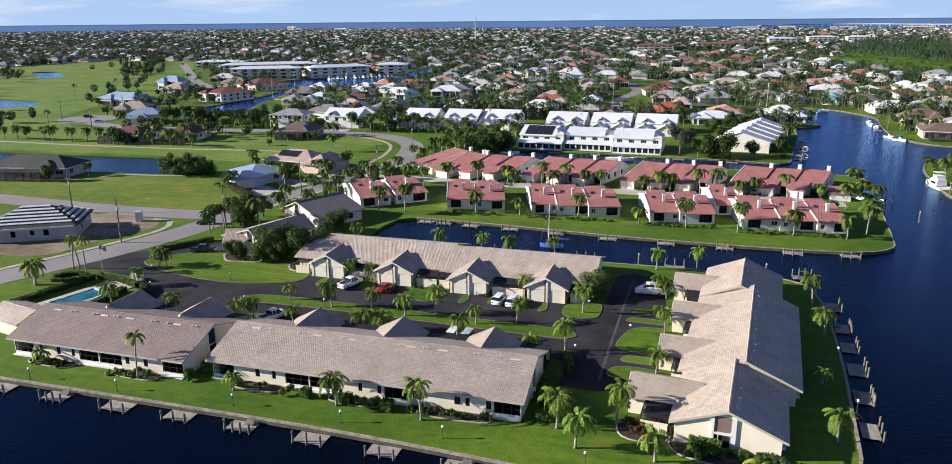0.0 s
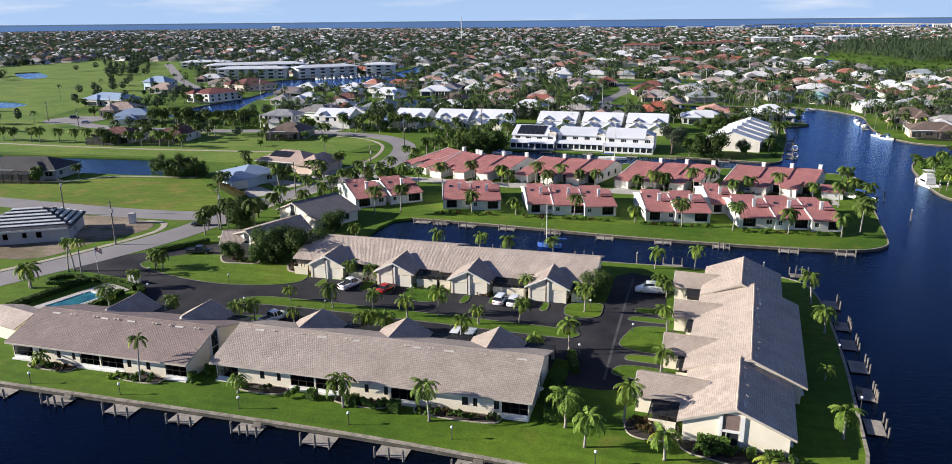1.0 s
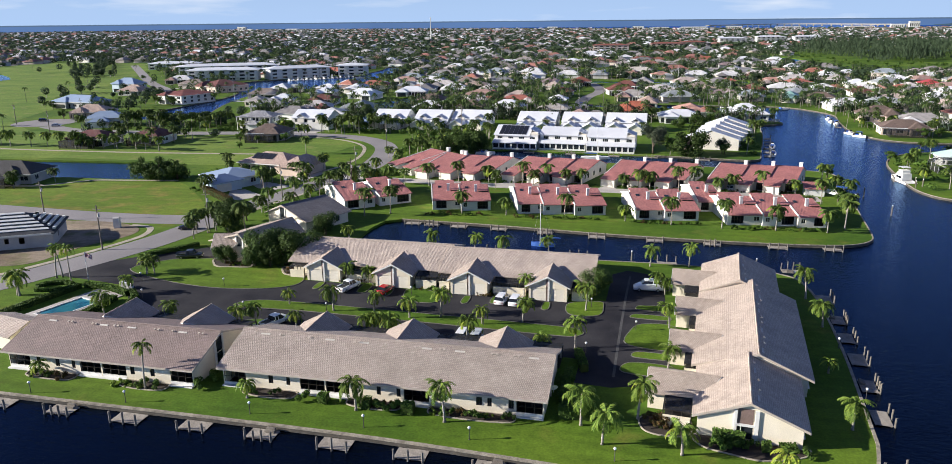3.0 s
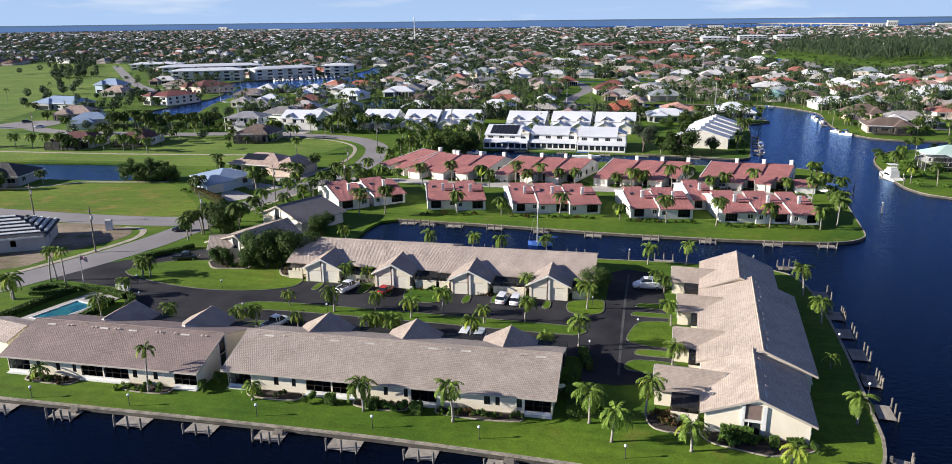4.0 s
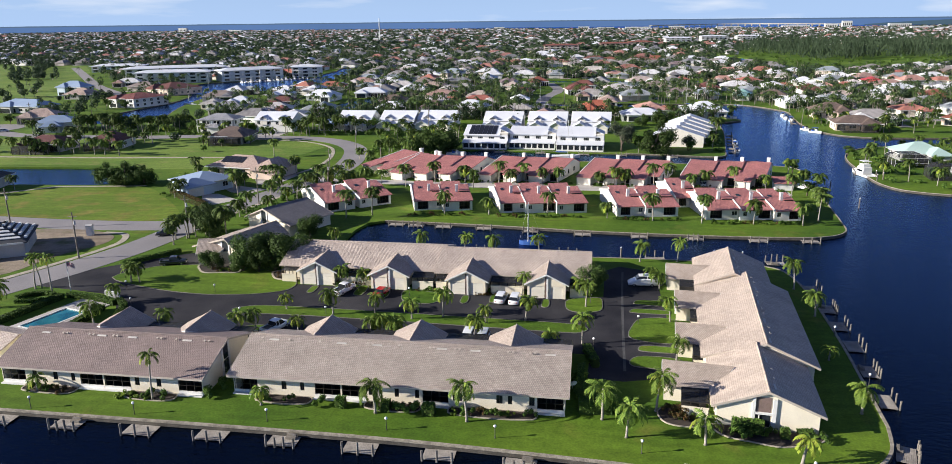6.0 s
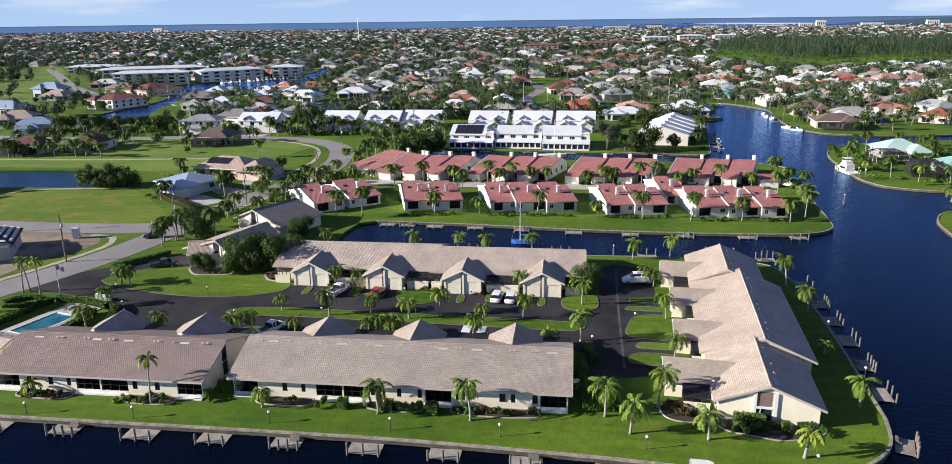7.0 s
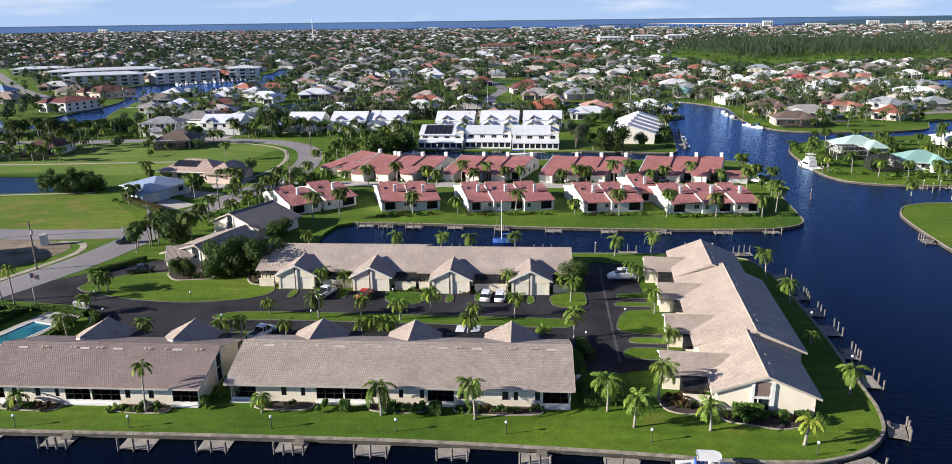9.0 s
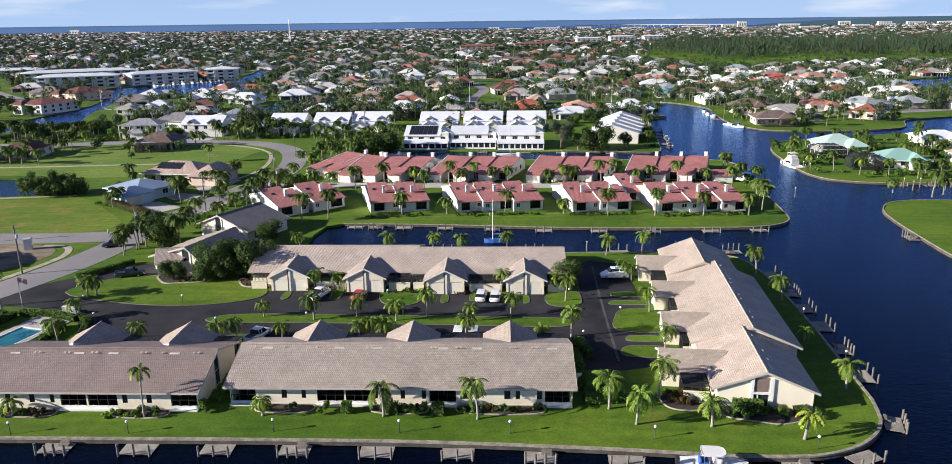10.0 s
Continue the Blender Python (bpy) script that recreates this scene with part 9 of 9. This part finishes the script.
vw, fw, vr, fr_ = [], [], [], []
for px, py in houses[122:]:
    w, d, e, r = trng.uniform(13, 19), trng.uniform(10, 13), 2.8, trng.uniform(4.8, 6.0)
    if trng.random() < 0.5:
        w, d = d, w
    a = trng.uniform(-0.25, 0.25)
    ca, sa = math.cos(a), math.sin(a)

    def put(vs, pts):
        n = len(vs)
        vs += [(px + x * ca - y_ * sa, py + x * sa + y_ * ca, z) for x, y_, z in pts]
        return n

    n = put(vw, [(sx * w / 2, sy * d / 2, z) for z in (0, e) for sx, sy in ((-1, -1), (1, -1), (1, 1), (-1, 1))])
    fw += [(n, n + 1, n + 5, n + 4), (n + 1, n + 2, n + 6, n + 5), (n + 2, n + 3, n + 7, n + 6), (n + 3, n, n + 4, n + 7)]
    o, run = 0.8, min(w, d) / 2
    rid = [(-w / 2 + run, 0, r), (w / 2 - run, 0, r)] if w >= d else [(0, -d / 2 + run, r), (0, d / 2 - run, r)]
    n = put(vr, [(-w / 2 - o, -d / 2 - o, e), (w / 2 + o, -d / 2 - o, e), (w / 2 + o, d / 2 + o, e), (-w / 2 - o, d / 2 + o, e)] + rid)
    fr_ += [(n, n + 1, n + 5, n + 4), (n + 1, n + 2, n + 5), (n + 2, n + 3, n + 4, n + 5), (n + 3, n, n + 4)] if w >= d else [(n, n + 1, n + 4), (n + 1, n + 2, n + 5, n + 4), (n + 2, n + 3, n + 5), (n + 3, n, n + 4, n + 5)]
far_town = thing("distant_houses", "distant low houses with pale and brown roofs", "houses", None, "", "stuff")
for nm, v, f, mt in (("walls", vw, fw, WALLS_I), ("roofs", vr, fr_, ROOFS_I)):
    me = bpy.data.meshes.new(nm)
    me.from_pydata(v, [], f)
    me.materials.append(mt)
    o_ = new(nm, me)
    o_.parent = far_town
    o_["kind"] = "stuff"

# ---- trees of the town ----
TOWN_LEAF = leaf_mat("town_tree_leaf", (0.028, 0.052, 0.028), (0.072, 0.104, 0.052))
TOWN_PALM = leaf_mat("town_palm_frond", (0.036, 0.066, 0.02), (0.088, 0.125, 0.038))
PINE_LEAF = leaf_mat("pine_foliage", (0.036, 0.056, 0.03), (0.05, 0.074, 0.04))


def leaf_blob(cards, p, r, h, n, rng, size):
    for i in range(n):
        u = Vector((rng.gauss(0, 1), rng.gauss(0, 1), rng.gauss(0, 1))).normalized()
        q = Vector((p[0] + u.x * r * rng.uniform(0.4, 1), p[1] + u.y * r * rng.uniform(0.4, 1), p[2] + h * 0.6 + u.z * h * 0.42))
        nrm = (u + Vector((rng.uniform(-0.5, 0.5), rng.uniform(-0.5, 0.5), rng.uniform(0, 0.7)))).normalized()
        a = nrm.orthogonal().normalized()
        a.rotate(Matrix.Rotation(rng.uniform(0, 6.28), 3, nrm))
        b = nrm.cross(a)
        s = size * rng.uniform(0.6, 1.2)
        cards.quad(q - a * s, q - b * s * 0.8, q + a * s, q + b * s * 0.8)


def pine(cards, p, r, h, n, rng):
    """A feathery pine: drooping sprays that narrow towards the tip."""
    for i in range(n):
        t = rng.random() ** 0.8
        a, rr = rng.uniform(0, 6.28), r * (1.05 - t) * rng.uniform(0.3, 1.0)
        c = Vector((p[0] + rr * math.cos(a), p[1] + rr * math.sin(a), h * (0.12 + 0.88 * t)))
        o, up = Vector((math.cos(a), math.sin(a), -0.2)), Vector((rng.uniform(-0.3, 0.3), rng.uniform(-0.3, 0.3), 1))
        s = rng.uniform(0.5, 1.05)
        cards.quad(c - o * s * 0.45, c + up * s * 1.9, c + o * s * 0.45, c - up * s * 1.1)


def far_palm(cards, trunk, p, h, r, n, rng):
    w = 0.12
    top = Vector((p[0] + rng.uniform(-0.4, 0.4), p[1], h))
    b = Vector((p[0], p[1], p[2]))
    trunk.quad(b + Vector((-w, 0, 0)), b + Vector((w, 0, 0)), top + Vector((w * 0.7, 0, 0)), top + Vector((-w * 0.7, 0, 0)))
    trunk.quad(b + Vector((0, -w, 0)), b + Vector((0, w, 0)), top + Vector((0, w * 0.7, 0)), top + Vector((0, -w * 0.7, 0)))
    for i in range(n):
        az, el = i * 2.4 + rng.uniform(-0.3, 0.3), radians(rng.uniform(-15, 70))
        o, s = Vector((math.cos(az), math.sin(az), 0)), Vector((-math.sin(az), math.cos(az), 0))
        m1 = top + o * r * 0.55 * math.cos(el) + Vector((0, 0, r * 0.5 * math.sin(el)))
        tip = top + o * r * 1.0 * math.cos(el * 0.6) + Vector((0, 0, r * 0.35 * math.sin(el) - r * rng.uniform(0.3, 0.75)))
        cards.quad(top + s * 0.05, top - s * 0.05, m1 - s * r * 0.12, m1 + s * r * 0.12)
        cards.tri(m1 + s * r * 0.12, m1 - s * r * 0.12, tip)


blobs, fronds_, stems, pines, lows = Cards(), Cards(), Cards(), Cards(), Cards()
hs = {}
for hx, hy in houses:
    hs.setdefault((int(hx // 20), int(hy // 20)), []).append((hx, hy))


def near_house(x, y, r=8):
    cx, cy = int(x // 20), int(y // 20)
    return any(abs(hx - x) < r and abs(hy - y) < r for i in (-1, 0, 1) for j in (-1, 0, 1) for hx, hy in hs.get((cx + i, cy + j), ()))


tr2 = random.Random(99)
open_ground = [(-350, 225), (-225, 225), (-230, 330), (-258, 345), (-345, 430), (-470, 590), (-500, 560), (-380, 420), (-290, 320)]
count = 0
for i in range(110000):
    t = tr2.random()
    yy = 235 + 3000 * t * t * (0.35 + 0.65 * t)
    xx = tr2.uniform(-1.22, 0.66) * (yy + 72)
    if built_over(xx, yy) or inside(woods, xx, yy) or inside(golf, xx, yy):
        continue
    if near_house(xx, yy, 8.5) or wet(xx, yy) or not inside(outer, xx, yy):
        continue
    if any(abs(xx - fx - 9) < 13 and abs(yy - fy - 6) < 10 for fx, fy in fixed):
        continue
    if -212 < xx < -166 and yy < 276:
        continue
    if abs(xx + 20) < 11 and 262 < yy < 445:
        continue
    if xx > 100 and yy < 274 and tr2.random() < 0.93:
        continue
    big = yy > 900
    mid = yy < 480
    palm = tr2.random() < (0.62 if mid else 0.4) and not big
    if not palm and any(wet(xx + a, yy + b) for a, b in ((-9, 0), (9, 0), (0, -12), (0, 9))):
        continue
    if yy < 560 and any(wet(xx + a, yy + b) for a, b in ((-4, 12), (-8, 22), (-12, 32), (4, 12))) and tr2.random() < 0.9:
        continue
    if inside(open_ground, xx, yy) and tr2.random() < 0.85:
        continue
    if -235 < xx < -120 and 225 < yy < 340 and tr2.random() < (0.5 if palm else 0.85):
        continue
    if mid and tr2.random() < (0.42 if palm else 0.6):
        continue
    count += 1
    if palm:
        far_palm(fronds_, stems, (xx, yy, 0), tr2.uniform(3.2, 7.6), tr2.uniform(1.8, 2.5), 15 if yy < 450 else 10, tr2)
    else:
        r = tr2.uniform(1.6, 3.4) * (2.2 if big else 1.0 if mid else 1.25)
        leaf_blob(blobs, (xx, yy, 0), r, tr2.uniform(3.5, 7.0), 150 if yy < 420 else 60 if yy < 900 else 11, tr2, 0.42 if yy < 420 else 0.78 if yy < 900 else 2.2)
    if count > 27000:
        break
# golf course trees, in loose lines along the fairways
for x0, y0, x1, y1, n, wide in ((-318, 300, -420, 470, 15, 10), (-300, 262, -345, 330, 6, 8), (-330, 205, -480, 330, 22, 10), (-420, 470, -560, 560, 14, 14), (-350, 190, -600, 260, 14, 16), (-470, 350, -600, 470, 20, 14), (-240, 160, -330, 200, 6, 8)):
    for i in range(n):
        t = tr2.random()
        xx, yy = x0 + (x1 - x0) * t + tr2.gauss(0, wide), y0 + (y1 - y0) * t + tr2.gauss(0, wide)
        if wet(xx, yy) or not wedge(xx, yy) or any(-2 < q.x < w_ + 2 and -2 < q.y < d_ + 2 for q, w_, d_ in ((inv @ Vector((xx, yy, 0)), w_, d_) for inv, w_, d_ in FOOT)):
            continue
        if tr2.random() < 0.25:
            far_palm(fronds_, stems, (xx, yy, 0), tr2.uniform(5, 8), 2.4, 12, tr2)
        else:
            stems.quad((xx - 0.2, yy, 0), (xx + 0.2, yy, 0), (xx + 0.15, yy, 3.0), (xx - 0.15, yy, 3.0))
            leaf_blob(blobs, (xx, yy, 1.0), tr2.uniform(1.8, 3.4), tr2.uniform(4.0, 6.0), 150, tr2, 0.5)
# tree belts along the golf course
for x0, y0, x1, y1, n in ((-405, 410, -560, 640, 45), (-620, 640, -330, 690, 90), (-700, 330, -520, 420, 40), (-700, 700, -300, 720, 90)):
    for i in range(n):
        t = tr2.random()
        xx, yy = x0 + (x1 - x0) * t + tr2.uniform(-12, 12), y0 + (y1 - y0) * t + tr2.uniform(-10, 10)
        if not wet(xx, yy) and not inside(open_ground, xx, yy):
            leaf_blob(blobs, (xx, yy, 0), tr2.uniform(2.0, 4.2), tr2.uniform(4, 8), 110, tr2, 0.65)
for x0, x1, y0, y1, n in ((-204, -162, 204, 219, 15), (-216, -196, 176, 200, 6), (-186, -150, 168, 184, 6), (-140, -110, 186, 199, 7), (-262, -214, 232, 236, 3), (-300, -262, 290, 330, 14), (-122, -98, 268, 300, 8), (-182, -148, 232, 262, 12)):
    for i in range(n):
        xx, yy = tr2.uniform(x0, x1), tr2.uniform(y0, y1)
        if wet(xx, yy) or on_road(xx, yy) or near_house(xx, yy, 8) or any(-2 < q.x < w_ + 2 and -2 < q.y < d_ + 2 for q, w_, d_ in ((inv @ Vector((xx, yy, 0)), w_, d_) for inv, w_, d_ in FOOT)):
            continue
        leaf_blob(blobs, (xx, yy, 0), tr2.uniform(1.6, 3.0), tr2.uniform(3.0, 5.6), 170, tr2, 0.4)
# pine woods and marsh scrub
for i in range(5200):
    xx, yy = tr2.uniform(130, 900), tr2.uniform(550, 1100)
    if not inside(woods, xx, yy) or not wedge(xx, yy):
        continue
    if inside(marsh, xx, yy):
        if tr2.random() < 0.25:
            leaf_blob(lows, (xx, yy, 0), tr2.uniform(2, 4), tr2.uniform(1.0, 2.5), 14, tr2, 1.0)
    else:
        pine(pines, (xx, yy, 0), tr2.uniform(2.2, 3.6), tr2.uniform(9, 17), 52 if yy < 800 else 32, tr2)
# undergrowth beneath the palms of the middle distance
under = Cards()
for x0, x1, y0, y1, n in ((-73, -44, 140, 206, 130), (-112, -76, 199, 206, 36), (-58, -14, 157, 170, 40), (41, 54, 172, 240, 50), (-14, 36, 160, 168, 30), (-184, -152, 192, 206, 30), (-72, -58, 98, 128, 46), (-86, -66, 72, 98, 40), (80, 130, 122, 186, 80), (92, 112, 238, 262, 18), (-112, -92, 112, 128, 20)):
    for i in range(n):
        xx, yy = tr2.uniform(x0, x1), tr2.uniform(y0, y1)
        if wet(xx, yy) or wet(xx + 1.5, yy - 1.5) or wet(xx - 2, yy) or on_road(xx, yy):
            continue
        if any(-1.0 < q.x < w_ + 1.0 and -3.0 < q.y < d_ + 1.0 for q, w_, d_ in ((inv @ Vector((xx, yy, 0)), w_, d_) for inv, w_, d_ in FOOT)):
            continue
        leaf_blob(under, (xx, yy, -0.2), tr2.uniform(0.8, 2.0), tr2.uniform(0.9, 2.2), 46, tr2, 0.32)
tagged(new("undergrowth", under.mesh("undergrowth", SHRUB_LEAF)), "low green shrubs beneath the palms", "shrubs", "", "stuff")
for nm, cards, mt, lab, cat in (("town_trees", blobs, TOWN_LEAF, "dark green trees between the distant houses", "trees"), ("town_palms", fronds_, TOWN_PALM, "palm crowns between the distant houses", "palms"), ("palm_stems", stems, TRUNK, "grey palm stems between the distant houses", "palms"), ("pine_wood", pines, PINE_LEAF, "dark dense pine wood beyond the houses", "woods"), ("marsh_scrub", lows, SHRUB_LEAF, "low green scrub before the pine wood", "scrub")):
    tagged(new(nm, cards.mesh(nm, mt)), lab, cat, "", "stuff")
